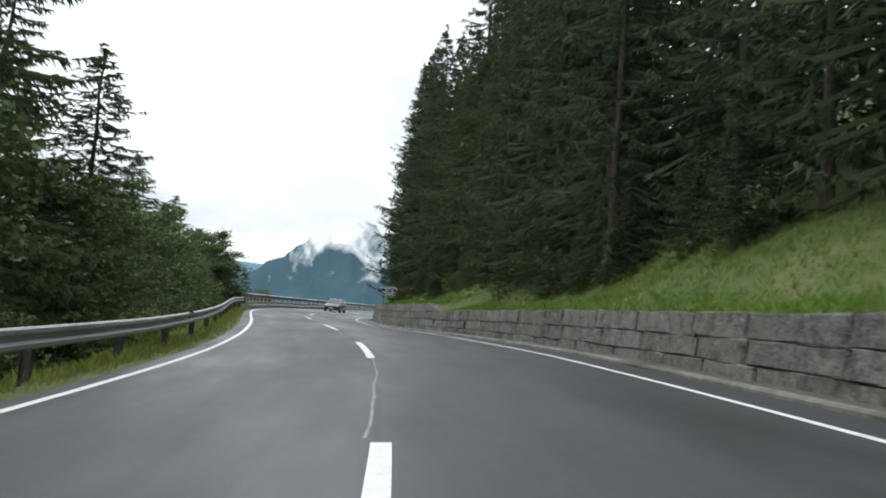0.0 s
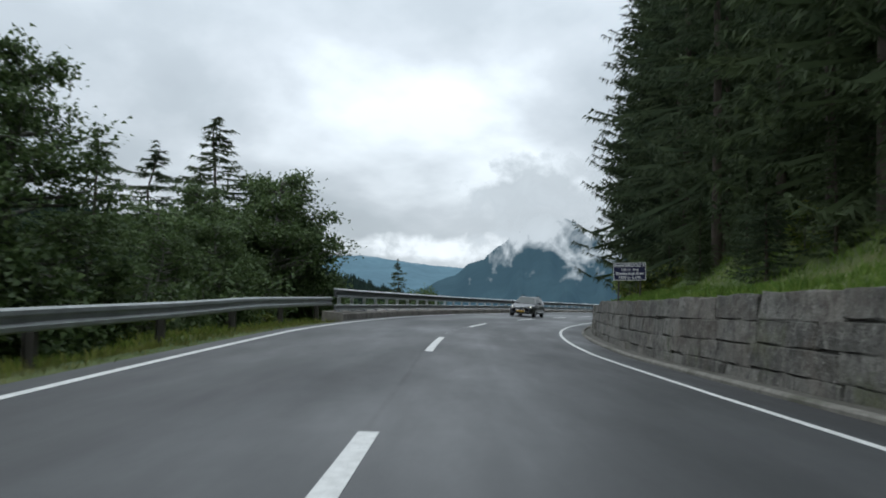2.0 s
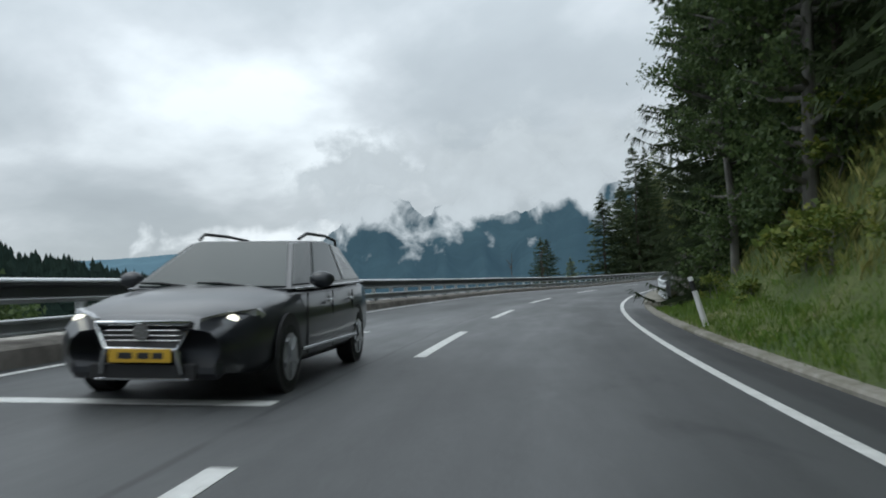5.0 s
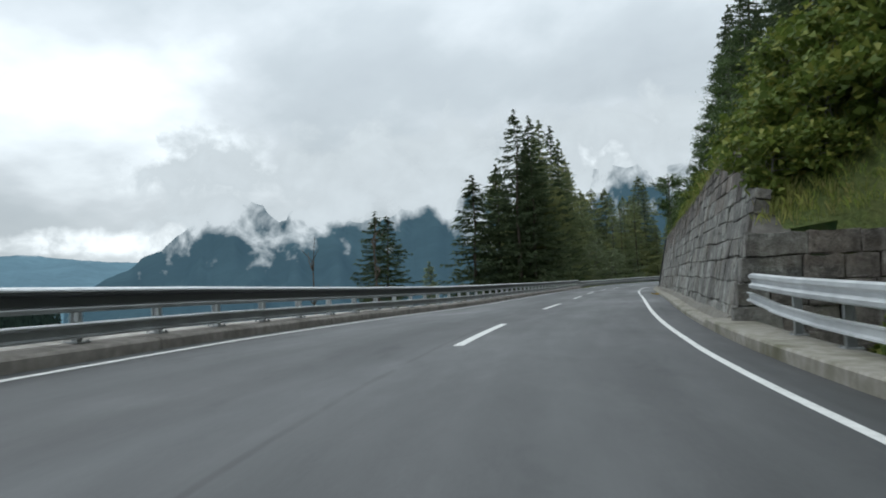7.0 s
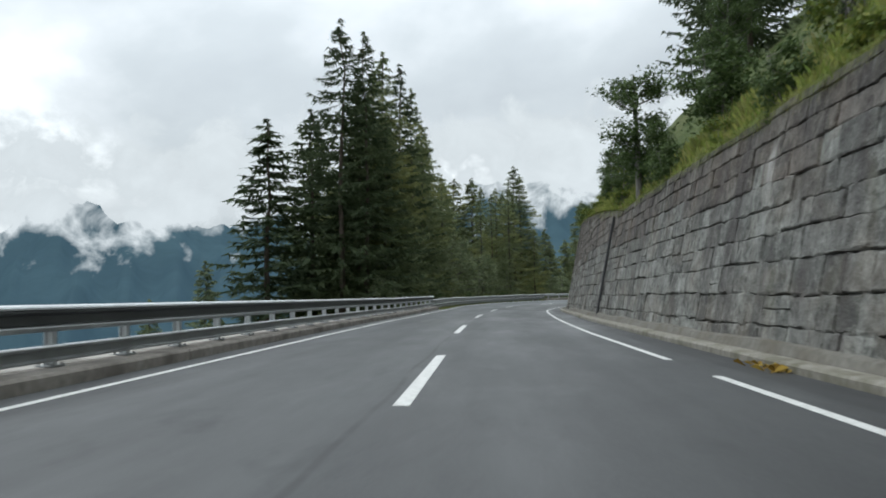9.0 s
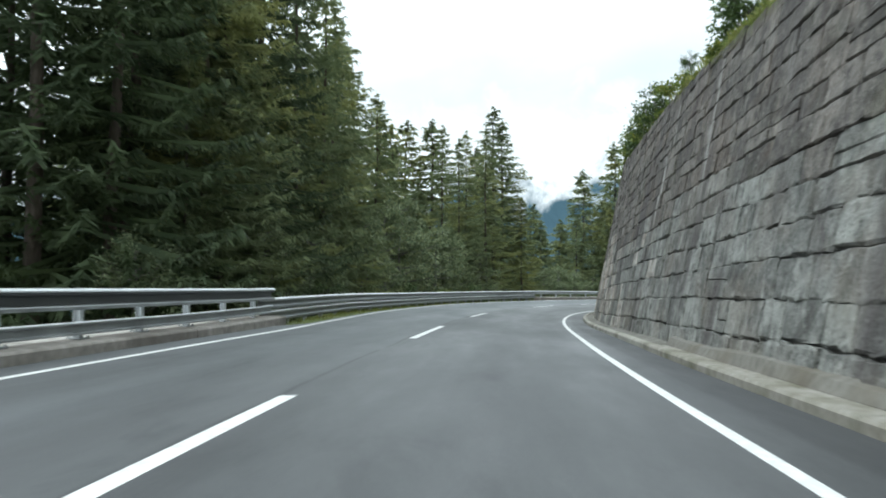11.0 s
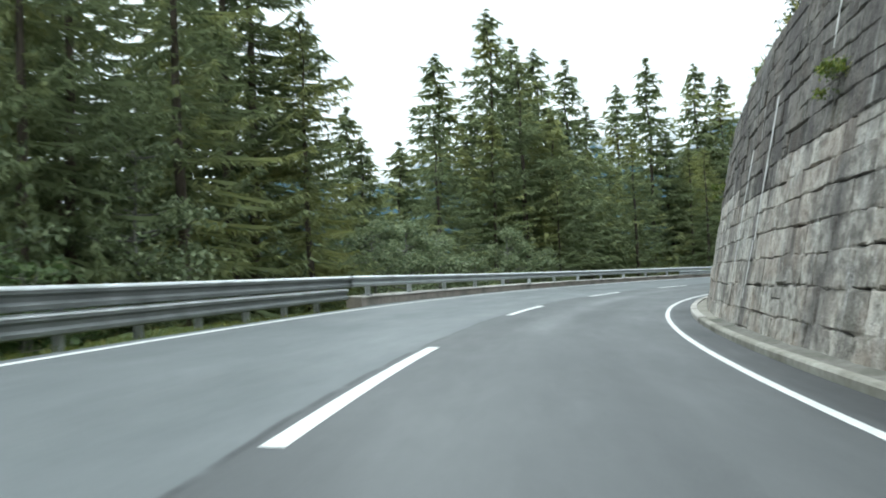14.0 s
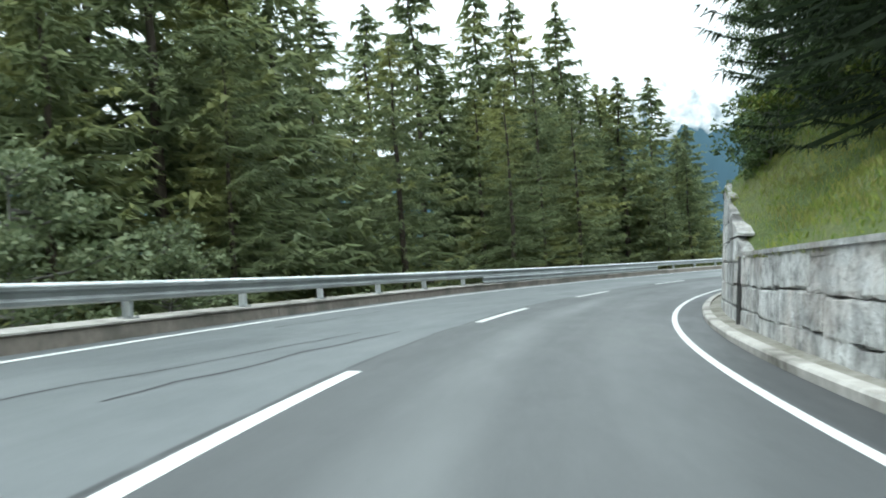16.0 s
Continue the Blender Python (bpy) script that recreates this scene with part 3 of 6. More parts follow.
# battered footing in front of the tall wall
swept("wall_footing", lambda q: [(4.97, -0.1), (4.985, 0.12), (5.06, 0.25 + 0.03 * math.sin(q * 0.9)), (5.30, 0.30), (5.30, -0.1)], 123.4, 196, FOOTING, gutter, 1.0)
swept("gutter_slab", [(4.80, -0.2), (4.80, 0.10), (5.2, 0.125), (5.2, -0.2)], 123.4, 196, GUTTER, gutter, 1.0)

# ---------------------------------------------------------------- ground
WALL_AT = (-70, 21.5, 22.0, 47.0, 47.6, 62.6, 62.9, 100, 122.24, 122.28, 123.4, 124.6, 126.2, 132, 141, 175, 185, 204, 215, 226, 236, 245, 255, 262, 266, 268.6, 270.4, 270.6, 286.9, 288.0, 289.2, 290.4, 291.6, 292.7, 395)
WALL_TOP = (1.06, 1.06, 1.44, 1.46, 1.32, 1.34, 0.1, 0.05, 0.1, 1.95, 2.9, 3.8, 4.5, 4.5, 4.2, 4.3, 5.2, 6.6, 7.1, 8.1, 7.4, 6.4, 6.3, 5.6, 3.9, 2.6, 1.62, 1.47, 1.47, 1.86, 2.25, 2.64, 3.03, 3.42, 3.42)


def wall_top(s):
    return float(np.interp(s, WALL_AT, WALL_TOP))


def wobble(x, y, k, seed=0.0):
    return noise.noise(Vector((x * k + seed, y * k - seed, seed)))


def bank(s, d):
    """Height of the ground on the hill side."""
    base = wall_top(s)
    if 62.32 < s < 122.4:
        gully = float(np.interp(s, (92, 98), (0, 1)))
        gully *= 1 - min(1.0, max(0.0, (s - 112) / 9.4)) * min(0.5, max(0.0, (d - 8.5) / 5.0))
        verge = float(np.interp(d, (4.7, 5.2, 6.3, 8.2, 14, 60), (0.04, 0.14, 0.55, 3.3, 8.0, 34)))
        hole = float(np.interp(d, (4.7, 5.4, 6.5, 9.0, 14, 60), (0.0, -0.3, -1.6, -1.5, 3.5, 30)))
        h = verge * (1 - gully) + hole * gully
    elif s <= 62.32:
        h = base - 0.12 + float(np.interp(d, (5.5, 7.5, 10.5, 60), (0.0, 0.55, 2.6, 33)))
    elif s < 269:
        lip = 5.3 + 0.2 * base
        h = base - 0.1 + min(5.0, max(0.0, d - lip)) * float(np.interp(s, (122.4, 127, 200, 215), (0.12, 1.08, 1.08, 0.85))) + max(0.0, d - lip - 5.0) * 0.85 if d > lip else base - 0.15
    else:
        h = base - 0.1 + float(np.interp(d, (5.5, 7.0, 8.2, 14, 60), (0.0, 1.25, 1.95, 3.3, 28)))
    p = on(s, d)
    return h + wobble(p.x, p.y, 0.35) * 0.22 * min(1.0, max(0.0, d - 5.2) / 2) + wobble(p.x, p.y, 0.09, 4.0) * 0.9 * min(1.0, max(0.0, d - 6) / 6)


def drop(s, d):
    """Height of the ground on the valley side; d is negative."""
    a = -d
    deck = float(np.interp(s, (42, 48, 198, 204), (0, 1, 1, 0)))
    lawn = float(np.interp(a, (3.6, 4.3, 5.6, 8, 20, 60, 130), (-0.025, -0.02, -0.22, -1.0, -6.5, -26, -58)))
    cliff = float(np.interp(a, (4.9, 5.2, 8, 20, 60, 130), (-0.4, -2.2, -4.2, -11, -32, -62)))
    h = lawn * (1 - deck) + cliff * deck
    if s > 257:
        h = float(np.interp(a, (4.7, 5.4, 8, 20, 60, 130), (-0.25, -0.8, -2.0, -6.5, -24, -56)))
    p = on(s, d)
    return h + wobble(p.x, p.y, 0.25, 2.0) * 0.25 * min(1.0, max(0, a - 4.6)) + wobble(p.x, p.y, 0.06, 7.0) * min(2.5, max(0.0, a - 7) * 0.15)


def sheet(name, ds, height, s0, s1, step, mat, label):
    ss = np.arange(s0, s1 + 0.01, step)
    verts, faces, k = [], [], len(ds)
    for s in ss:
        for d in ds:
            p = on(s, d)
            verts.append((p.x, p.y, p.z + height(s, d)))
    for i in range(len(ss) - 1):
        for j in range(k - 1):
            a = i * k + j
            faces.append((a, a + 1, a + 1 + k, a + k))
    ob = mesh_ob(name, verts, faces, mat, smooth=True)
    return tagged(ob, label, "ground", kind="structure")


def hill_sheet():
    """The bank starts at the wall's back edge, wherever that is."""
    ss = np.sort(np.r_[np.arange(-66, 391, 1.0), 62.30, 62.34, 122.35, 122.45])
    steps = (0, 0.4, 0.9, 1.5, 2.2, 3.0, 4.0, 5.2, 7, 9, 12, 16, 22, 30, 40, 54)
    verts, faces, k = [], [], len(steps)
    for s in ss:
        base = wall_top(s)
        start = 4.75 if 62.32 < s < 122.4 else (5.42 if s <= 62.32 or s > 270.5 else 5.28 + 0.2 * base)
        for e in steps:
            d = start + e
            p = on(s, d)
            verts.append((p.x, p.y, p.z + bank(s, d)))
    for i in range(len(ss) - 1):
        for j in range(k - 1):
            if (ss[i] < 122.4 < ss[i + 1] or ss[i] < 62.32 < ss[i + 1]) and steps[j] < 1.2:
                continue
            a = i * k + j
            faces.append((a, a + 1, a + 1 + k, a + k))
    return tagged(mesh_ob("ground_hill", verts, faces, GROUND, smooth=True), "grassy hillside rising steeply beside the road", "ground", kind="structure")


hill_sheet()
sheet("ground_slope", [-130, -95, -70, -50, -36, -27, -20, -15, -11.5, -9, -7.4, -6.4, -5.7, -5.2, -4.8, -4.5, -4.2, -3.9, -3.6], drop, -66, 391, 1.5, GROUND, "grassy slope falling away to the valley")

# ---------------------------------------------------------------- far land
# Bluish emission paints the distance haze onto each of these slopes.
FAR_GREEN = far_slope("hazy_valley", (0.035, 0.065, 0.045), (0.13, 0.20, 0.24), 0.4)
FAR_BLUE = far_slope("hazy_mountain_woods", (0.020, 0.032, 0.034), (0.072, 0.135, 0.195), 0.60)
FAR_PALE = far_slope("hazy_distant_hills", (0.035, 0.06, 0.07), (0.17, 0.28, 0.37), 0.75)
VIEW = Vector((-9.0, 75.0, 0.0))


def valley_floor():
    verts, faces = [(VIEW.x, VIEW.y, -62)], []
    rings = (60, 120, 200, 320, 500, 800, 1300, 2200, 3500, 4800)
    n = 72
    for i, r in enumerate(rings):
        for k in range(n):
            a = 2 * math.pi * k / n
            x, y = VIEW.x + r * math.sin(a), VIEW.y + r * math.cos(a)
            verts.append((x, y, -62 - min(60, r * 0.06) + wobble(x, y, 0.004) * min(r * 0.03, 12)))
    for k in range(n):
        faces.append((0, 1 + k, 1 + (k + 1) % n))
    for i in range(len(rings) - 1):
        for k in range(n):
            a, b = 1 + i * n + k, 1 + i * n + (k + 1) % n
            faces.append((a, a + n, b + n, b))
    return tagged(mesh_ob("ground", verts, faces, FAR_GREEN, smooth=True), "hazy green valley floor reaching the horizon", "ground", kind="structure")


valley_floor()


def ridge(name, skyline, near, far, foot, mat, label, rough=0.25, seed=0.0, bumps=0.6):
    """A mountain side: skyline gives (bearing, elevation) in degrees seen from the road."""
    az = [a for a, _ in skyline]
    rows = 14
    bearings = np.arange(az[0], az[-1] + 0.01, 0.25)
    verts, faces = [], []
    for b in bearings:
        el = float(np.interp(b, az, [e for _, e in skyline]))
        k = rough * float(np.interp(b, (-17, -12, -9, -2, 6), (0.25, 0.4, 1.0, 1.0, 0.45)))
        el += noise.noise(Vector((b * 0.9, seed, 0))) * k + noise.noise(Vector((b * 3.1, seed, 5))) * k * 0.5 + noise.noise(Vector((b * 9.0, seed, 8))) * k * 0.25
        top = math.tan(radians(el)) * far
        for i in range(rows):
            f = i / (rows - 1)
            r = near + (far - near) * f
            z = foot + (top - foot) * (f ** 0.75)
            if 0 < i < rows - 1:
                z += noise.noise(Vector((b * 0.45, f * 5, seed + 3))) * bumps * (top - foot) * 0.10
                r += noise.noise(Vector((b * 0.6, f * 4, seed + 9))) * (far - near) * 0.06
            a = radians(b)
            verts.append((VIEW.x + r * math.sin(a), VIEW.y + r * math.cos(a), z))
    for i in range(len(bearings) - 1):
        for j in range(rows - 1):
            a = i * rows + j
            faces.append((a, a + rows, a + rows + 1, a + 1))
    return tagged(mesh_ob(name, verts, faces, mat, smooth=True), label, "mountain", kind="structure")


ridge("mountain_far", ((-60, 2.4), (-40, 2.6), (-24, 2.9), (-20, 3.1), (-16, 2.6), (-13, 2.4), (-8, 2.0), (2, 1.5)), 1700, 3400, -90, FAR_PALE, "distant hills across the valley, pale blue with painted haze", 0.25, 2.0)
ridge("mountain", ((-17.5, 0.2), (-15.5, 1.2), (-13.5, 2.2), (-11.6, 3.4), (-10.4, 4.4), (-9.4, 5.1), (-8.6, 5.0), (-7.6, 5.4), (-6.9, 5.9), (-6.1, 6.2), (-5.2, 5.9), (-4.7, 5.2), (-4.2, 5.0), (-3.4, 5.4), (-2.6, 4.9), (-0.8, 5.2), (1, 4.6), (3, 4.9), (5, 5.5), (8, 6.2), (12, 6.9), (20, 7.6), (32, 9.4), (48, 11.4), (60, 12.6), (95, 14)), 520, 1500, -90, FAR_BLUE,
      "wooded mountain, dark blue with painted haze, half hidden in cloud", 0.62, 11.0, 1.0)


def cloud_bank(name, b0, b1, radius, z0, z1, mat, label):
    verts, faces = [], []
    n, rows = int((b1 - b0) / 1.5) + 2, 6
    for i in range(n):
        b = b0 + (b1 - b0) * i / (n - 1)
        for j in range(rows):
            a = radians(b)
            r = radius * (1 + 0.03 * noise.noise(Vector((b * 0.4, j * 0.7, 2))))
            verts.append((VIEW.x + r * math.sin(a), VIEW.y + r * math.cos(a), z0 + (z1 - z0) * j / (rows - 1)))
    for i in range(n - 1):
        for j in range(rows - 1):
            a = i * rows + j
            faces.append((a, a + rows, a + rows + 1, a + 1))
    ob = tagged(mesh_ob(name, verts, faces, mat, smooth=True), label, "cloud", kind="structure")
    ob.visible_shadow = False
    return ob


cloud_bank("backdrop_cloud_low", -75, 0, 3000, 20, 420, cloud_mat("bright_low_cloud", 0.009, 0.26, 0.56, (1.36, 1.38, 1.39), 105, 170, 215, 310, -1500, -1000), "bright white cloud bank low over the far valley")
cloud_bank("backdrop_cloud", -22, 112, 900, 15, 420, cloud_mat("torn_hill_cloud", 0.023, 0.27, 0.44, (0.86, 0.90, 0.93), -16, 98, 140, 215, -275, -175, 0.085), "torn grey cloud hanging on the mountain side")

# ---------------------------------------------------------------- walls of stone blocks
def block_mesh(name, seed):
    """A rough-faced block, one unit in length (x), depth (y, front at 0) and height (z)."""
    rng = random.Random(seed)
    n = 3
    across, up = (0.0, 0.025, 0.26, 0.5, 0.74, 0.975, 1.0), (0.0, 0.055, 0.945, 1.0)
    nx = 6
    verts, faces = [], []
    for j in range(n + 1):
        for i in range(nx + 1):
            u, v = across[i] + (0 if i in (0, nx) else rng.uniform(-0.03, 0.03)), up[j] + (0 if j in (0, n) else rng.uniform(-0.03, 0.03))
            rim = i in (0, nx) or j in (0, n)
            y = (0.052 if rim else 0.0) + rng.uniform(-0.045, 0.045) + (rng.uniform(0.12, 0.30) if rim and rng.random() < 0.16 else 0.0)
            uu = u + (rng.uniform(-0.014, 0.014) if rim else rng.uniform(-0.01, 0.01))
            vv = v + (rng.uniform(-0.055, 0.03) if rim else rng.uniform(-0.01, 0.01))
            verts.append((uu - 0.5, y, vv))
    for j in range(n):
        for i in range(nx):
            a = j * (nx + 1) + i
            faces.append((a, a + 1, a + nx + 2, a + nx + 1))
    ring = [i for i in range(nx)] + [nx + (nx + 1) * j for j in range(n)] + [(nx + 1) * (n + 1) - 1 - i for i in range(nx)] + [(nx + 1) * (n - j) for j in range(n)]
    base = len(verts)
    for r in ring:
        x, y, z = verts[r]
        verts.append((x, 1.0, z))
    k = len(ring)
    for q in range(k):
        faces.append((ring[(q + 1) % k], ring[q], base + q, base + (q + 1) % k))
    me = bpy.data.meshes.new(name)
    me.from_pydata(verts, [], faces)
    return me, verts, faces


BLOCKS = [block_mesh("stone_block", 40 + i) for i in range(10)]
BLOCK_SETS = {}


def block_set(mat):
    if mat.name not in BLOCK_SETS:
        got = []
        for me, _, _ in BLOCKS:
            c = me.copy()
            c.materials.append(mat)
            got.append(c)
        BLOCK_SETS[mat.name] = got
    return BLOCK_SETS[mat.name]


def block_pose(s, d, h, length, depth, height, lean, rng):
    p = on(s, d, h)
    m = pose(p.x, p.y, p.z, 0, 0, heading(s) + 90 + rng.uniform(-0.6, 0.6)) @ pose(0, 0, 0, 0, 0, 180)
    m = m @ pose(0, 0, 0, lean + rng.uniform(-0.5, 0.5), 0, rng.uniform(-0.5, 0.5))
    return m @ Matrix.Diagonal((length, depth, height, 1))


def slanted(k, hi, lo_end, hi_end):
    """A block whose top runs from one height to another, for the wall's sloping ends."""
    _, v, f = BLOCKS[k]
    return [(x, y, z * ((lo_end + (hi_end - lo_end) * (0.5 - x)) / hi)) for x, y, z in v], f


def lay_wall(thing, s0, s1, front, batter, course, lengths, mat, joined_mat, keep, seed, split_h=None, upper_mat=None, vary=0.2, foot=-0.08, split_chance=0.0, waver=1.0, late=None, gap=0.018, joint=0.009):
    """Courses of blocks along the road. keep(s, h) picks those that are parts; the rest are joined."""
    rng = random.Random(seed)
    joined = {}
    h = foot
    lean = -math.degrees(math.atan(batter))
    tallest = max(wall_top(s) for s in np.arange(s0, s1, 0.5))
    row = 0
    sway = lambda r, q: (0.018 * math.sin(q * 0.37 + r * 2.1) + 0.016 * math.sin(q * 1.31 + r * 4.7) + 0.012 * math.sin(q * 7.3 + r)) * (waver if r else 0.0)
    while h < tallest - 0.1:
        ch = course * rng.uniform(1 - vary, 1 + vary)
        if split_h and h > split_h:
            ch *= 0.8
        s = s0 - rng.uniform(0, 0.5) if row else s0
        while s < s1:
            ln = rng.uniform(*lengths)
            e = min(s + ln, s1)
            mid = (s + e) / 2
            top = wall_top(mid)
            room = top - h
            a = max(s, s0)
            if e - a > 0.12 and room > 0.10:
                hh = min(ch, room) if room > ch * 0.45 else room
                if room - ch < 0.14 and room > ch:
                    hh = room
                mm = (a + e) / 2
                d = front + batter * (h + 0.1) + rng.uniform(-0.02, 0.018)
                upper = split_h is not None and h > split_h + 0.75 * wobble(mm, 0.0, 0.16) + rng.uniform(-0.25, 0.25)
                later = late is not None and not upper and mm > late[0] + rng.uniform(-13, 13)
                cut = rng.uniform(0.35, 0.65) * hh if rng.random() < split_chance and hh > 0.3 else hh
                lift = sway(row, mm)
                grow = min(sway(row + 1, mm) - lift, room - hh - lift)
                for lo, hi in ((0.0, cut), (cut, hh + grow)) if cut < hh else ((0.0, hh + grow),):
                    if hi - lo < 0.08:
                        continue
                    m = block_pose(mm, d + batter * lo, h + lift + lo + 0.005, (e - a) - gap, 0.32, hi - lo - joint, lean, rng)
                    k = rng.randrange(len(BLOCKS))
                    ends = [wall_top(q) - h for q in (a, e)]
                    if abs(ends[1] - ends[0]) > 0.12 * (e - a) and hi > room - 0.15 and cut == hh:
                        ends = [max(0.06, min(q, ch * 1.5)) for q in ends]
                        vs, fs = slanted(k, hi, *ends)
                        own = mesh_ob("stone_block", vs, fs, late[1] if later else upper_mat if upper and upper_mat else mat, thing)
                        own.matrix_world = m
                        continue
                    if keep(mm, h):
                        ob = new("stone_block", block_set(late[1] if later else upper_mat if upper and upper_mat else mat)[k])
                        ob.parent = thing
                        ob.matrix_world = m
                    else:
                        joined.setdefault(2 if later else int(upper), []).append((k, m))
            s = e
        h += ch
        row += 1
    for upper, rows in joined.items():
        verts, faces = [], []
        for k, m in rows:
            _, v, f = BLOCKS[k]
            o = len(verts)
            verts += [m @ Vector(q) for q in v]
            faces += [tuple(i + o for i in q) for q in f]
        ob = mesh_ob("stone_blocks", verts, faces, late[2] if upper == 2 else upper_mat if upper and upper_mat else joined_mat, thing)
        tagged(ob, kind="stuff")


def wall_core(name, s0, s1, front, batter, parent):
    def prof(s):
        t = wall_top(s) - 0.05
        return [(front + 0.06, -0.3), (front + 0.06 + batter * t, t), (front + 0.75 + batter * t, t), (front + 0.9, -0.3)]
    return swept(name, prof, s0, s1, MORTAR, parent, 0.5)


bank_wall = empty("wall_bank")
tagged(bank_wall, "low mossy grey stone block wall below the bank", "wall", kind="structure")
wall_core("wall_core", -60, 62.2, 5.08, 0.06, bank_wall)
lay_wall(bank_wall, -60, 46.8, 5.06, 0.06, 0.37, (1.1, 3.0), STONE_LOW, STONE_LOW_JOINED, lambda s, h: s > -14, 1, vary=0.05, waver=0.45, gap=0.012, joint=0.008)
lay_wall(bank_wall, 46.8, 62.6, 5.06, 0.06, 0.37, (0.6, 1.25), STONE_LOW, STONE_LOW_JOINED, lambda s, h: True, 6, vary=0.04, waver=0.5, joint=0.012)

tall_wall = empty("wall_retaining")
tagged(tall_wall, "tall leaning retaining wall of rough grey stone blocks", "wall", kind="structure")
wall_core("wall_core", 122.3, 270.4, 5.12, 0.2, tall_wall)
lay_wall(tall_wall, 122.3, 270.4, 5.10, 0.2, 0.50, (0.4, 1.6), STONE_GREY, STONE_GREY_JOINED,
         lambda s, h: (122 < s < 148 and h < 1.3) or (215 < s < 246 and h < 0.9) or (246 < s < 270 and h < 1.3), 2, 2.9, STONE_OLD, vary=0.16, split_chance=0.04, late=(212, STONE_NEWER, STONE_NEWER_JOINED))
# the wall's end turns into the hill
rng_end = random.Random(5)
h_end = -0.9
while h_end < 1.75:
    ch = rng_end.uniform(0.36, 0.56)
    q = 5.02 + 0.2 * h_end
    while q < 11.5:
        ln = rng_end.uniform(0.5, 1.5)
        p = on(122.16 + rng_end.uniform(-0.06, 0.05), q + ln / 2, h_end)
        # Past the corner, darker brown stone carries the shade under overhanging plants.
        ob = new("stone_block", block_set(STONE_GREY if q < 5.5 else STONE_OLD)[rng_end.randrange(10)])
        ob.parent = tall_wall
        ob.matrix_world = pose(p.x, p.y, p.z, 0, rng_end.uniform(-1.5, 1.5), heading(122.3) + rng_end.uniform(-2, 2)) @ Matrix.Diagonal((ln - 0.02, 0.35, ch - 0.014, 1))
        q += ln
    h_end += ch

verge_wall = empty("wall_verge")
tagged(verge_wall, "low wall of pale squared stone blocks", "wall", kind="structure")
wall_core("wall_core", 270.4, 330, 5.14, 0.1, verge_wall)
lay_wall(verge_wall, 270.4, 330, 5.12, 0.1, 0.49, (0.8, 2.3), STONE_PALE, STONE_PALE, lambda s, h: s < 325, 3, vary=0.05, joint=0.028)
swept("cap_stone", lambda s: [(5.22, 1.43), (5.22, 1.50), (5.62, 1.50), (5.62, 1.43)], 271.2, 286.4, STONE_PALE, verge_wall, 1.0)

# lime that has run down the tall wall
LIME = plain("lime_run", (0.70, 0.69, 0.66), 0.9, vary=0.35)


def lime_run(s, h0, h1, width, seed, shift=0.0):
    """A thin crust of lime with ragged sides, on the leaning face."""
    r = random.Random(seed)
    verts, faces, n, sway = [], [], 16, 0.0
    for i in range(n):
        f = i / (n - 1)
        h = h0 + (h1 - h0) * f
        sway += r.uniform(-0.03, 0.03)
        w = width * r.uniform(0.8, 1.6) * (1 - 0.55 * f)
        for e, up in ((-w, 0.0), (0.0, 0.012), (w, 0.0)):
            verts.append(on(s + shift * f + sway + e, 5.075 + 0.2 * (h + 0.1) - up, h))
        if i:
            k = 3 * i
            faces += [(k - 3, k - 2, k + 1, k), (k - 2, k - 1, k + 2, k + 1)]
    return mesh_ob("lime_run", verts, faces, LIME, tall_wall, label="white lime run down the stones")


for s_at, top_at, low_at, wide_at, seed_at, move_at in ((251.6, 4.7, 1.9, 0.085, 1, 0.35), (254.1, 4.0, 2.3, 0.075, 2, 0.3), (254.4, 2.4, 0.9, 0.05, 3, 0.1), (252.1, 1.9, 0.7, 0.05, 4, 0.2),
                                                         (243.0, 4.4, 3.1, 0.06, 5, 0.1), (238.5, 5.2, 3.6, 0.05, 6, 0.2), (230.5, 4.3, 2.9, 0.05, 7, 0.1), (226.0, 5.0, 4.0, 0.06, 8, 0.1), (247.5, 5.6, 4.6, 0.05, 9, 0.1)):
    lime_run(s_at, top_at, low_at, wide_at, seed_at, move_at)

# dark drain pipe on the tall wall
pipe = empty("drain_pipe")
tagged(pipe, "dark downpipe fixed to the stone wall", "pipe")
v, f = tube_np([on(176.5, 5.02 + 0.2 * h, h) for h in (0.1, 1.0, 2.0, 3.0, 4.2)], [0.055] * 5, 8)
mesh_ob("pipe", v, f, plain("dark_pipe", (0.03, 0.03, 0.032), 0.5), pipe, True)
for hh in (0.8, 2.2, 3.6):
    p = on(176.5, 5.06 + 0.2 * hh, hh)
    box("bracket", 0.16, 0.10, 0.04, pose(p.x, p.y, p.z, 0, 0, heading(176.5)), POST_DARK, pipe)

pipe = empty("drain_pipe")
tagged(pipe, "dark downpipe in the joint of the pale wall", "pipe")
v, f = tube_np([on(287.0, 5.10 + 0.1 * h, h) for h in (0.1, 0.5, 1.0, 1.4)] + [on(287.0, 5.5, 1.45)], [0.06] * 5, 8)
mesh_ob("pipe", v, f, plain("dark_wall_pipe", (0.035, 0.033, 0.032), 0.6), pipe, True)
p = on(287.0, 5.16, 0.9)
box("bracket", 0.18, 0.12, 0.04, pose(p.x, p.y, p.z, 0, 0, heading(287)), POST_DARK, pipe)


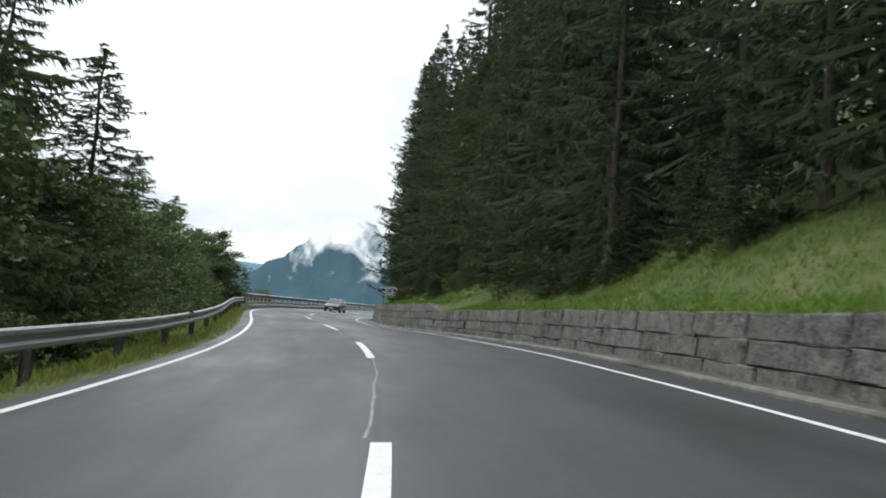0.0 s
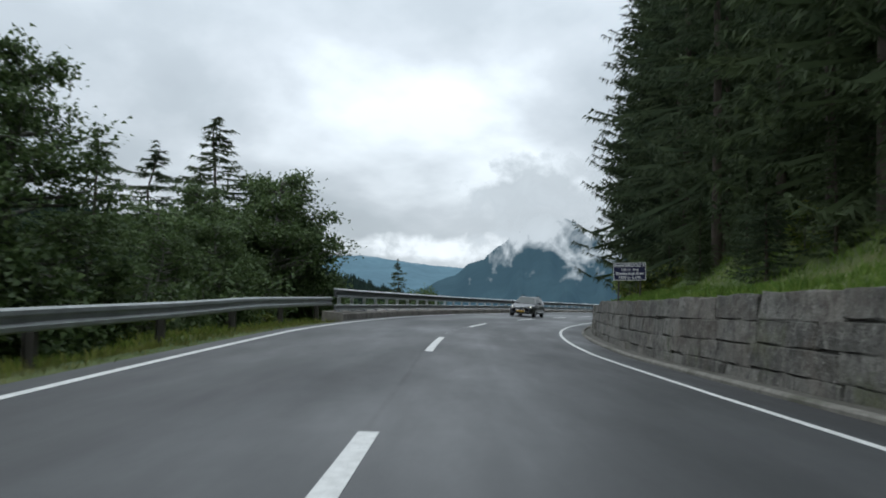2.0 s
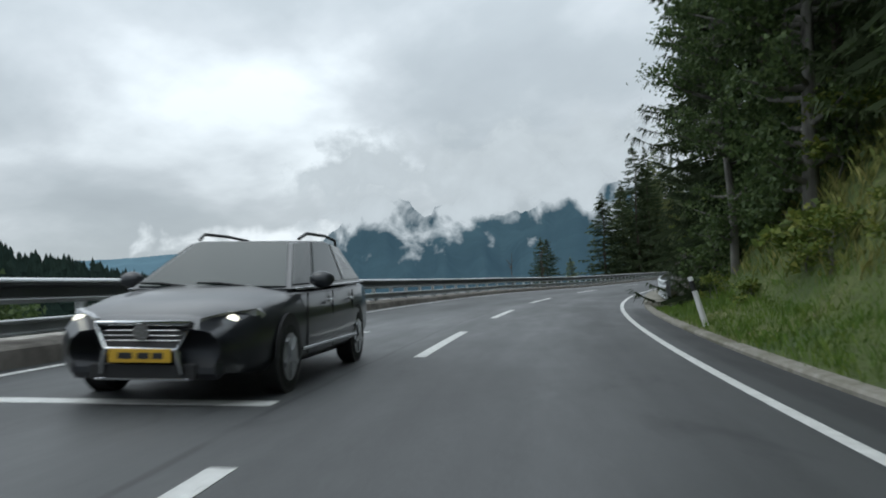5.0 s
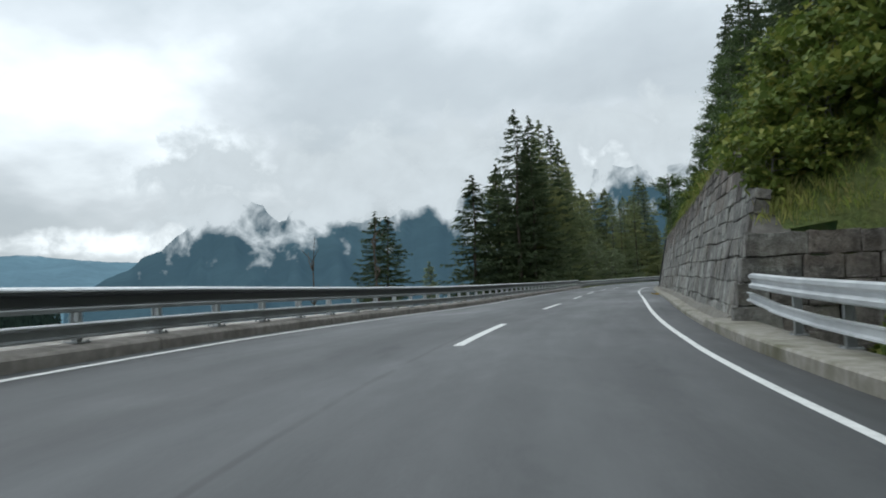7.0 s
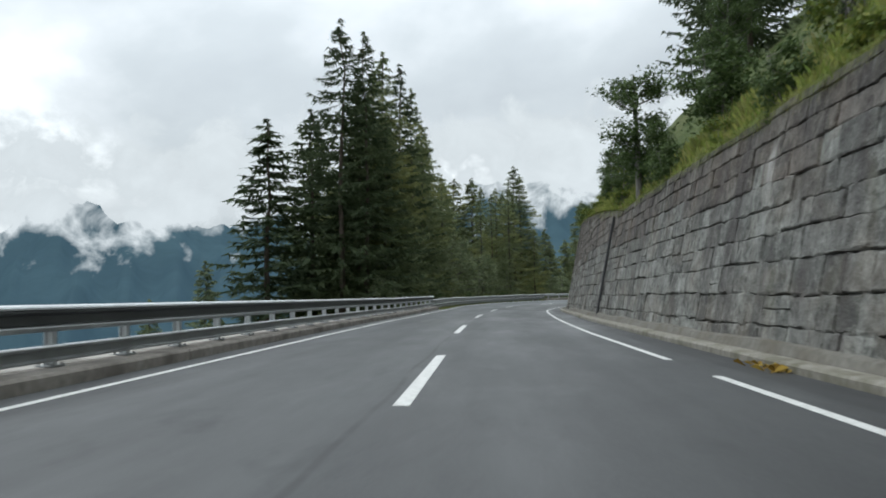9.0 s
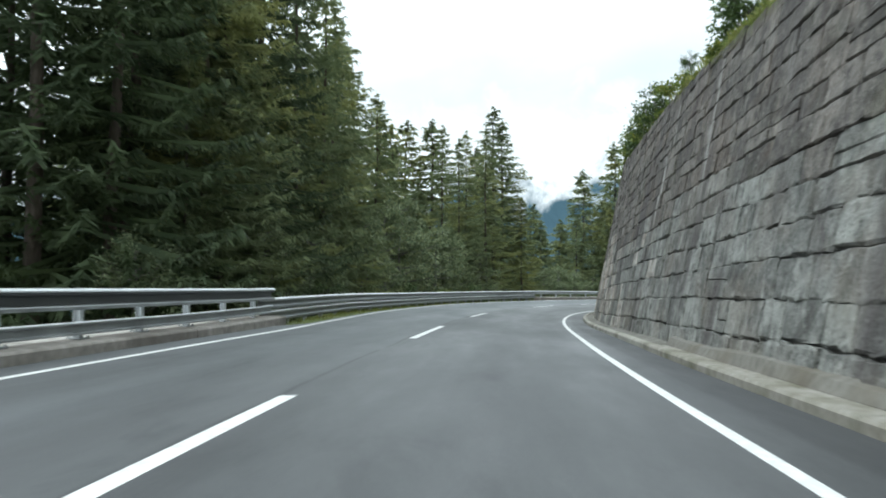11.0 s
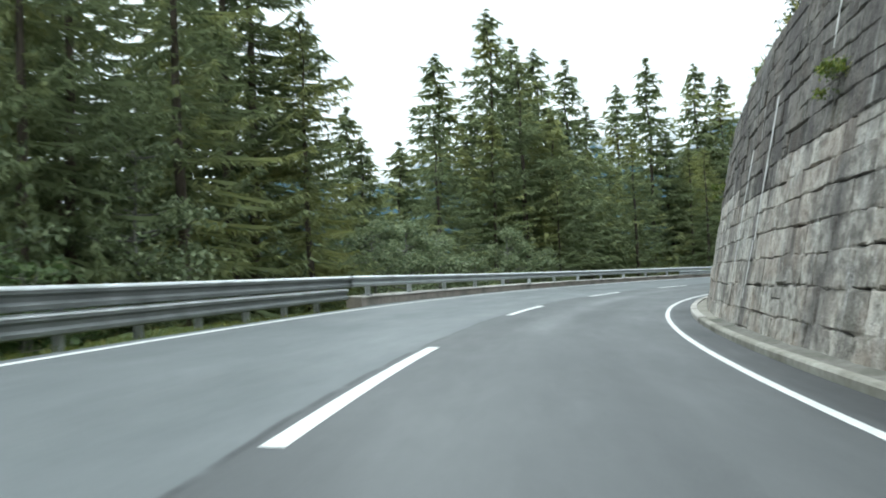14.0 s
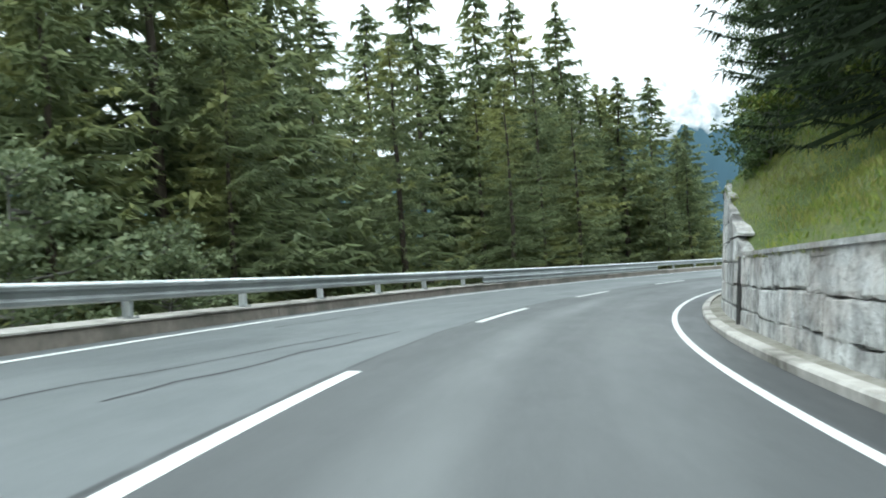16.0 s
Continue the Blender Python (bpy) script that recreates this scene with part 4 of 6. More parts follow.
# ---------------------------------------------------------------- guard rails
W_BEAM = ((0.0, 0.0), (0.075, 0.03), (0.08, 0.085), (0.025, 0.125), (0.025, 0.185), (0.08, 0.225), (0.075, 0.28), (0.0, 0.31),
          (-0.012, 0.30), (0.062, 0.272), (0.066, 0.23), (0.012, 0.19), (0.012, 0.12), (0.066, 0.08), (0.062, 0.036), (-0.012, 0.01))
BIG_BEAM = ((0.0, 0.0), (0.13, 0.0), (0.15, 0.02), (0.15, 0.05), (0.055, 0.08), (0.055, 0.19), (0.15, 0.225), (0.155, 0.25), (0.13, 0.27), (0.0, 0.27))
C_BEAM = ((0.0, 0.0), (0.09, 0.0), (0.09, 0.025), (0.035, 0.045), (0.035, 0.135), (0.09, 0.155), (0.09, 0.175), (0.0, 0.175))


def beam(name, shape, s0, s1, d, h, mat, parent, side=1, step=1.0, hfun=None, label=""):
    """side 1: the beam's face looks to the right of the road's direction."""
    return swept(name, lambda s: [(d + side * a, h + b + (hfun(s) if hfun else 0.0)) for a, b in shape], s0, s1, mat, parent, step, True, label)


def post_mesh(name, w, t, h, mat, plate=True):
    """An upright with an H section, its foot at the origin; y looks along the road."""
    bm = bmesh.new()
    box_bm(bm, t, 0.012, h, pose(0, 0, h / 2))
    box_bm(bm, 0.012, w, h, pose(-t / 2, 0, h / 2))
    box_bm(bm, 0.012, w, h, pose(t / 2, 0, h / 2))
    me = bpy.data.meshes.new(name)
    bm.to_mesh(me)
    bm.free()
    me.materials.append(mat)
    return me


def plate_mesh(mat):
    bm = bmesh.new()
    box_bm(bm, 0.24, 0.30, 0.025, pose(0, 0, 0.0125), 0.004)
    for x, y in ((-0.09, -0.12), (0.09, -0.12), (-0.09, 0.12), (0.09, 0.12)):
        bmesh.ops.create_cone(bm, cap_ends=True, segments=6, radius1=0.018, radius2=0.018, depth=0.03, matrix=pose(x, y, 0.035))
    me = bpy.data.meshes.new("base_plate")
    bm.to_mesh(me)
    bm.free()
    me.materials.append(mat)
    return me


def posts(parent, s0, s1, gap, d, h0, me, plate=None):
    s = s0
    while s < s1:
        p = on(s, d, h0)
        ob = new("post", me)
        ob.parent = parent
        ob.matrix_world = pose(p.x, p.y, p.z, 0, 0, heading(s))
        if plate:
            pl = new("base_plate", plate)
            pl.parent = ob
        s += gap


# rail on dark posts in the grass, at the start
rail_a = empty("guard_rail")
tagged(rail_a, "weathered steel guard rail on dark posts in the verge", "guard rail")
rise = lambda s: float(np.interp(s, (30, 44), (0.0, 0.12)))
beam("beam", W_BEAM, -62, 44.6, -4.78, 0.37, STEEL_DULL, rail_a, hfun=rise)
posts(rail_a, -60.5, 44, 4.5, -4.88, -0.5, post_mesh("post", 0.12, 0.14, 1.15, POST_DARK))

# bridge rail on its concrete edge beam
EDGE_SINK = lambda q: float(np.interp(q, (90, 105, 196, 202), (0.0, -0.075, -0.075, -0.03)))
edge_beam = empty("bridge_kerb")
tagged(edge_beam, "concrete bridge edge beam with open joints", "kerb", kind="structure")
s = 44.0
while s < 202:
    e = min(s + 8.0, 202.2)
    swept("edge_beam", lambda q: [(-4.16, -0.3), (-4.17, 0.215 + EDGE_SINK(q)), (-4.20, 0.25 + EDGE_SINK(q)), (-4.95, 0.27 + EDGE_SINK(q)), (-4.95, -0.9), (-4.5, -0.9), (-4.5, -0.3)], s + 0.02, e - 0.02, BRIDGE_EDGE, edge_beam, 1.0)
    s = e
swept("kerb_top", lambda q: [(-4.66, 0.245 + EDGE_SINK(q)), (-4.66, 0.268 + EDGE_SINK(q)), (-4.94, 0.281 + EDGE_SINK(q)), (-4.94, 0.255 + EDGE_SINK(q))], 44.1, 202.0, CONCRETE, edge_beam, 1.0)
swept("joint_filler", [(-4.19, -0.2), (-4.19, 0.12), (-4.93, 0.15), (-4.93, -0.2)], 44.1, 202.0, MORTAR, edge_beam, 2.0)
rail_b = empty("bridge_rail")
tagged(rail_b, "galvanised bridge rail with a deep top beam and short posts", "guard rail")
BEAM_RISE = lambda s: float(np.interp(s, (44, 60, 80, 110, 128, 142, 200), (0.06, 0.04, -0.03, -0.14, -0.16, -0.12, -0.10)))
# Flanges are coloured pale for reflected sky, the top beam dark for shade.
beam("top_beam", BIG_BEAM, 44.3, 202.0, -4.60, 0.755, STEEL_SHADED, rail_b, hfun=BEAM_RISE)
beam("top_flange", ((-0.01, 0.0), (0.165, -0.012), (0.172, 0.010), (0.160, 0.032), (0.10, 0.046), (-0.01, 0.046)), 44.3, 202.0, -4.60, 1.028, STEEL_SKYLIT, rail_b, hfun=BEAM_RISE)
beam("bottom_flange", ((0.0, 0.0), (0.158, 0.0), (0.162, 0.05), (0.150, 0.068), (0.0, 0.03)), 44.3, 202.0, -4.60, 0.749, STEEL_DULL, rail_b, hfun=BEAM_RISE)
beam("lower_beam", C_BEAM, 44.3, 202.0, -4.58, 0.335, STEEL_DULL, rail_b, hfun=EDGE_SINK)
beam("lower_flange", ((0.0, 0.0), (0.094, 0.0), (0.098, 0.012), (0.09, 0.024), (0.0, 0.024)), 44.3, 202.0, -4.58, 0.511, STEEL_SKYLIT, rail_b, hfun=EDGE_SINK)
rail_post, rail_plate = post_mesh("post", 0.12, 0.10, 0.66, STEEL), plate_mesh(STEEL_DULL)
posts(rail_b, 45.2, 97, 2.1, -4.62, 0.25, rail_post, rail_plate)
posts(rail_b, 97.8, 202, 2.1, -4.62, 0.185, rail_post, rail_plate)

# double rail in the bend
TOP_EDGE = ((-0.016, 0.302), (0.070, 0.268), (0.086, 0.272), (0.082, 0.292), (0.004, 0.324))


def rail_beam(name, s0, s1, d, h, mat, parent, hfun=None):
    """A profiled beam; an added pale strip paints skylight along its upper edge."""
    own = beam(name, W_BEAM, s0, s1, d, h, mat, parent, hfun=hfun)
    beam("top_edge", TOP_EDGE, s0, s1, d, h, STEEL_SKYLIT, own, hfun=hfun, label="added strip, pale as skylit steel")
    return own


BEND_RISE = lambda s: float(np.interp(s, (202, 225, 246, 258), (-0.09, -0.075, 0.01, 0.085)))
rail_c = empty("double_guard_rail")
tagged(rail_c, "two galvanised guard rail beams one above the other", "guard rail")
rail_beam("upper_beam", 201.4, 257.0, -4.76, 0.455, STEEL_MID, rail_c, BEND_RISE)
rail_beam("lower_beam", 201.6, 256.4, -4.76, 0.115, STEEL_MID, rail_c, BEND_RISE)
posts(rail_c, 202.5, 256, 2.0, -4.86, -0.4, post_mesh("post", 0.10, 0.12, 1.10, STEEL_DULL))

# rail on the parapet further on
parapet = empty("parapet_kerb")
tagged(parapet, "brown weathered concrete parapet kerb", "kerb", kind="structure")
s = 257.0
while s < 345:
    e = min(s + 10.0, 345)
    swept("parapet_block", [(-4.52, -0.3), (-4.54, 0.20), (-4.57, 0.232), (-5.0, 0.242), (-5.0, -0.8), (-4.7, -0.8)], s + 0.012, e - 0.012, CONCRETE_DARK, parapet, 1.0)
    swept("parapet_cap", [(-4.50, 0.234), (-4.50, 0.262), (-5.02, 0.272), (-5.02, 0.244)], s + 0.012, e - 0.012, CONCRETE, parapet, 1.0)
    s = e
rail_d = empty("parapet_rail")
tagged(rail_d, "galvanised guard rail on posts along the parapet", "guard rail")
rail_beam("beam", 256.6, 380, -4.68, 0.545, STEEL_DULL, rail_d)
rail_beam("second_beam", 303.5, 330, -4.66, 0.27, STEEL_DULL, rail_d)
posts(rail_d, 258.2, 345, 3.95, -4.78, 0.255, post_mesh("post", 0.10, 0.13, 0.55, STEEL), plate_mesh(STEEL_DULL))

# rail on the inner side in front of the gully
rail_e = empty("inner_guard_rail")
tagged(rail_e, "galvanised guard rail with a bent lower beam on a kerb", "guard rail")
INNER_RISE = lambda s: float(np.interp(s, (96, 108, 121), (-0.22, -0.18, 0.04)))
beam("upper_beam", W_BEAM, 96.5, 121.4, 5.30, 0.83, STEEL, rail_e, -1, hfun=INNER_RISE)
beam("lower_beam", C_BEAM, 96.5, 119.6, 5.30, 0.40, STEEL, rail_e, -1, hfun=lambda s: float(np.interp(s, (96, 110, 116.5, 119.6), (-0.08, -0.06, 0.02, 0.12))))
posts(rail_e, 97.5, 120, 2.6, 5.40, 0.2, post_mesh("post", 0.10, 0.12, 0.74, STEEL_DULL), plate_mesh(STEEL_DULL))
beam("lower_beam", C_BEAM, 119.6, 121.9, 5.34, 0.40, STEEL, rail_e, -1, hfun=lambda s: float(np.interp(s, (119.6, 121.9), (0.12, 0.23))))

# ---------------------------------------------------------------- trees
def spruce(seed, height=20.0, radius=4.2, bare=0.06, levels=30, mat=NEEDLES, thin=1.0, arms=8, fine=False):
    """A spruce with its foot at the origin: a tapered trunk and whorls of drooping, feathered branches."""
    rng = random.Random(seed)
    root = empty("spruce_tree")
    pts = [(rng.uniform(-0.03, 0.03) * i, rng.uniform(-0.03, 0.03) * i, height * i / 8) for i in range(9)]
    v, f = tube_np(pts, [0.011 * height * (1 - i / 8.3) + 0.015 for i in range(9)], 7)
    mesh_ob("trunk", v, f, BARK, root, True)
    verts, faces = [], []

    def tri(a, b, c):
        k = len(verts)
        verts.extend((a, b, c))
        faces.append((k, k + 1, k + 2))

    def spray(h, way, length, fineness):
        """A slim, tapering twig with its needles."""
        way = way.normalized()
        across = way.cross(Vector((rng.uniform(-0.9, 0.9), rng.uniform(-0.9, 0.9), 1.0))).normalized()
        b = (0.030 + 0.080 * length) * rng.uniform(0.8, 1.25) * (2.6 if fineness < 0 else 0.60 if fineness > 1 else 0.86 if fineness else 1.6)
        root_at = h - way * 0.04
        tri(root_at + across * b, root_at - across * b, h + way * length + Vector((0, 0, -0.10 * length)))

    for lv in range(levels):
        f0 = lv / (levels - 1)
        zf = bare + (1 - bare) * (f0 ** 0.86)
        z0 = zf * height
        reach = radius * ((1 - zf) ** 0.70 + 0.02) * rng.uniform(0.82, 1.12)
        if zf < 0.16:
            reach *= 0.62 + 2.3 * zf
        n = max(8, int(arms * (0.7 + 0.55 * (1 - zf))))
        spin = rng.uniform(0, 6.28)
        for k in range(n):
            if rng.random() > thin:
                continue
            a = spin + 6.283 * k / n + rng.uniform(-0.35, 0.35)
            ln = reach * rng.uniform(0.55, 1.15)
            ux, uy = math.cos(a), math.sin(a)
            droop = rng.uniform(0.14, 0.56) * (1.2 - zf)
            z = z0 + rng.uniform(-0.85, 0.85) * height / levels
            bend = rng.uniform(-0.25, 0.25)
            step = 0.29 if fine > 0 else 0.42
            segs = max(3, min(4 if fine < 0 else 12 if fine else 8, int(ln / step)))

            lift = rng.uniform(0.10, 0.34) * (1.15 - 0.5 * zf)

            def at(g):
                b = bend * g * g
                return Vector(((ux - uy * b) * ln * g, (uy + ux * b) * ln * g, z - droop * ln * (g - 0.5 * g * g * g) + lift * ln * max(0.0, g - 0.55) ** 1.4 * 1.6))

            for q in range(segs):
                g0, g1 = q / segs, min(1.0, (q + 1.3) / segs)
                p0, p1 = at(g0), at(g1)
                w = ((0.36 + 0.25 * zf) * ln * (1 - g0) ** 0.7 * min(1.0, 0.30 + 2.4 * g0) + 0.20 + 0.08 * zf) * rng.uniform(0.65, 1.2)
                w = min(w, 1.0 if fine < 0 else 0.36 if fine > 1 else 0.38 if fine else 0.55)
                for side in (-1, 1):
                    sx, sy = -uy * side, ux * side
                    # hanging side twigs
                    for q2 in range(1 if fine < 0 else 4 if fine > 0 else 2):
                        if q2 and g0 < 0.25:
                            continue
                        h = p0.lerp(p1, rng.random())
                        out, fwd, down = rng.uniform(0.35, 0.85), rng.uniform(0.2, 0.8), rng.uniform(-0.05, 0.85)
                        spray(h, Vector((sx * out + ux * fwd, sy * out + uy * fwd, -down)), w * rng.uniform(0.65, 1.2), fine)
            ahead = (at(1.0) - at(0.8)).normalized()
            spray(at(0.8), ahead, ln * 0.2 + 0.1, fine)
            if fine > 0:
                spray(at(0.9), ahead + Vector((-uy, ux, 0.1)) * 0.6, 0.22, fine)
                spray(at(0.9), ahead - Vector((-uy, ux, -0.1)) * 0.6, 0.22, fine)
            tri(at(0.0), at(0.75) + Vector((0, 0, 0.02)), at(0.7) - Vector((0, 0, 0.05)))
    for k in range(7):
        a = 6.28 * k / 7
        u = Vector((math.cos(a), math.sin(a), 0))
        zt = height * (0.955 + 0.009 * k)
        tri(Vector((0, 0, zt)), Vector((0, 0, zt - 0.12)), Vector((0, 0, zt + 0.05)) + u * height * 0.013 * (1.2 - k / 9))
    tri(Vector((0.03, 0, height * 0.95)), Vector((-0.03, 0, height * 0.95)), Vector((0, 0, height * 1.03)))
    if fine < 0:
        for k in range(3):
            u = Vector((math.cos(2.1 * k), math.sin(2.1 * k), 0)) * 0.42
            tri(Vector((0, 0, height * 0.5)) + u, Vector((0, 0, height * 0.5)) - u, Vector((0, 0, height * 0.84)))
    mesh_ob("crown", verts, faces, mat, root)
    return root


def leafy(name, seed, height=6.0, spread=2.6, trunk=0.25, clumps=34, leaves=85, size=0.13, mat=LEAVES, bark=BARK_GREY, stems=1):
    """A broad-leaved tree or shrub: stems, limbs and clumps of many small leaves with gaps between them."""
    rng = random.Random(seed)
    root = empty(name)
    tv, tf = [], []

    def tube(points, radii):
        v, f = tube_np(points, radii, 5 if stems == 1 and radii[0] > 0.06 else 3)
        o = len(tv)
        tv.extend(v)
        tf.extend(tuple(i + o for i in q) for q in f)

    centres = []
    for st in range(stems):
        lean = Vector((rng.uniform(-0.25, 0.25), rng.uniform(-0.25, 0.25), 0)) * (0.4 if stems == 1 else 1.6)
        foot = Vector((rng.uniform(-0.3, 0.3), rng.uniform(-0.3, 0.3), -0.3)) * (0 if stems == 1 else 1)
        spine = [foot + lean * (q / 5) * height * 0.5 + Vector((rng.uniform(-0.1, 0.1), rng.uniform(-0.1, 0.1), height * 0.88 * q / 5)) for q in range(6)]
        r0 = 0.018 * height / math.sqrt(stems) + 0.02
        tube(spine, [r0 * (1 - q / 5.6) for q in range(6)])
        for c in range(clumps // stems):
            f = rng.uniform(trunk, 1.0)
            i = min(4, int(f * 5))
            p = spine[i].lerp(spine[i + 1], f * 5 - i)
            a = rng.uniform(0, 6.283)
            wide = spread * math.sin(math.pi * min(1, max(0.08, (f - trunk) / (1.12 - trunk)) ** 0.75)) * rng.uniform(0.45, 1.0)
            tip = p + Vector((math.cos(a) * wide, math.sin(a) * wide, wide * rng.uniform(0.1, 0.45)))
            tube([p, p.lerp(tip, 0.55) + Vector((0, 0, -0.05 * wide)), tip], [r0 * 0.35, r0 * 0.22, 0.008])
            centres.append((tip, rng.uniform(0.45, 0.85) * (0.25 + spread * 0.2)))
            if wide > 0.9:
                centres.append((p.lerp(tip, 0.6), 0.5 * (0.25 + spread * 0.2)))
    mesh_ob("trunk", tv, tf, bark, root, True)
    verts, faces = [], []
    for c, r in centres:
        for _ in range(int(leaves * rng.uniform(0.6, 1.2))):
            o = Vector((rng.gauss(0, 1), rng.gauss(0, 1), rng.gauss(0, 0.7)))
            p = c + o * r * 0.55
            q = Euler((rng.uniform(-1.1, 1.1), rng.uniform(-1.1, 1.1), rng.uniform(0, 6.28))).to_matrix()
            w, h = size * rng.uniform(0.6, 1.2), size * rng.uniform(0.9, 1.7)
            k = len(verts)
            verts += [p + q @ Vector((w * 0.55, -h * 0.35, 0)), p + q @ Vector((0, h * 0.75, 0)), p + q @ Vector((-w * 0.6, -h * 0.2, 0.02))]
            faces.append((k, k + 1, k + 2))
    mesh_ob("crown", verts, faces, mat, root)
    return root


SPRUCE_LABEL = "dark green spruce with drooping branches on the slope"
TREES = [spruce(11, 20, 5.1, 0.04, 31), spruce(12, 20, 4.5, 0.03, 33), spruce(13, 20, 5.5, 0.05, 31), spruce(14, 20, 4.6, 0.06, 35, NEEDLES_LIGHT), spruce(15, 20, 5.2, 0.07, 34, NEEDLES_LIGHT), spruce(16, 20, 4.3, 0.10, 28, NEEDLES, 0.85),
         spruce(17, 20, 4.9, 0.05, 35, NEEDLES, 1.0, 8, True), spruce(18, 20, 5.1, 0.07, 33, NEEDLES, 0.97, 8, True), spruce(19, 20, 5.1, 0.13, 32, NEEDLES_LIGHT, 0.95, 8, True), spruce(20, 20, 5.0, 0.05, 38, NEEDLES_SHADED, 1.0, 9, 2)]
NEAR_DARK, NEAR_LIGHT = (6, 7), (8,)
for t in TREES:
    tagged(t, SPRUCE_LABEL, "tree", "spruces beside the road")
PLACED = [False] * len(TREES)


def plant(pool, used, k, m):
    """Puts the first of a kind where it is wanted, and copies of it after that."""
    if not used[k]:
        used[k] = True
        pool[k].matrix_world = m
        return pool[k]
    own = pool[k].scale
    return copy_thing(pool[k], m @ Matrix.Diagonal((1 / own.x, 1 / own.y, 1 / own.z, 1)))


def ground_at(s, d):
    return bank(s, d) if d > 0 else drop(s, d)


def spruce_at(s, d, top=None, height=None, k=0, wide=1.0, turn=None):
    """A spruce on the ground at (s, d); top is the height of its tip above the world's zero."""
    g = ground_at(s, d)
    base = on(s, d, g).z
    hgt = height if height else max(3.0, top - base)
    f = hgt / 20.0
    # Valley-side spruces past 205 take lighter needles, coloured for sunnier light.
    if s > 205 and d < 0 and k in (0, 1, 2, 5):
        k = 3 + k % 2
    reach = (5.1, 4.5, 5.5, 4.6, 5.2, 4.3, 4.9, 5.1, 5.1, 5.0)[k % 10] * f * 1.05
    wide *= 1.18 if s > 190 else 1.25 if s < 60 and d < -6 else 1.0
    if d < 0:
        wide = min(wide, max(0.55, (-d - 4.3) / reach))
    return plant(TREES, PLACED, k % len(TREES), stand(s, d, g - 0.15, turn if turn is not None else (s * 37 + d * 91) % 360, (f * wide, f * wide, f)))


# spruces whose tips stand out against the sky
for s, d, top, k, w in (
        (48.0, -10.9, 8.4, 6, 1.15), (50.0, -17.6, 8.2, 7, 1.1), (49.4, -14.4, 7.6, 7, 1.15), (40, -17, 9.5, 2, 0.9), (33, -22, 11, 1, 1), (4.5, -7.4, 7.4, 6, 1.15), (3.0, -9.4, 9.5, 7, 1.0), (-1.0, -8.8, 14, 7, 0.8), (29.5, -10.3, 8.5, 6, 1.15), (250, -9.6, 14.5, 8, 0.75), (20, -14, 10.5, 4, 0.9), (28, -12.5, 6.8, 0, 0.9),
        (-6, -12, 17, 1, 1.0),
        (79.5, -14.5, 1.6, 5, 0.8), (80.4, -13.3, 4.3, 7, 0.95), (143.3, -9.0, 4.7, 7, 1.15), (145.0, -8.9, 4.6, 6, 1.35), (209.8, -25.5, 4.2, 3, 1), (207.0, -29, 1.0, 3, 1),
        (201.6, -11.2, 21.4, 7, 1.2), (202.8, -9.6, 20.8, 6, 0.85), (211.4, -10.1, 22.0, 8, 0.85), (209.0, -10.4, 19.6, 8, 1.1), (199.8, -16.2, 13.7, 1, 1.2), (206.5, -11.0, 18.5, 6, 1.1), (210.0, -9.2, 16.3, 8, 0.95), (205.0, -14.5, 15.7, 2, 1.1), (208.5, -9.2, 15.5, 8, 1.0),
        (214.0, -9.2, 21.5, 6, 0.95), (218.0, -9.0, 20.5, 8, 0.95), (222.5, -9.2, 18.5, 8, 0.9), (226, -9.8, 17.5, 8, 0.95), (246.5, -9.6, 15, 8, 0.72), (251.5, -9.6, 15.5, 8, 0.72), (232, -12, 18, 8, 1.0), (235, -13.5, 19, 4, 1.0), (237.5, -11.5, 15.5, 8, 0.9), (241.5, -13, 15.5, 3, 0.9), (255.8, -9.4, 16, 8, 0.9),
        (216, -11.5, 17, 4, 1.1), (222, -10.5, 15.5, 0, 1.1), (250.9, -16.8, 16.4, 5, 1.0), (255.3, -17.7, 17.8, 1, 1.0), (255.3, -14.9, 17.7, 5, 1.0), (263.5, -14.3, 16.5, 1, 1.0), (261.4, -11.2, 20.0, 8, 1.15), (262.0, -10.6, 18.5, 8, 1.0),
        (294.1, -15.3, 22.2, 1, 0.9), (306.0, -22.1, 23.9, 3, 0.9), (281.2, -18.2, 12.3, 2, 1.1), (278.9, -10.4, 10.3, 8, 1.2), (307.4, -20.5, 23.1, 4, 0.9), (301.3, -12.9, 19.1, 3, 0.9),
        (325.2, -25.5, 23.4, 5, 0.9), (320.5, -17.2, 23.7, 3, 0.9), (331.8, -19.9, 25.7, 1, 0.9), (331.4, -16.1, 23.3, 4, 0.9), (339.7, -17.3, 25.2, 2, 0.9)):
    spruce_at(s, d, top=top, k=k, wide=w)

rng = random.Random(77)
# dense wood on the hill above the low wall
for s in np.arange(-22, 62, 3.9):
    for d0, lo in ((9.6, 15), (13.2, 18)):
        if rng.random() < 0.93:
            spruce_at(s + rng.uniform(-1.2, 1.2), d0 + rng.uniform(-0.8, 1.0) + (1.2 if s < 6 else 0), height=rng.uniform(lo, lo + 7), k=rng.choice(NEAR_DARK) if d0 < 11 and s > -12 else rng.choice((0, 1, 2, 0, 2, 5)), wide=rng.uniform(0.8, 0.95))
for s in np.arange(2, 60, 3.1):
    spruce_at(s + rng.uniform(-0.8, 0.8), 8.3 + rng.uniform(-0.4, 0.5) + (0.7 if s < 8 else 0), height=rng.uniform(2.4, 4.6), k=rng.choice((0, 1, 2, 5)), wide=rng.uniform(1.1, 1.5))
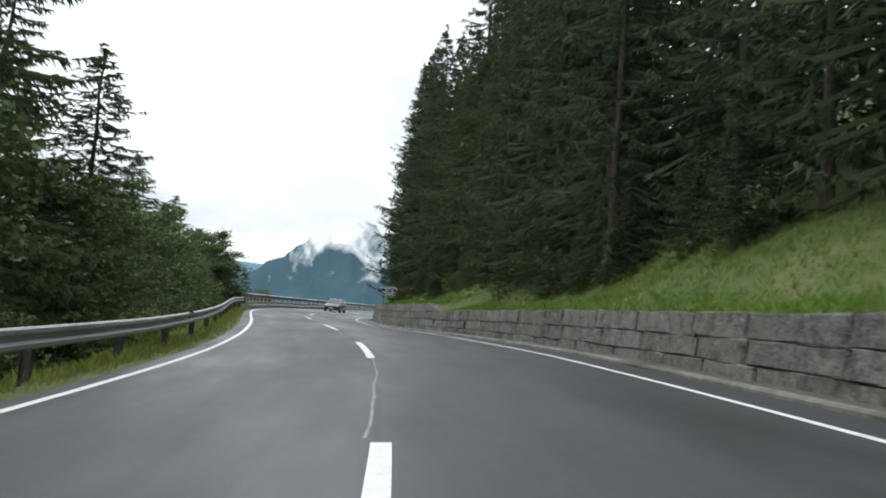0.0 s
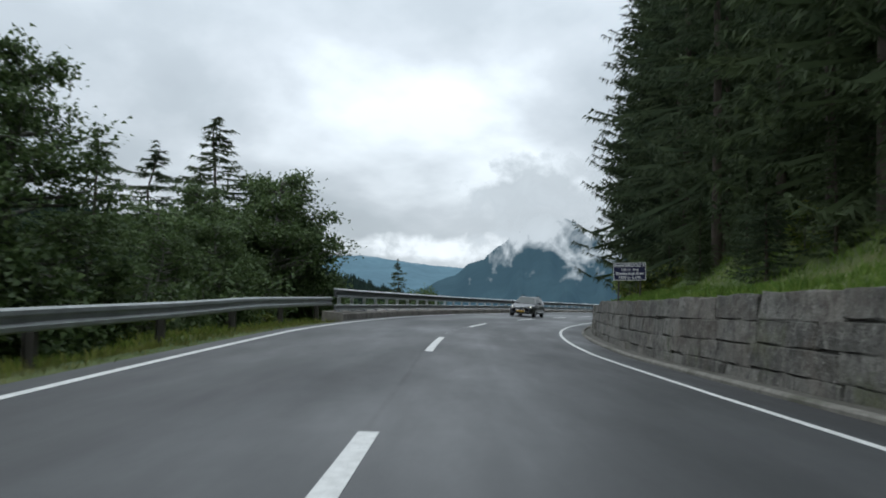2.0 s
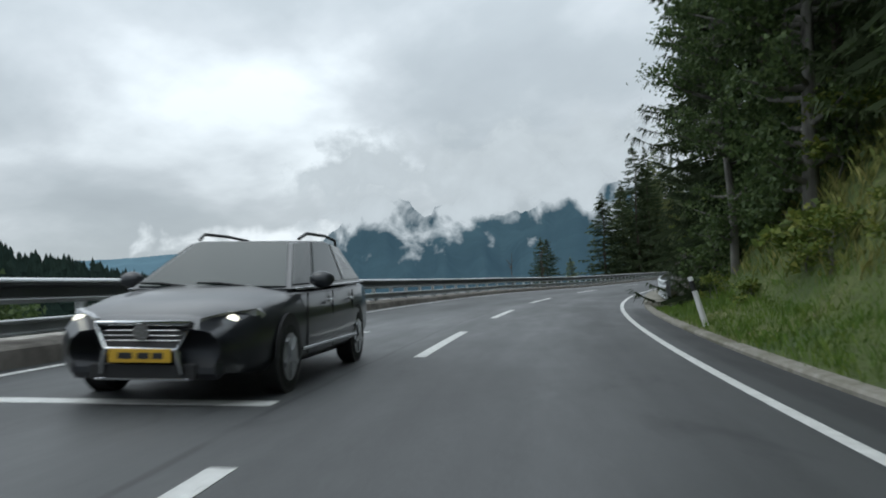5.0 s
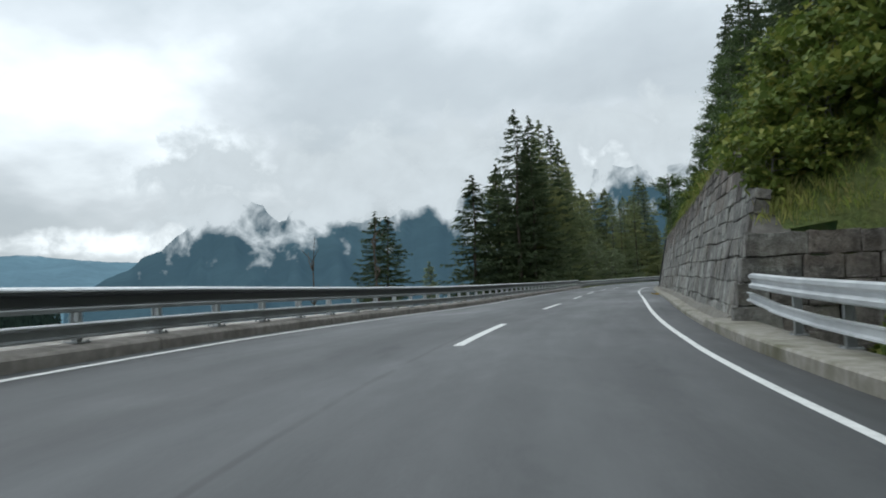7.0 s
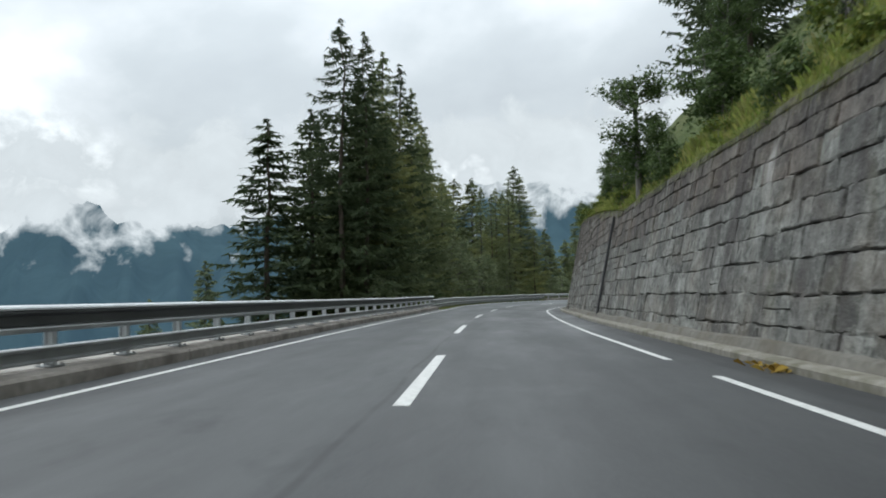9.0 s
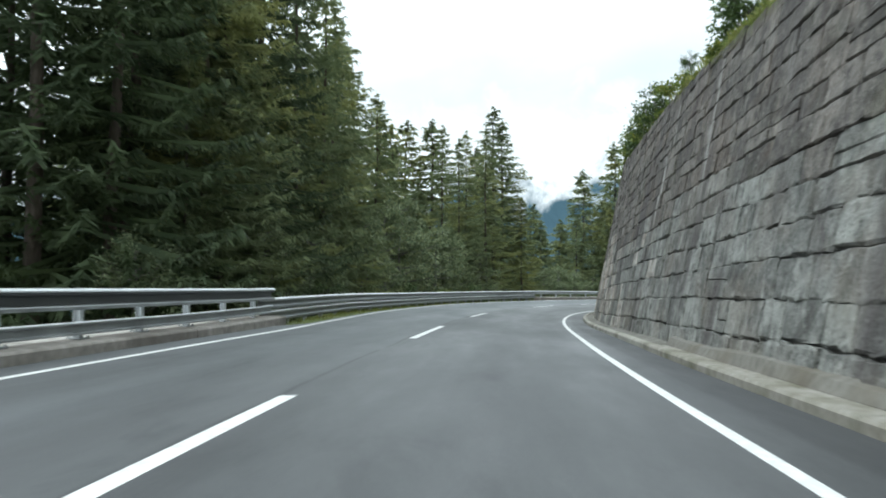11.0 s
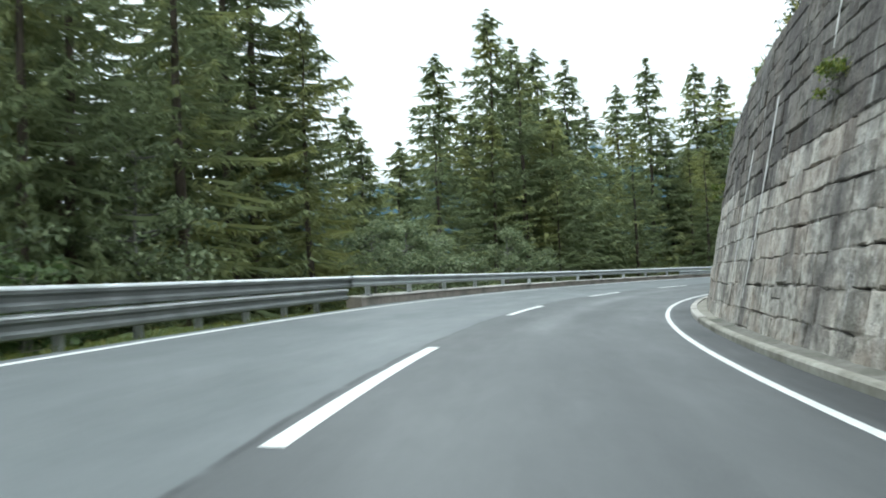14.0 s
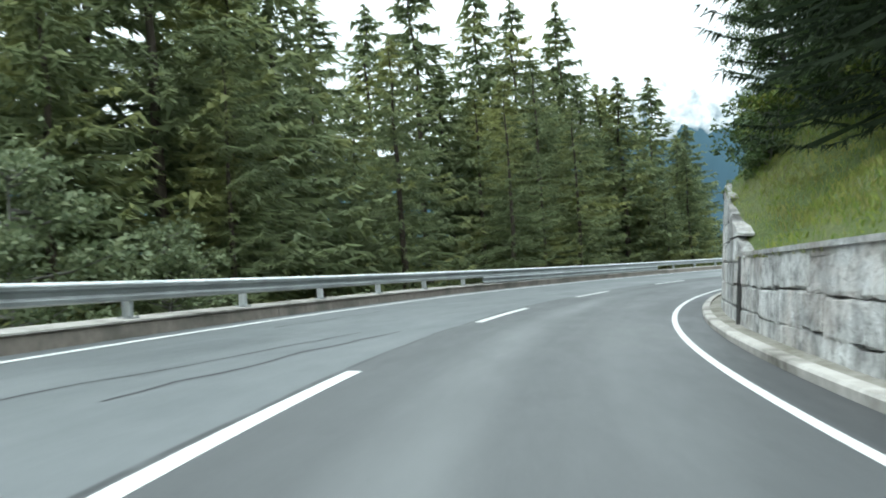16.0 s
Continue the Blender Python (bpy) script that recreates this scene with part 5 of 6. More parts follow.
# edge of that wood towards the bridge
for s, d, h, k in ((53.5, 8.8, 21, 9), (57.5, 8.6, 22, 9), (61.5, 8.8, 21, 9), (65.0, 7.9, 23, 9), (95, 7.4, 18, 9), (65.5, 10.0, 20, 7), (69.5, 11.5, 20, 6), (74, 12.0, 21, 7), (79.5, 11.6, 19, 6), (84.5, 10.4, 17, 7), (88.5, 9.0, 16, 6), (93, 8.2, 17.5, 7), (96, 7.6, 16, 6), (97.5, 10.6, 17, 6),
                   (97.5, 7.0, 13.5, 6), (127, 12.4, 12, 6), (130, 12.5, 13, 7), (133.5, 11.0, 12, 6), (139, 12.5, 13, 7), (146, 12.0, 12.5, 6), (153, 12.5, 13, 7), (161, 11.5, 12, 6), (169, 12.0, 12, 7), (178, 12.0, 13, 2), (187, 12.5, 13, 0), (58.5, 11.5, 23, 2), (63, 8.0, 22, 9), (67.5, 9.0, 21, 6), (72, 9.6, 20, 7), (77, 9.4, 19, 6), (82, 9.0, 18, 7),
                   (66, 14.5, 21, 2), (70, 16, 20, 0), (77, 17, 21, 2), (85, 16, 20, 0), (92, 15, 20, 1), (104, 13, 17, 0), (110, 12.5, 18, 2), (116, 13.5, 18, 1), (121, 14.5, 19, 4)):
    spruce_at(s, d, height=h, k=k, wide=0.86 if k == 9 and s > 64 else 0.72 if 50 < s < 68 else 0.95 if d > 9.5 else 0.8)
# wood above the tall wall
for s in np.r_[np.arange(126, 205, 7.0), np.arange(274, 300, 6.0)]:
    for d0 in (17,):
        if rng.random() < 0.9:
            spruce_at(s + rng.uniform(-2, 2), d0 + rng.uniform(-1.5, 2), height=rng.uniform(11, 17), k=rng.randrange(6))
for s, d, h, k in ((279.5, 10.2, 14, 6), (284, 9.3, 14, 9), (288.5, 9.0, 15, 9), (292.5, 9.4, 16, 6), (297, 11.0, 16, 7), (302, 11.0, 15, 6), (307, 12.5, 17, 4), (312, 11.5, 17, 2), (319, 12, 18, 0), (287, 14.5, 15, 3), (326, 13, 18, 1)):
    spruce_at(s, d, height=h, k=k)
# wood below the road in the second bend
for s in np.arange(205, 356, 4.2):
    for row, (d0, h0, h1) in enumerate(((-8.8, 10, 15), (-12.5, 15, 21), (-17.5, 18, 25))):
        if row == 2 and s < 216:
            continue
        if row == 0 and (rng.random() < 0.45 or 224 < s < 256):
            continue
        if 222 < s < 262 and row:
            h0, h1 = (9, 13) if row == 1 else (14, 18)
        if 263 < s < 286:
            if row < 2:
                continue
            h0, h1 = 13, 16
        if rng.random() < 0.92:
            near = row < 2 and s < 330
            spruce_at(s + rng.uniform(-1.4, 1.4), d0 + rng.uniform(-1.0, 1.0), height=rng.uniform(h0, h1), k=8 if near and (row == 0 or rng.random() < 0.6) else rng.choice((0, 3, 3, 4, 4)), wide=rng.uniform(0.78, 0.98) if s < 234 else rng.uniform(0.95, 1.2))
# wood below the road before the bridge
for s in np.arange(-20, 36, 5.5):
    for d0, h0, h1 in ((-14.5, 6, 9), (-20, 8, 12)):
        if rng.random() < 0.85:
            k = 1.4 if s < -4 else 1.0
            spruce_at(s + rng.uniform(-1.5, 1.5), d0 + rng.uniform(-1.5, 1.5), height=rng.uniform(h0, h1) * k, k=rng.randrange(6))


def joined_wood(name, spots, label):
    """Trees deep in the wood, too many to tell apart."""
    r = random.Random(3)
    kinds = [spruce(50 + q, 20, 4.8, 0.05, 22, NEEDLES, 1.0, 6, -1) for q in (0, 1)]
    base = []
    for kd in kinds:
        for ch in kd.children:
            if ch.name.startswith("crown"):
                n = len(ch.data.vertices)
                co = np.empty(n * 3)
                ch.data.vertices.foreach_get("co", co)
                base.append(co.reshape(n, 3))
    chunks = []
    for s, d, h in spots:
        co = base[d < 0] * (h / 20.0)
        a = r.uniform(0, 6.28)
        p = on(s, d, ground_at(s, d))
        x = co[:, 0] * math.cos(a) - co[:, 1] * math.sin(a)
        y = co[:, 0] * math.sin(a) + co[:, 1] * math.cos(a)
        chunks.append(np.stack([x + p.x, y + p.y, co[:, 2] + p.z], 1))
    verts = np.concatenate(chunks)
    faces = np.arange(len(verts)).reshape(-1, 3)
    for kd in kinds:
        for ch in list(kd.children):
            bpy.data.objects.remove(ch)
        bpy.data.objects.remove(kd)
    return tagged(mesh_ob(name, verts.tolist(), faces.tolist(), NEEDLES), label, "forest", kind="stuff")


DEEP = [(s + rng.uniform(-1.5, 1.5), d0 + rng.uniform(-1.5, 1.5), rng.uniform(17, 24)) for s in np.arange(-24, 122, 6.5) for d0 in (18,)]
DEEP += [(s + rng.uniform(-1.5, 1.5), d0 + rng.uniform(-1.5, 1.5), rng.uniform(19, 26) * (0.55 if s < 285 else 0.66 if s < 335 else 0.8)) for s in np.arange(226, 372, 6.2) for d0 in (-22.5, -29)]
DEEP += [(s + rng.uniform(-1.5, 1.5), -27 + rng.uniform(-2, 2), rng.uniform(11, 15)) for s in np.arange(-40, 38, 5)]
joined_wood("deep_wood", DEEP, "dense dark spruces deep in the wood")

# broad-leaved trees and shrubs
BROAD = [leafy("broadleaf_tree", 31, 7.5, 2.9, 0.10, 48, 88, 0.118), leafy("broadleaf_tree", 32, 6.5, 2.5, 0.10, 44, 85, 0.115), leafy("broadleaf_tree", 33, 9.0, 2.4, 0.30, 32, 80, 0.118),
         leafy("broadleaf_tree", 34, 7.5, 2.9, 0.06, 48, 88, 0.12, LEAVES_LIGHT), leafy("broadleaf_tree", 35, 6.5, 2.7, 0.06, 46, 88, 0.12, LEAVES_LIGHT),
         leafy("broadleaf_tree", 36, 13.0, 3.6, 0.05, 84, 120, 0.125)]
SHRUBS = [leafy("shrub", 41, 2.4, 1.4, 0.05, 26, 46, 0.12, LEAVES_BRIGHT, stems=3), leafy("shrub", 42, 1.8, 1.2, 0.05, 22, 42, 0.17, LEAVES_BRIGHT, stems=3), leafy("shrub", 43, 3.2, 1.7, 0.05, 30, 50, 0.13, LEAVES, stems=3),
          leafy("shrub", 44, 2.0, 1.5, 0.05, 26, 44, 0.19, LEAVES_BRIGHT, stems=3)]
for t in BROAD:
    tagged(t, "broad-leaved tree with an uneven green crown", "tree", "broad-leaved trees on the verge")
for t in SHRUBS:
    tagged(t, "leafy green shrub growing on the slope", "shrub", "shrubs beside the road")
USED_B, USED_S = [False] * 6, [False] * 4


def broad_at(s, d, top, k=0, wide=1.0):
    g = ground_at(s, d)
    f = max(1.5, top - on(s, d, g).z) / (7.5, 6.5, 9.0, 7.5, 6.5, 13.0)[k]
    return plant(BROAD, USED_B, k, stand(s, d, g - 0.1, (s * 53) % 360, (f * wide, f * wide, f)))


def shrub_at(s, d, f=1.0, k=0, lift=-0.05):
    return plant(SHRUBS, USED_S, k, stand(s, d, ground_at(s, d) + lift, (s * 71) % 360, f))


for s, d, top, k, w in ((46.5, -8.0, 7.0, 5, 1.1), (42.5, -8.6, 5.6, 5, 1.1), (49.0, -8.4, 7.4, 5, 0.95), (49.4, -7.9, 5.0, 1, 0.85), (49, -10.5, 6.0, 0, 1.0), (38.5, -8.8, 4.2, 0, 1.2), (31.5, -9.2, 6.9, 5, 1.1), (26.5, -7.6, 2.6, 0, 1.0), (36.5, -7.8, 3.0, 1, 1.0), (26, -8.4, 5.4, 1, 1.1), (21, -9.6, 7.4, 2, 0.7), (16, -8.3, 5.0, 0, 1.0),
                        (10, -8.6, 4.6, 1, 1.0), (3, -8.2, 4.6, 0, 1.0), (-4, -8.4, 5.2, 1, 1.0), (-11, -8.8, 6, 0, 1), (35, -12, 7.4, 2, 1.0), 
                        (34, -8.2, 3.4, 0, 1.2), (29, -8.6, 3.6, 1, 1.2), (45, -10.8, 5.2, 1, 1.1), (40.5, -7.4, 3.8, 1, 1.0), (48.5, -7.4, 6.0, 5, 0.9), (90.5, 6.7, 9.5, 5, 0.8),
                        (66.5, 7.8, 13.5, 5, 0.9), (86, 7.4, 14.5, 5, 0.8), (145, 9.0, 13.0, 5, 0.85), (152, 9.0, 13.5, 5, 0.85), (160, 8.6, 12.5, 5, 0.85), (168.5, 8.4, 11.5, 5, 0.8), (181, 7.3, 8.0, 1, 1.1), (172.5, 6.3, 9.8, 2, 1.25), (294, 8.4, 11.5, 5, 0.9), (300, 7.8, 12.5, 5, 0.9), (289, 9.6, 11, 5, 0.8), (178.5, 6.5, 7.4, 0, 0.8), (187, 7.0, 9.2, 1, 0.8),
                        (82.4, -13.4, 3.0, 2, 0.7), (85.5, -13, 2.8, 1, 0.8), (88, -13.6, 2.8, 0, 0.8), (77.5, -14.2, 1.7, 1, 0.8), (71, -15, 2.4, 0, 0.8),
                        (232, -8.6, 7.6, 3, 0.8), (237, -9.5, 8.5, 4, 0.9), (242, -8.4, 6.6, 4, 0.9), (247, -9.6, 7.2, 3, 0.8), (227, -8.2, 5.8, 4, 0.8), (252, -8.3, 5.2, 4, 0.9), (222, -8.4, 5.0, 3, 0.8), (217, -7.9, 4.0, 4, 0.9),
                        (267, -8.2, 4.2, 3, 1.0), (270.5, -8.4, 4.3, 4, 1.1), (275, -8.6, 4.0, 3, 1.0), (279.5, -8.6, 3.6, 4, 1.0), (284, -8.8, 4.6, 4, 1.0), (205.5, -8.4, 3.4, 4, 0.7), (210.5, -7.8, 4.4, 3, 0.8), (213.5, -7.6, 3.2, 4, 0.8), (201.5, -8.2, 3.0, 3, 0.8), (289, -8.6, 3.3, 4, 0.9),
                        (177, 7.8, 8.4, 1, 1.0), (170, 9.0, 9.5, 2, 1.0), (184, 9.0, 10.2, 0, 0.9), (164, 9.5, 9.5, 0, 0.9), (156, 10, 10.5, 1, 0.9), (190, 9.5, 11, 2, 1.0), (149, 11, 11, 2, 1.0), (140, 11.5, 11, 0, 1.0), (133, 10.5, 10, 1, 1.0),
                        (127, 9.5, 9.5, 0, 1.0), (217, 9.2, 12.0, 2, 0.7), (232, 9.0, 12.5, 2, 0.6), (118, 9.2, 5.5, 1, 1.0), (75, 9.8, 9.0, 0, 0.8), (81, 9.2, 7.6, 1, 0.8), (66, 9.6, 7.4, 1, 0.9), (314, 9.0, 8.5, 1, 0.9), (308, 9.2, 8.0, 0, 0.8)):
    broad_at(s, d, top, k, w)
for s, d, f, k in ((123.6, 6.2, 0.75, 3), (123.6, 7.2, 0.6, 3), (124.6, 8.2, 0.8, 3), (123.5, 9.4, 0.8, 3), (125.4, 9.6, 0.9, 3), (124.8, 5.95, 0.5, 3), (123.4, 10.6, 0.9, 3), (126.6, 8.9, 0.9, 0), (124.2, 7.4, 0.9, 3), (123.7, 8.6, 1.0, 3), (125.6, 8.2, 1.0, 3), (125.2, 6.6, 0.7, 3), (124.0, 10.0, 1.0, 2), (120.5, 10.6, 1.1, 3), (118, 11.6, 1.2, 2), (121.5, 12.4, 1.2, 3), (119.5, 13.4, 1.2, 2), (122.2, 9.6, 1.0, 3), (121.6, 8.7, 0.9, 3), (120.8, 9.4, 1.0, 3), (122.0, 10.8, 1.1, 3), (119.2, 9.8, 1.0, 2), (117.2, 10.4, 1.1, 3), (122.4, 11.6, 1.1, 2), (121.0, 11.4, 1.2, 3), (115.5, 12.2, 1.1, 2), (127, 7.3, 0.95, 1), (29.5, -6.9, 0.7, 2), (33.5, -7.4, 0.9, 2), (39.5, -6.9, 0.8, 2), (35.2, -6.6, 0.6, 2), (27, -7.6, 0.9, 2), (42.2, -7.0, 0.9, 2), (46.4, -6.4, 0.7, 2), (128, 7.7, 0.9, 0), (130.5, 7.5, 0.7, 1), (133, 7.8, 0.8, 0), (137, 7.6, 0.6, 1), (141.5, 8.2, 0.9, 2), (146, 7.9, 0.7, 0), (151, 8.3, 0.8, 2), (158, 7.8, 0.7, 0), (166, 7.6, 0.9, 2),
                   (173, 7.0, 0.8, 2), (188, 8.0, 0.8, 0), (196, 8.4, 0.7, 0), (205, 8.6, 0.8, 2), (211, 8.4, 0.6, 0), (224, 8.8, 0.5, 0), (71, 7.6, 0.7, 0), (77.5, 7.0, 0.6, 0), (84, 6.9, 0.7, 1), (88.5, 7.2, 0.8, 2), (67.5, 7.4, 0.8, 1), (64.6, 6.3, 0.6, 1), (77.2, 6.7, 0.4, 1), (79.8, 7.0, 0.45, 0), (74.5, 6.9, 0.45, 1), (82.4, 6.8, 0.5, 0), (78.6, 8.9, 0.9, 0), (75.5, 8.8, 0.8, 2), (82, 9.0, 0.9, 2), (85.5, 8.2, 0.8, 0), (73, 9.0, 0.9, 2), (80.2, 9.8, 1.1, 2), (69.5, 8.3, 0.9, 2), (66.2, 6.8, 0.4, 0), (86.5, 6.2, 0.35, 1), (90, 6.0, 0.35, 0),
                   (92.5, 6.6, 0.8, 2), (102, 8.0, 1.0, 2), (108, 7.8, 0.9, 1), (113, 8.2, 1.0, 0), (118.5, 7.4, 0.9, 1), (-4, -6.2, 0.5, 2), (8, -6.4, 0.55, 0), (14, -6.6, 0.5, 2), (24, -6.5, 0.6, 2), (33, -6.6, 0.5, 0), (41, -6.1, 0.45, 1), (43.2, -5.5, 0.35, 1), (37, -7.2, 0.9, 2), (44.5, -6.9, 0.8, 2), (48, -6.8, 0.9, 2), (51.5, -6.6, 0.9, 2), (29, -7.3, 0.9, 2), (19, -7.4, 0.9, 2), (2, -7.2, 0.8, 2), (55, -7.6, 0.4, 2),
                   (51.5, 6.8, 0.75, 0), (53.6, 7.1, 0.8, 2), (55.8, 6.8, 0.6, 0), (20, 9.0, 0.6, 2), (29, 8.8, 0.5, 2), (36, 9.3, 0.6, 0), (48, 8.0, 0.55, 0), (52, 7.4, 0.5, 1), (57, 7.0, 0.5, 0), (2, 10.0, 0.7, 2), (11, 9.8, 0.6, 0), (-6, 10.4, 0.7, 2), (208, -6.3, 0.5, 0), (215, -6.6, 0.6, 2), (222, -6.5, 0.6, 0),
                   (231, -6.6, 0.7, 2), (239, -6.8, 0.8, 0), (246, -6.7, 0.7, 2), (291.5, 6.2, 0.55, 2), (293.5, 6.8, 0.75, 0), (295.5, 6.4, 0.8, 2), (297.5, 7.2, 0.9, 2), (292.5, 8.4, 0.8, 2), (289.5, 9.0, 0.8, 0), (286, 9.4, 0.9, 2), (282, 9.6, 0.9, 2), (278, 10.0, 0.9, 0), (300, 8.6, 0.6, 0), (294, 8.0, 0.5, 2), (305, 8.4, 0.7, 0), (232.0, 5.1 + 0.79, 0.22, 0), (247.0, 5.1 + 0.80, 0.30, 0), (263.0, 5.1 + 0.82, 0.30, 1)):
    lift = 3.7 - ground_at(s, d) if s in (232.0, 247.0, 263.0) else -0.05
    shrub_at(s, d, f, k, lift)


for s, f, k in ((125, 0.35, 1), (127.4, 0.45, 3), (129.2, 0.38, 0), (131.5, 0.5, 1), (133.4, 0.36, 0), (135, 0.3, 0), (138.2, 0.48, 1), (140.6, 0.4, 0), (144, 0.35, 0), (147.3, 0.5, 0), (150.2, 0.42, 1), (157.5, 0.5, 2), (154, 0.4, 1), (162, 0.35, 0), (168, 0.5, 2), (178, 0.45, 0), (192, 0.4, 0), (199, 0.35, 1), (206, 0.55, 0), (209, 0.6, 2), (212, 0.6, 0), (215.5, 0.7, 2), (219, 0.65, 0), (222, 0.5, 1), (225, 0.6, 2), (230, 0.5, 1), (236, 0.45, 0), (243, 0.35, 0), (250, 0.4, 0), (257, 0.35, 1), (263, 0.3, 0), (268, 0.3, 1)):
    shrub_at(s, 5.55 + 0.2 * wall_top(s), f, k, -0.1)


def snag(s, d, top):
    """A bare dead tree."""
    r = random.Random(int(s))
    root = empty("dead_tree", stand(s, d, drop(s, d)))
    h = top - on(s, d, drop(s, d)).z
    tv, tf = [], []
    spine = [Vector((0.15 * math.sin(q), 0.1 * q * 0.3, h * q / 6)) for q in range(7)]
    for pts, rad in [(spine, [0.10 * (1 - q / 6.8) for q in range(7)])] + [([spine[q], spine[q] + Vector((r.uniform(-0.3, 0.3), r.uniform(-0.3, 0.3), 0.35)), spine[q] + Vector((r.uniform(-0.6, 0.6), r.uniform(-0.6, 0.6), 0.9))], [0.035, 0.024, 0.008]) for q in (3, 3, 4, 4, 4, 5, 5, 5)]:
        v, f = tube_np(pts, rad, 5)
        o = len(tv)
        tv += v
        tf += [tuple(i + o for i in q) for q in f]
    mesh_ob("trunk", tv, tf, BARK, root, True)
    return tagged(root, "bare dark dead tree below the bridge", "tree")


snag(138.3, -10.2, 3.4)
snag(140.0, -7.9, 4.2)


# ---------------------------------------------------------------- far woods and grass
def far_wood(name, places, mat, label, seed):
    r = random.Random(seed)
    verts, faces = [], []
    for x, y, z, h in places:
        w = h * r.uniform(0.17, 0.29)
        for t in range(8):
            f0, f1 = t / 8 * 0.94, min(1.0, t / 8 * 0.94 + 0.20)
            n = 8
            k = len(verts)
            spin = r.uniform(0, 1)
            verts.append((x, y, z + h * f1))
            for q in range(n):
                a = spin + 6.283 * q / n
                rr = w * ((1 - f0) ** 0.85) * r.uniform(0.85, 1.3) * (0.45 if q % 2 else 1.0)
                verts.append((x + rr * math.cos(a), y + rr * math.sin(a), z + h * (f0 + r.uniform(-0.03, 0.03))))
            faces += [(k, k + 1 + q, k + 1 + (q + 1) % n) for q in range(n)]
    return tagged(mesh_ob(name, verts, faces, mat), label, "forest", kind="stuff")


def far_places():
    r = random.Random(9)
    out = []
    for _ in range(2500):
        b, dist = r.uniform(-64, -16), r.uniform(200, 430)
        a = radians(b)
        x, y = VIEW.x + dist * math.sin(a), VIEW.y - 20 + dist * math.cos(a)
        lim = float(np.interp(b, (-62, -41, -34, -27, -22, -17), (9.2, 6.6, 5.2, 3.5, 2.1, 0.7))) - r.random() * 0.7
        top = math.tan(radians(lim)) * dist * (0.45 + 0.55 * r.random() ** 0.35)
        h = r.uniform(11, 17)
        out.append((x, y, top - h * r.uniform(0.9, 1.12), h))
    return out


# The far wood gets a faint glow for haze as well.
FAR_NEEDLES = far_slope("hazy_distant_spruces", (0.024, 0.036, 0.026), (0.05, 0.085, 0.09), 0.07, True)
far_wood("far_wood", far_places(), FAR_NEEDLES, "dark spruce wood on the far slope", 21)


def far_hill():
    """The slope that carries the far wood."""
    verts, faces, rows = [], [], 12
    bs = np.arange(-75, -13, 2.0)
    for b in bs:
        lim = float(np.interp(b, (-75, -41, -34, -27, -22, -15), (8, 3.2, 2.0, 0.4, -1.0, -4)))
        for i in range(rows):
            dist = 90 + 340 * i / (rows - 1)
            a = radians(b)
            z = math.tan(radians(lim)) * dist - 14 - 40 * (1 - i / (rows - 1))
            verts.append((VIEW.x + dist * math.sin(a), VIEW.y - 20 + dist * math.cos(a), z))
    for i in range(len(bs) - 1):
        for j in range(rows - 1):
            a = i * rows + j
            faces.append((a, a + rows, a + rows + 1, a + 1))
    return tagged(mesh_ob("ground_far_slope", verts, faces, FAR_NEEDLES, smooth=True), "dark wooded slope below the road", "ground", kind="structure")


far_hill()


def grass(name, zones, mat, label, seed, height=0.3):
    r = np.random.RandomState(seed)
    verts, faces = [], []
    for s0, s1, d0, d1, per, hk in zones:
        n = int((s1 - s0) * abs(d1 - d0) * per)
        for _ in range(n):
            s, d = r.uniform(s0, s1), r.uniform(d0, d1)
            if d > 0 and 122.4 < s < 270.5:
                d = d - 5.3 + 5.32 + 0.2 * wall_top(s)
            p = on(s, d, ground_at(s, d) - 0.02)
            h = height * hk * r.uniform(0.45, 1.25)
            for _b in range(5):
                a = r.uniform(0, 6.283)
                w = 0.005 + 0.009 * h
                lean = h * r.uniform(0.1, 0.6)
                o = Vector((r.uniform(-0.13, 0.13), r.uniform(-0.13, 0.13), 0))
                u = Vector((math.cos(a), math.sin(a), 0))
                v = Vector((-math.sin(a), math.cos(a), 0))
                k = len(verts)
                verts += [p + o - u * w, p + o + u * w, p + o + v * lean * 0.4 + u * w * 0.6 + Vector((0, 0, h * 0.6)), p + o + v * lean + Vector((0, 0, h * r.uniform(0.85, 1.0)))]
                faces += [(k, k + 1, k + 2), (k, k + 2, k + 3)]
    return tagged(mesh_ob(name, verts, faces, mat), label, "grass", kind="stuff")


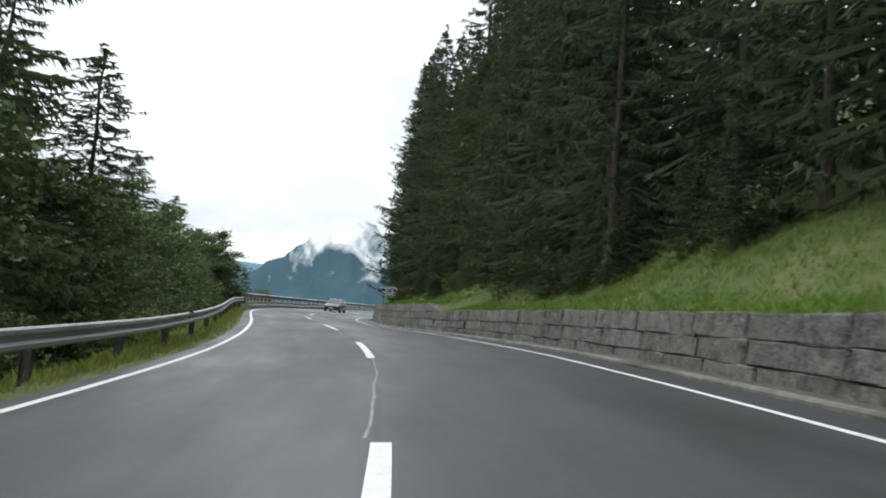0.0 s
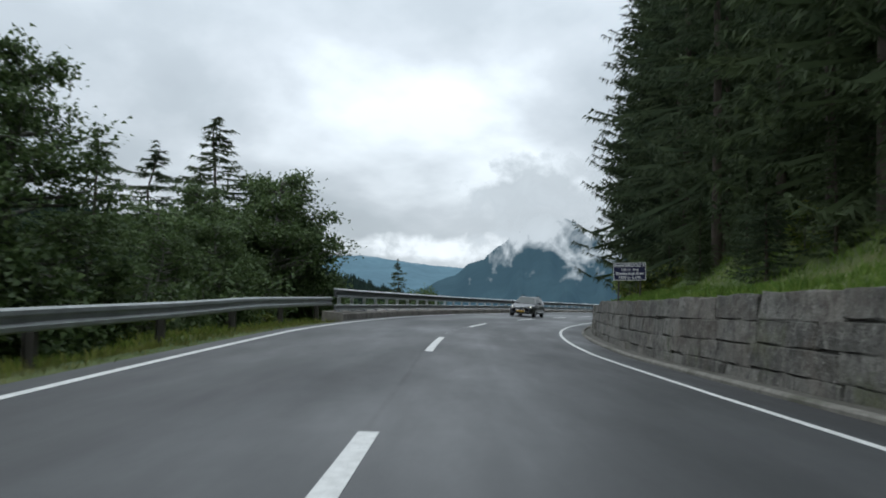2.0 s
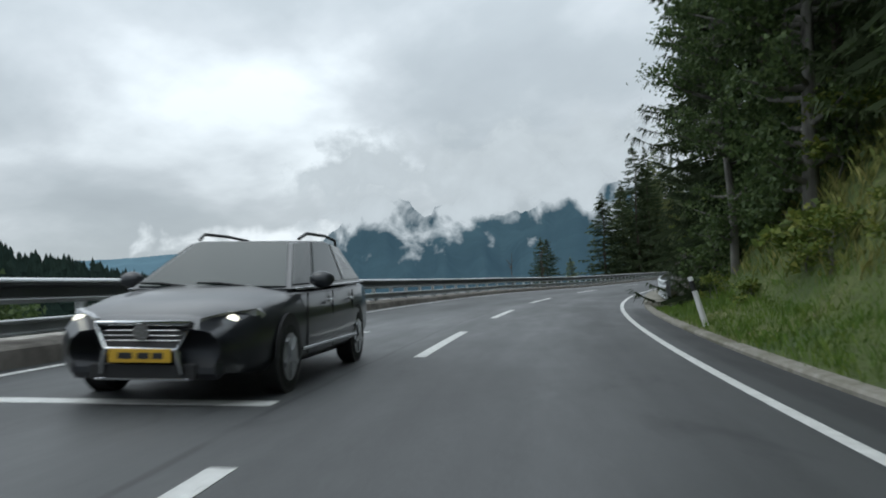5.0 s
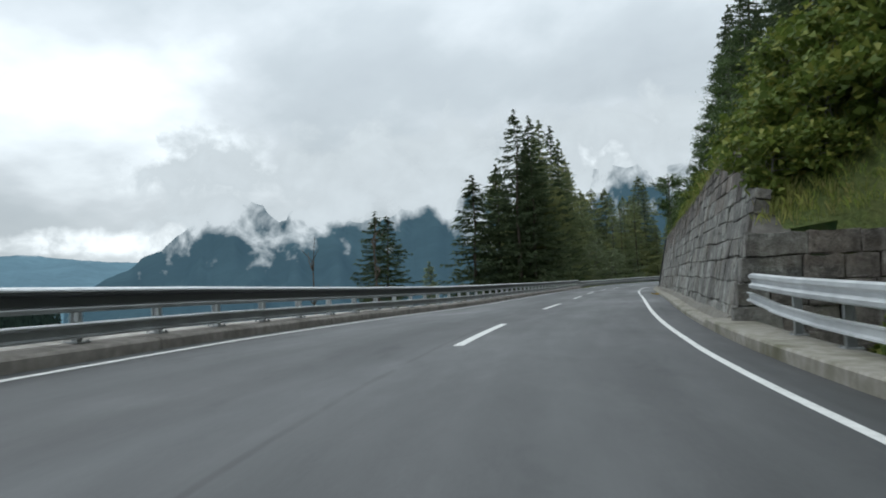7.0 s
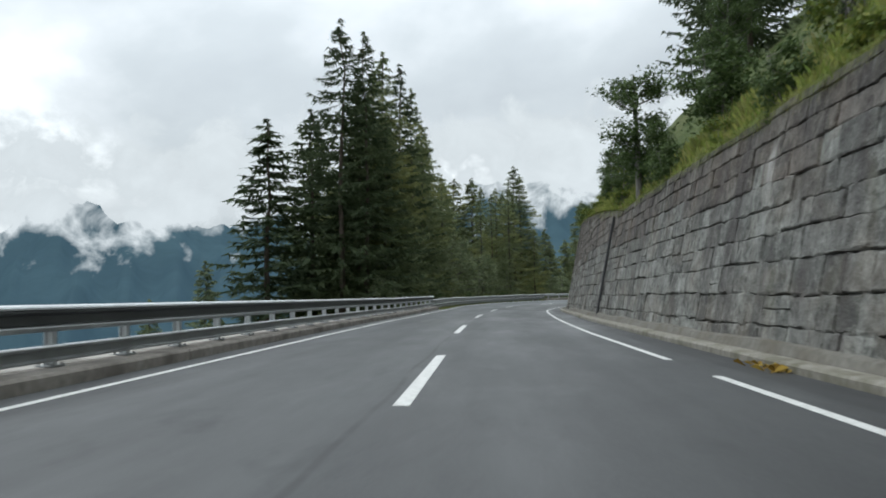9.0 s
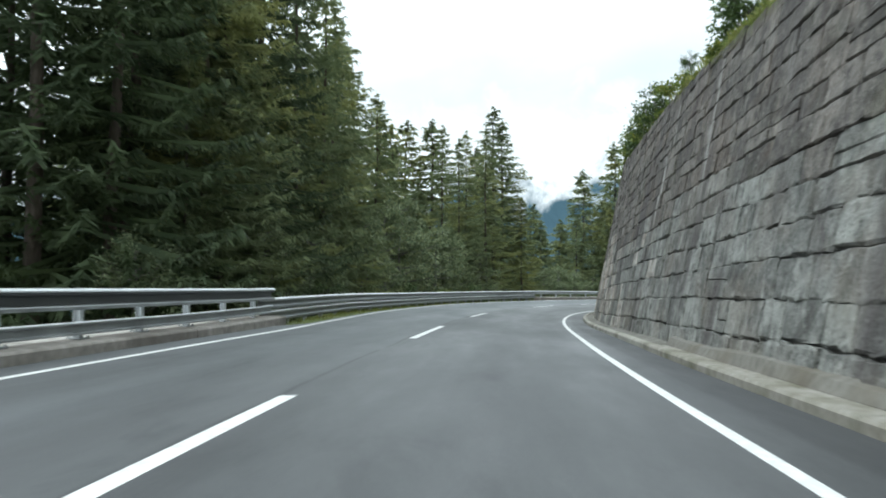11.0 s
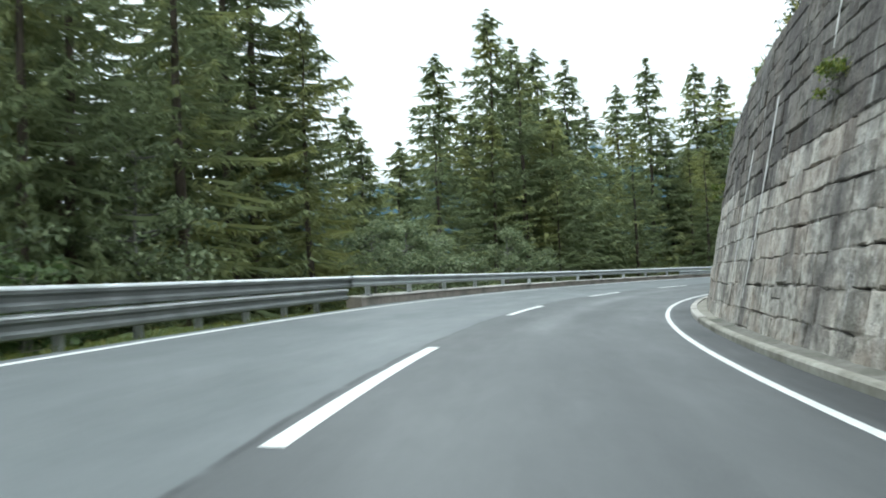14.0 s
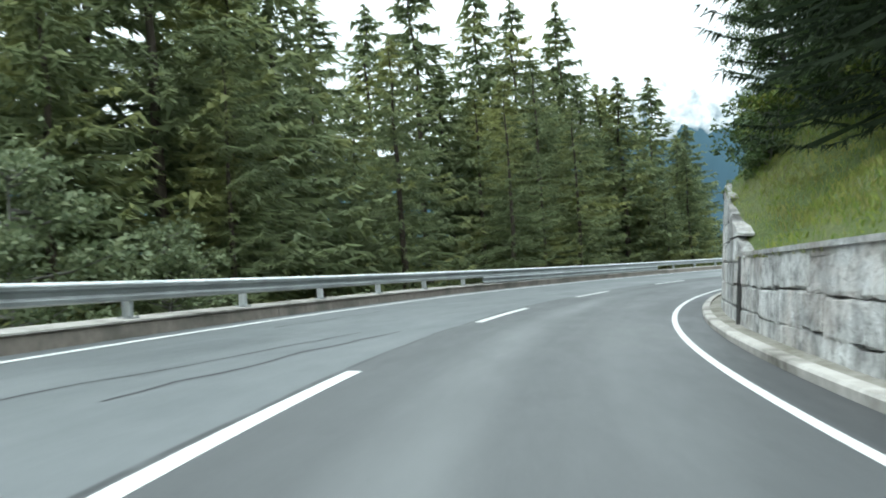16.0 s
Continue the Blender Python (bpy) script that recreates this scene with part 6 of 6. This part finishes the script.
grass("grass", ((122.5, 127, 5.2, 9.5, 40, 1.0), (126, 160, 5.15, 6.4, 20, 1.25), (123.5, 204, 5.30, 7.0, 24, 1.0), (-14, 44, -6.0, -4.45, 14, 0.75), (270.8, 312, 5.55, 10.5, 30, 0.55)), BLADES, "green meadow grass on the banks", 4)
grass("lush_grass", ((62.8, 96, 4.8, 6.8, 40, 0.55), (-14, 62.5, 5.5, 7.6, 34, 0.72), (0, 62, 7.6, 9.5, 12, 0.8), (-14, 8, 7.6, 11.0, 20, 0.75)), BLADES_GREEN, "lush green meadow grass on the bank", 9)
grass("dry_grass", ((68, 92, 6.6, 9.6, 22, 1.1), (122.5, 127, 5.2, 8.0, 36, 1.2), (126, 152, 5.1, 6.3, 26, 1.35), (123.5, 200, 5.30, 7.2, 20, 1.15), (200, 268, 5.35, 6.6, 8, 1.6), (-14, 43.5, -5.6, -4.05, 22, 0.42), (202.5, 214, -5.4, -3.86, 26, 0.34), (214, 230, -5.4, -4.1, 26, 0.34), (230, 256, -5.4, -4.32, 26, 0.34), (270.8, 312, 6.0, 11, 24, 0.6), (258, 330, -6.0, -5.1, 5, 0.8), (196, 285, 4.9, 5.12, 6, 0.25)), BLADES_DRY, "tall yellowing grass on the verge", 5)

WEED = blade_mat("yellow_weed", (0.20, 0.12, 0.02), (0.30, 0.18, 0.03), (0.36, 0.26, 0.05))


def weed(s, d, seed):
    """A flat yellowed plant growing out of the joint beside the kerb."""
    r = random.Random(seed)
    verts, faces = [], []
    for _ in range(55):
        q = (s + r.gauss(0, 0.36), d + r.gauss(0, 0.09))
        a, ln, w = r.uniform(0, 6.283), r.uniform(0.08, 0.22), r.uniform(0.008, 0.02)
        p, u, v = on(q[0], q[1], 0.0), Vector((math.cos(a), math.sin(a), 0)), Vector((-math.sin(a), math.cos(a), 0))
        k = len(verts)
        verts += [p - v * w, p + v * w, p + u * ln * 0.6 + v * w * 0.7 + Vector((0, 0, ln * 0.5)), p + u * ln + Vector((0, 0, ln * 0.35))]
        faces += [(k, k + 1, k + 2), (k, k + 2, k + 3)]
    return tagged(mesh_ob("weed", verts, faces, WEED), "yellowed low weed beside the kerb", "plant")


weed(153.3, 4.55, 3)


def hanging_grass(s0, s1, per, mat, label, seed):
    """Long blades that arch over the wall's top edge and hang down its face."""
    r = np.random.RandomState(seed)
    verts, faces = [], []
    for _ in range(int((s1 - s0) * per)):
        s = r.uniform(s0, s1)
        if noise.noise(Vector((s * 0.45, seed, 0))) < -0.12:
            continue
        top = wall_top(s)
        long = r.uniform(0.2, 0.75) * (0.75 + 0.7 * noise.noise(Vector((s * 0.3, 3, seed))))
        for _b in range(6):
            root = (s + r.uniform(-0.2, 0.2), 5.14 + 0.2 * top + r.uniform(0.0, 0.35))
            w, out, drift = r.uniform(0.006, 0.012), r.uniform(0.3, 0.75) * long, r.uniform(-0.25, 0.25)
            k = len(verts)
            for f in (0.0, 0.35, 0.7, 1.0):
                hgt = top + long * (0.9 * f - 1.45 * f * f)
                for e in (-w, w):
                    verts.append(on(root[0] + drift * f + e * (1 - f * 0.9), root[1] - out * f, hgt))
            faces += [(k + i, k + i + 1, k + i + 3, k + i + 2) for i in (0, 2, 4)]
    return tagged(mesh_ob("hanging_grass", verts, faces, mat), label, "grass", kind="stuff")


hanging_grass(122.6, 204, 24, BLADES_DRY, "yellowing grass hanging over the wall top", 6)
hanging_grass(126, 200, 26, BLADES, "green grass hanging over the wall top", 7)
hanging_grass(204, 262, 9, BLADES_DRY, "sparse dry grass on the wall top", 8)

# ---------------------------------------------------------------- rock outcrop on the inner verge
def rock(s, d, size, seed, h=0.0, turn=0.0):
    bm = bmesh.new()
    bmesh.ops.create_icosphere(bm, subdivisions=4, radius=1.0)
    for v in bm.verts:
        p = v.co.copy()
        p = Vector([round(c * 3.2 + 0.6 * noise.noise(p * 2.1 + Vector((seed, seed, 0)))) / 3.2 for c in p]) * 0.35 + p * 0.65
        k = 1 + 0.35 * noise.noise(p * 1.3 + Vector((seed, 0, 0))) + 0.16 * noise.noise(p * 3.4 + Vector((0, seed, 0))) + 0.06 * noise.noise(p * 9)
        step = round((p.z * 3 + p.x * 1.5) * 1.2) / 1.2
        v.co = p * k + Vector((0.08 * math.sin(step * 5), 0, 0))
        v.co.x *= size[0]
        v.co.y *= size[1]
        v.co.z *= size[2]
    ob = part("rock", bm, ROCK, None)
    ob.matrix_world = stand(s, d, h, turn)
    return tagged(ob, "grey weathered rock outcrop in the grassy bank", "rock", "rocks in the bank")


ROCK = stone("outcrop_rock", (0.12, 0.115, 0.108), (0.36, 0.345, 0.32), streak=0.3, moss=0.6)
rock(75.6, 7.75, (0.85, 1.35, 1.95), 1.0, 1.0, 20)
rock(78.2, 8.0, (0.85, 1.3, 2.15), 2.3, 1.25, -10)
rock(81.6, 8.7, (0.75, 1.2, 1.6), 3.1, 1.7, 25)
rock(73.2, 7.7, (0.75, 1.1, 1.5), 4.4, 0.95, 10)

# ---------------------------------------------------------------- sign above the low wall
SIGN_BLUE = plain("sign_blue", (0.010, 0.012, 0.055), 0.8)
SIGN_WHITE = plain("sign_white", (0.75, 0.75, 0.75), 0.5)


def text_mesh(body, size, m, mat, parent, name="lettering", width=0.0):
    cu = bpy.data.curves.new(name, "FONT")
    cu.body, cu.size, cu.align_x, cu.align_y, cu.extrude, cu.offset = body, size, "CENTER", "CENTER", 0.002, 0.003
    tmp = bpy.data.objects.new(name, cu)
    scene.collection.objects.link(tmp)
    dg = bpy.context.evaluated_depsgraph_get()
    me = bpy.data.meshes.new_from_object(tmp.evaluated_get(dg))
    bpy.data.objects.remove(tmp)
    if width:
        xs = [v.co.x for v in me.vertices]
        k = width / (max(xs) - min(xs))
        for v in me.vertices:
            v.co.x *= k
    me.materials.clear()
    me.materials.append(mat)
    ob = new(name, me)
    ob.parent = parent
    ob.matrix_parent_inverse = Matrix()
    ob.matrix_basis = m
    return ob


def bridge_sign():
    p = on(43.4, 5.85, 0)
    root = empty("bridge_sign", pose(p.x, p.y, 0, 0, 0, heading(43.4) - 6))
    zc = 2.20
    tilted = pose(0, 0, zc, 90, 0, 0) @ pose(0, 0, 0, 0, 0, 2.0)
    box("panel", 1.08, 0.60, 0.02, tilted, SIGN_BLUE, root, 0.003, "dark blue panel")
    bm = bmesh.new()
    for sx, sy, x, y in ((1.08, 0.018, 0, 0.291), (1.08, 0.018, 0, -0.291), (0.018, 0.564, 0.531, 0), (0.018, 0.564, -0.531, 0)):
        box_bm(bm, sx, sy, 0.006, tilted @ pose(x, y, 0.0135))
    part("frame", bm, SIGN_WHITE, root, "white border")
    for row, (words, size, width) in enumerate((("HANGBRÜCKE 3", 0.15, 0.98), ("126 m  lang", 0.12, 0.58), ("Blaubachgraben", 0.125, 0.94), ("1250 m ü.d.M.", 0.12, 0.74))):
        tagged(text_mesh(words, size, tilted @ pose(0, 0.205 - row * 0.136, 0.013), SIGN_WHITE, root, width=width), kind="stuff")
    low = on(43.4, 5.85, bank(43.4, 5.85)).z - 0.3
    for x in (-0.36, 0.36):
        bm = bmesh.new()
        bmesh.ops.create_cone(bm, cap_ends=True, segments=10, radius1=0.03, radius2=0.03, depth=zc + 0.28 - low, matrix=pose(x, 0.045, (zc + 0.28 + low) / 2))
        part("post", bm, POST_DARK, root)
    return tagged(root, "dark blue sign with white lettering on two posts", "sign")


bridge_sign()


def marker_post(s, d, lean=0.0):
    root = empty("marker_post", stand(s, d, ground_at(s, d)) @ pose(0, 0, 0, 0, lean, 0))
    bm = bmesh.new()
    bmesh.ops.create_cone(bm, cap_ends=True, segments=10, radius1=0.06, radius2=0.05, depth=1.0, matrix=pose(0, 0, 0.5))
    part("post", bm, SIGN_WHITE, root)
    bm = bmesh.new()
    bmesh.ops.create_cone(bm, cap_ends=True, segments=10, radius1=0.0545, radius2=0.0535, depth=0.2, matrix=pose(0, 0, 0.82))
    part("band", bm, plain("marker_black", (0.02, 0.02, 0.02), 0.5), root, "black band")
    return tagged(root, "leaning white plastic marker post at the kerb", "marker post")


marker_post(84.5, 4.95, -14)


# ---------------------------------------------------------------- oncoming estate car
def estate_car():
    PAINTWORK = Nodes("car_paint", 0.28, 0.1)
    PAINTWORK.bsdf.inputs["Coat Weight"].default_value = 0.4
    flake = PAINTWORK.noise(300, 2, PAINTWORK.place("Object"))
    PAINTWORK.colour(PAINTWORK.mix(PAINTWORK.fac(flake, 0.3, 0.7), (0.020, 0.022, 0.026), (0.035, 0.038, 0.044)))
    body_mat = PAINTWORK.mat
    glass = glass_dark()
    chrome = plain("car_chrome", (0.62, 0.63, 0.64), 0.15, 1.0)
    black = plain("car_black_plastic", (0.018, 0.018, 0.019), 0.6)
    rubber = plain("tyre_rubber", (0.022, 0.022, 0.022), 0.85)
    alloy = plain("wheel_alloy", (0.45, 0.46, 0.47), 0.3, 0.9)
    lamp = glow("headlamp_lit", (1.0, 0.93, 0.75), 2.2)
    clear = plain("headlamp_housing", (0.55, 0.56, 0.57), 0.12, 0.6)
    root = empty("estate_car")
    # y runs forwards from the rear (0) to the nose (4.77); sections give half width, sill and belt heights
    sections = ((0.00, 0.72, 0.42, 0.86), (0.12, 0.84, 0.30, 0.98), (0.6, 0.895, 0.24, 1.00), (1.3, 0.91, 0.22, 0.98), (2.2, 0.91, 0.22, 0.95), (3.0, 0.905, 0.22, 0.93), (3.35, 0.90, 0.22, 0.92), (3.9, 0.885, 0.23, 0.86), (4.35, 0.85, 0.24, 0.78), (4.62, 0.78, 0.26, 0.69), (4.77, 0.64, 0.32, 0.60))
    verts, faces = [], []
    for y, w, lo, hi in sections:
        crown = 0.05 if y > 3.2 else 0.02
        prof = ((-w * 0.90, lo), (-w, lo + 0.10), (-w * 1.005, lo + (hi - lo) * 0.55), (-w * 0.965, hi - 0.06), (-w * 0.86, hi), (-w * 0.4, hi + crown), (w * 0.4, hi + crown), (w * 0.86, hi), (w * 0.965, hi - 0.06), (w * 1.005, lo + (hi - lo) * 0.55), (w, lo + 0.10), (w * 0.90, lo))
        verts += [(x, y, z) for x, z in prof]
    k = 12
    for i in range(len(sections) - 1):
        for j in range(k):
            a, b = i * k + j, i * k + (j + 1) % k
            faces.append((a, b, b + k, a + k))
    faces += [tuple(range(k)), tuple(range(len(sections) * k - k, len(sections) * k))[::-1]]
    body = mesh_ob("body", verts, faces, body_mat, root, True, "glossy black painted body")
    # cabin
    ring_low = [(0.80, 3.42, 0.93), (0.86, 2.9, 0.95), (0.87, 1.6, 0.98), (0.84, 0.5, 1.00), (0.70, 0.10, 1.0)]
    ring_top = [(0.54, 2.52, 1.43), (0.62, 2.15, 1.47), (0.63, 1.4, 1.475), (0.59, 0.75, 1.45), (0.50, 0.45, 1.40)]
    cv, cf = [], []
    for ring in (ring_low, ring_top):
        cv += [(x, y, z) for x, y, z in ring] + [(-x, y, z) for x, y, z in reversed(ring)]
    n = 10
    for j in range(n):
        cf.append((j, (j + 1) % n, (j + 1) % n + n, j + n))
    cf.append(tuple(range(n, 2 * n)))
    cabin = mesh_ob("cabin", cv, cf, body_mat, root, True, "black pillars and roof")
    bm = bmesh.new()
    bm.from_mesh(cabin.data)
    bmesh.ops.bevel(bm, geom=[e for e in bm.edges if min(v.co.z for v in e.verts) > 1.3], offset=0.045, segments=3, affect="EDGES")
    bmesh.ops.recalc_face_normals(bm, faces=bm.faces)
    for f in bm.faces:
        f.smooth = f.calc_area() < 0.12
    bm.to_mesh(cabin.data)
    bm.free()

    def pane(name, quad, out, inset=0.88):
        c = sum((Vector(q) for q in quad), Vector()) / 4
        vs = [c + (Vector(q) - c) * inset + Vector(out) * 0.012 for q in quad]
        vs += [v - Vector(out) * 0.01 for v in vs]
        mesh_ob(name, vs, [(0, 1, 2, 3), (7, 6, 5, 4), (0, 4, 5, 1), (1, 5, 6, 2), (2, 6, 7, 3), (3, 7, 4, 0)], glass, root)

    pane("windscreen", [(-0.80, 3.42, 0.93), (0.80, 3.42, 0.93), (0.54, 2.52, 1.43), (-0.54, 2.52, 1.43)], (0, 0.5, 0.85), 0.93)
    pane("rear_window", [(0.70, 0.10, 1.0), (-0.70, 0.10, 1.0), (-0.50, 0.45, 1.40), (0.50, 0.45, 1.40)], (0, -0.75, 0.65))
    for sgn in (1, -1):
        for a, b in ((0, 1), (1, 2), (2, 3)):
            la, lb, ta, tb = ring_low[a], ring_low[b], ring_top[a], ring_top[b]
            pane("side_window", [(sgn * q[0], q[1], q[2]) for q in (la, lb, tb, ta)], (sgn * 0.9, 0, 0.4), 0.86)
        v, f = tube_np([(sgn * 0.56, 2.35, 1.46), (sgn * 0.59, 2.15, 1.53), (sgn * 0.60, 1.4, 1.54), (sgn * 0.57, 0.8, 1.515), (sgn * 0.54, 0.62, 1.43)], [0.018] * 5, 8)
        mesh_ob("roof_rail", v, f, black, root, True, "black roof rail")
        bm = bmesh.new()
        bmesh.ops.create_uvsphere(bm, u_segments=12, v_segments=8, radius=1.0, matrix=pose(sgn * 1.0, 3.02, 1.02) @ Matrix.Diagonal((0.13, 0.07, 0.085, 1)))
        part("mirror", bm, body_mat, root, smooth=True)
        bm = bmesh.new()
        rim = [(0.43, 4.70, 0.60), (0.44, 4.68, 0.705), (0.60, 4.60, 0.745), (0.80, 4.36, 0.775), (0.845, 4.26, 0.72), (0.80, 4.42, 0.62)]
        front = [bm.verts.new((sgn * x, y + 0.012, z)) for x, y, z in rim]
        back = [bm.verts.new((sgn * x * 0.97, y - 0.12, z)) for x, y, z in rim]
        bm.faces.new(front)
        bm.faces.new(back[::-1])
        for q in range(6):
            bm.faces.new((front[q], back[q], back[(q + 1) % 6], front[(q + 1) % 6]))
        bmesh.ops.recalc_face_normals(bm, faces=bm.faces)
        head = part("headlight", bm, clear, root, "clear wedge-shaped headlight, lit")
        bm = bmesh.new()
        bmesh.ops.create_uvsphere(bm, u_segments=12, v_segments=8, radius=0.058, matrix=pose(sgn * 0.66, 4.56, 0.675))
        part("lamp", bm, lamp, head, "lit lamp", True)
        bm = bmesh.new()
        bmesh.ops.create_uvsphere(bm, u_segments=10, v_segments=6, radius=0.05, matrix=pose(sgn * 0.60, 4.70, 0.36))
        part("fog_lamp", bm, clear, root, smooth=True)
        # bright line under the side windows, seams and handles of the doors
        v, f = tube_np([(sgn * (q[0] + 0.035), q[1], q[2] - 0.005) for q in ring_low[:4]], [0.014] * 4, 6)
        mesh_ob("window_trim", v, f, chrome, root, True, "chrome strip under the windows")
        for y in (1.25, 2.2, 3.2):
            box("door_seam", 0.012, 0.014, 0.60, pose(sgn * 0.906, y, 0.60), black, root, 0.002)
        for y in (1.45, 2.4):
            box("door_handle", 0.035, 0.17, 0.028, pose(sgn * 0.925, y, 0.80), chrome, root, 0.008, "chrome door handle")
        box("side_strip", 0.02, 2.3, 0.03, pose(sgn * 0.918, 2.25, 0.36), chrome, root, 0.005, "thin chrome side strip")
    # grille with its bright surround
    gv = [(-0.40, 4.755, 0.67), (0.40, 4.755, 0.67), (0.30, 4.80, 0.46), (-0.30, 4.80, 0.46)]
    bm = bmesh.new()
    vs = [bm.verts.new(q) for q in gv] + [bm.verts.new((q[0], q[1] - 0.2, q[2])) for q in gv]
    for q in ((0, 1, 2, 3), (7, 6, 5, 4), (0, 4, 5, 1), (1, 5, 6, 2), (2, 6, 7, 3), (3, 7, 4, 0)):
        bm.faces.new([vs[i] for i in q])
    bmesh.ops.recalc_face_normals(bm, faces=bm.faces)
    grille = part("grille", bm, black, root, "black grille")
    v, f = tube_np([Vector(q) + Vector((0, 0.01, 0)) for q in (gv[1], gv[2], gv[3], gv[0], gv[1])], [0.022] * 5, 8)
    mesh_ob("surround", v, f, chrome, grille, True, "bright chrome surround")
    for sgn in (1, -1):
        v, f = tube_np([(sgn * 0.30, 4.815, 0.46), (sgn * 0.315, 4.825, 0.38), (sgn * 0.335, 4.80, 0.27)], [0.026, 0.022, 0.014], 8)
        mesh_ob("chrome_leg", v, f, chrome, grille, True)
    for z in (0.61, 0.57, 0.53):
        box("slat", 0.62, 0.01, 0.012, pose(0, 4.785, z), chrome, grille, 0.002)
    bm = bmesh.new()
    bmesh.ops.create_cone(bm, cap_ends=True, segments=24, radius1=0.068, radius2=0.062, depth=0.02, matrix=pose(0, 4.81, 0.60, 90, 0, 0))
    part("badge", bm, chrome, root, "round chrome badge")
    plate = box("number_plate", 0.52, 0.012, 0.11, pose(0, 4.83, 0.415), plain("plate_yellow", (0.62, 0.38, 0.03), 0.5), root, 0.003, "yellow plate")
    for x, w in ((-0.15, 0.09), (-0.03, 0.10), (0.12, 0.12)):
        box("bar", w, 0.004, 0.05, pose(x, 4.8385, 0.415), black, plate, 0.001)
    box("lower_grille", 0.9, 0.04, 0.13, pose(0, 4.765, 0.285), black, root, 0.01)
    box("trim_strip", 0.8, 0.012, 0.015, pose(0, 4.795, 0.225), chrome, root, 0.002)
    for x in (-0.35, 0.25):
        v, f = tube_np([(x, 3.44, 0.955), (x + 0.28, 3.36, 0.985), (x + 0.52, 3.34, 0.99)], [0.014, 0.012, 0.008], 6)
        mesh_ob("wiper", v, f, black, root, True)
    box("bumper", 1.30, 0.16, 0.22, pose(0, 4.69, 0.33), body_mat, root, 0.05)
    for sgn in (1, -1):
        for y in (0.95, 3.78):
            wheel = empty("wheel")
            wheel.parent = root
            wheel.matrix_basis = pose(sgn * 0.80, y, 0.32, 0, 90, 0)
            bm = bmesh.new()
            bmesh.ops.create_cone(bm, cap_ends=True, segments=28, radius1=0.32, radius2=0.32, depth=0.215)
            bmesh.ops.bevel(bm, geom=[e for e in bm.edges if abs(e.verts[0].co.z - e.verts[1].co.z) < 1e-5], offset=0.03, segments=2, affect="EDGES")
            part("tyre", bm, rubber, wheel, "black tyre")
            bm = bmesh.new()
            bmesh.ops.create_cone(bm, cap_ends=True, segments=24, radius1=0.215, radius2=0.205, depth=0.03, matrix=pose(0, 0, sgn * 0.10))
            for q in range(5):
                box_bm(bm, 0.19, 0.05, 0.03, pose(0, 0, sgn * 0.118, 0, 0, 72 * q) @ pose(0.10, 0, 0))
            part("rim", bm, alloy, wheel, "five-spoke alloy rim")
            bm = bmesh.new()
            bmesh.ops.create_cone(bm, cap_ends=True, segments=24, radius1=0.365, radius2=0.365, depth=0.02, matrix=pose(sgn * 0.895, y, 0.35, 0, 90, 0))
            part("wheel_arch", bm, black, root)
    p = on(74.0, -1.3)
    m = pose(p.x, p.y, p.z, 0, 0, heading(76)) @ pose(0, 0, 0, 0, math.degrees(math.atan(tilt(76))), 0)
    root.matrix_world = m @ pose(0, 4.8, 0, 0, 0, 180)
    return tagged(root, "glossy black estate car with lit headlights on the road", "car")


estate_car()
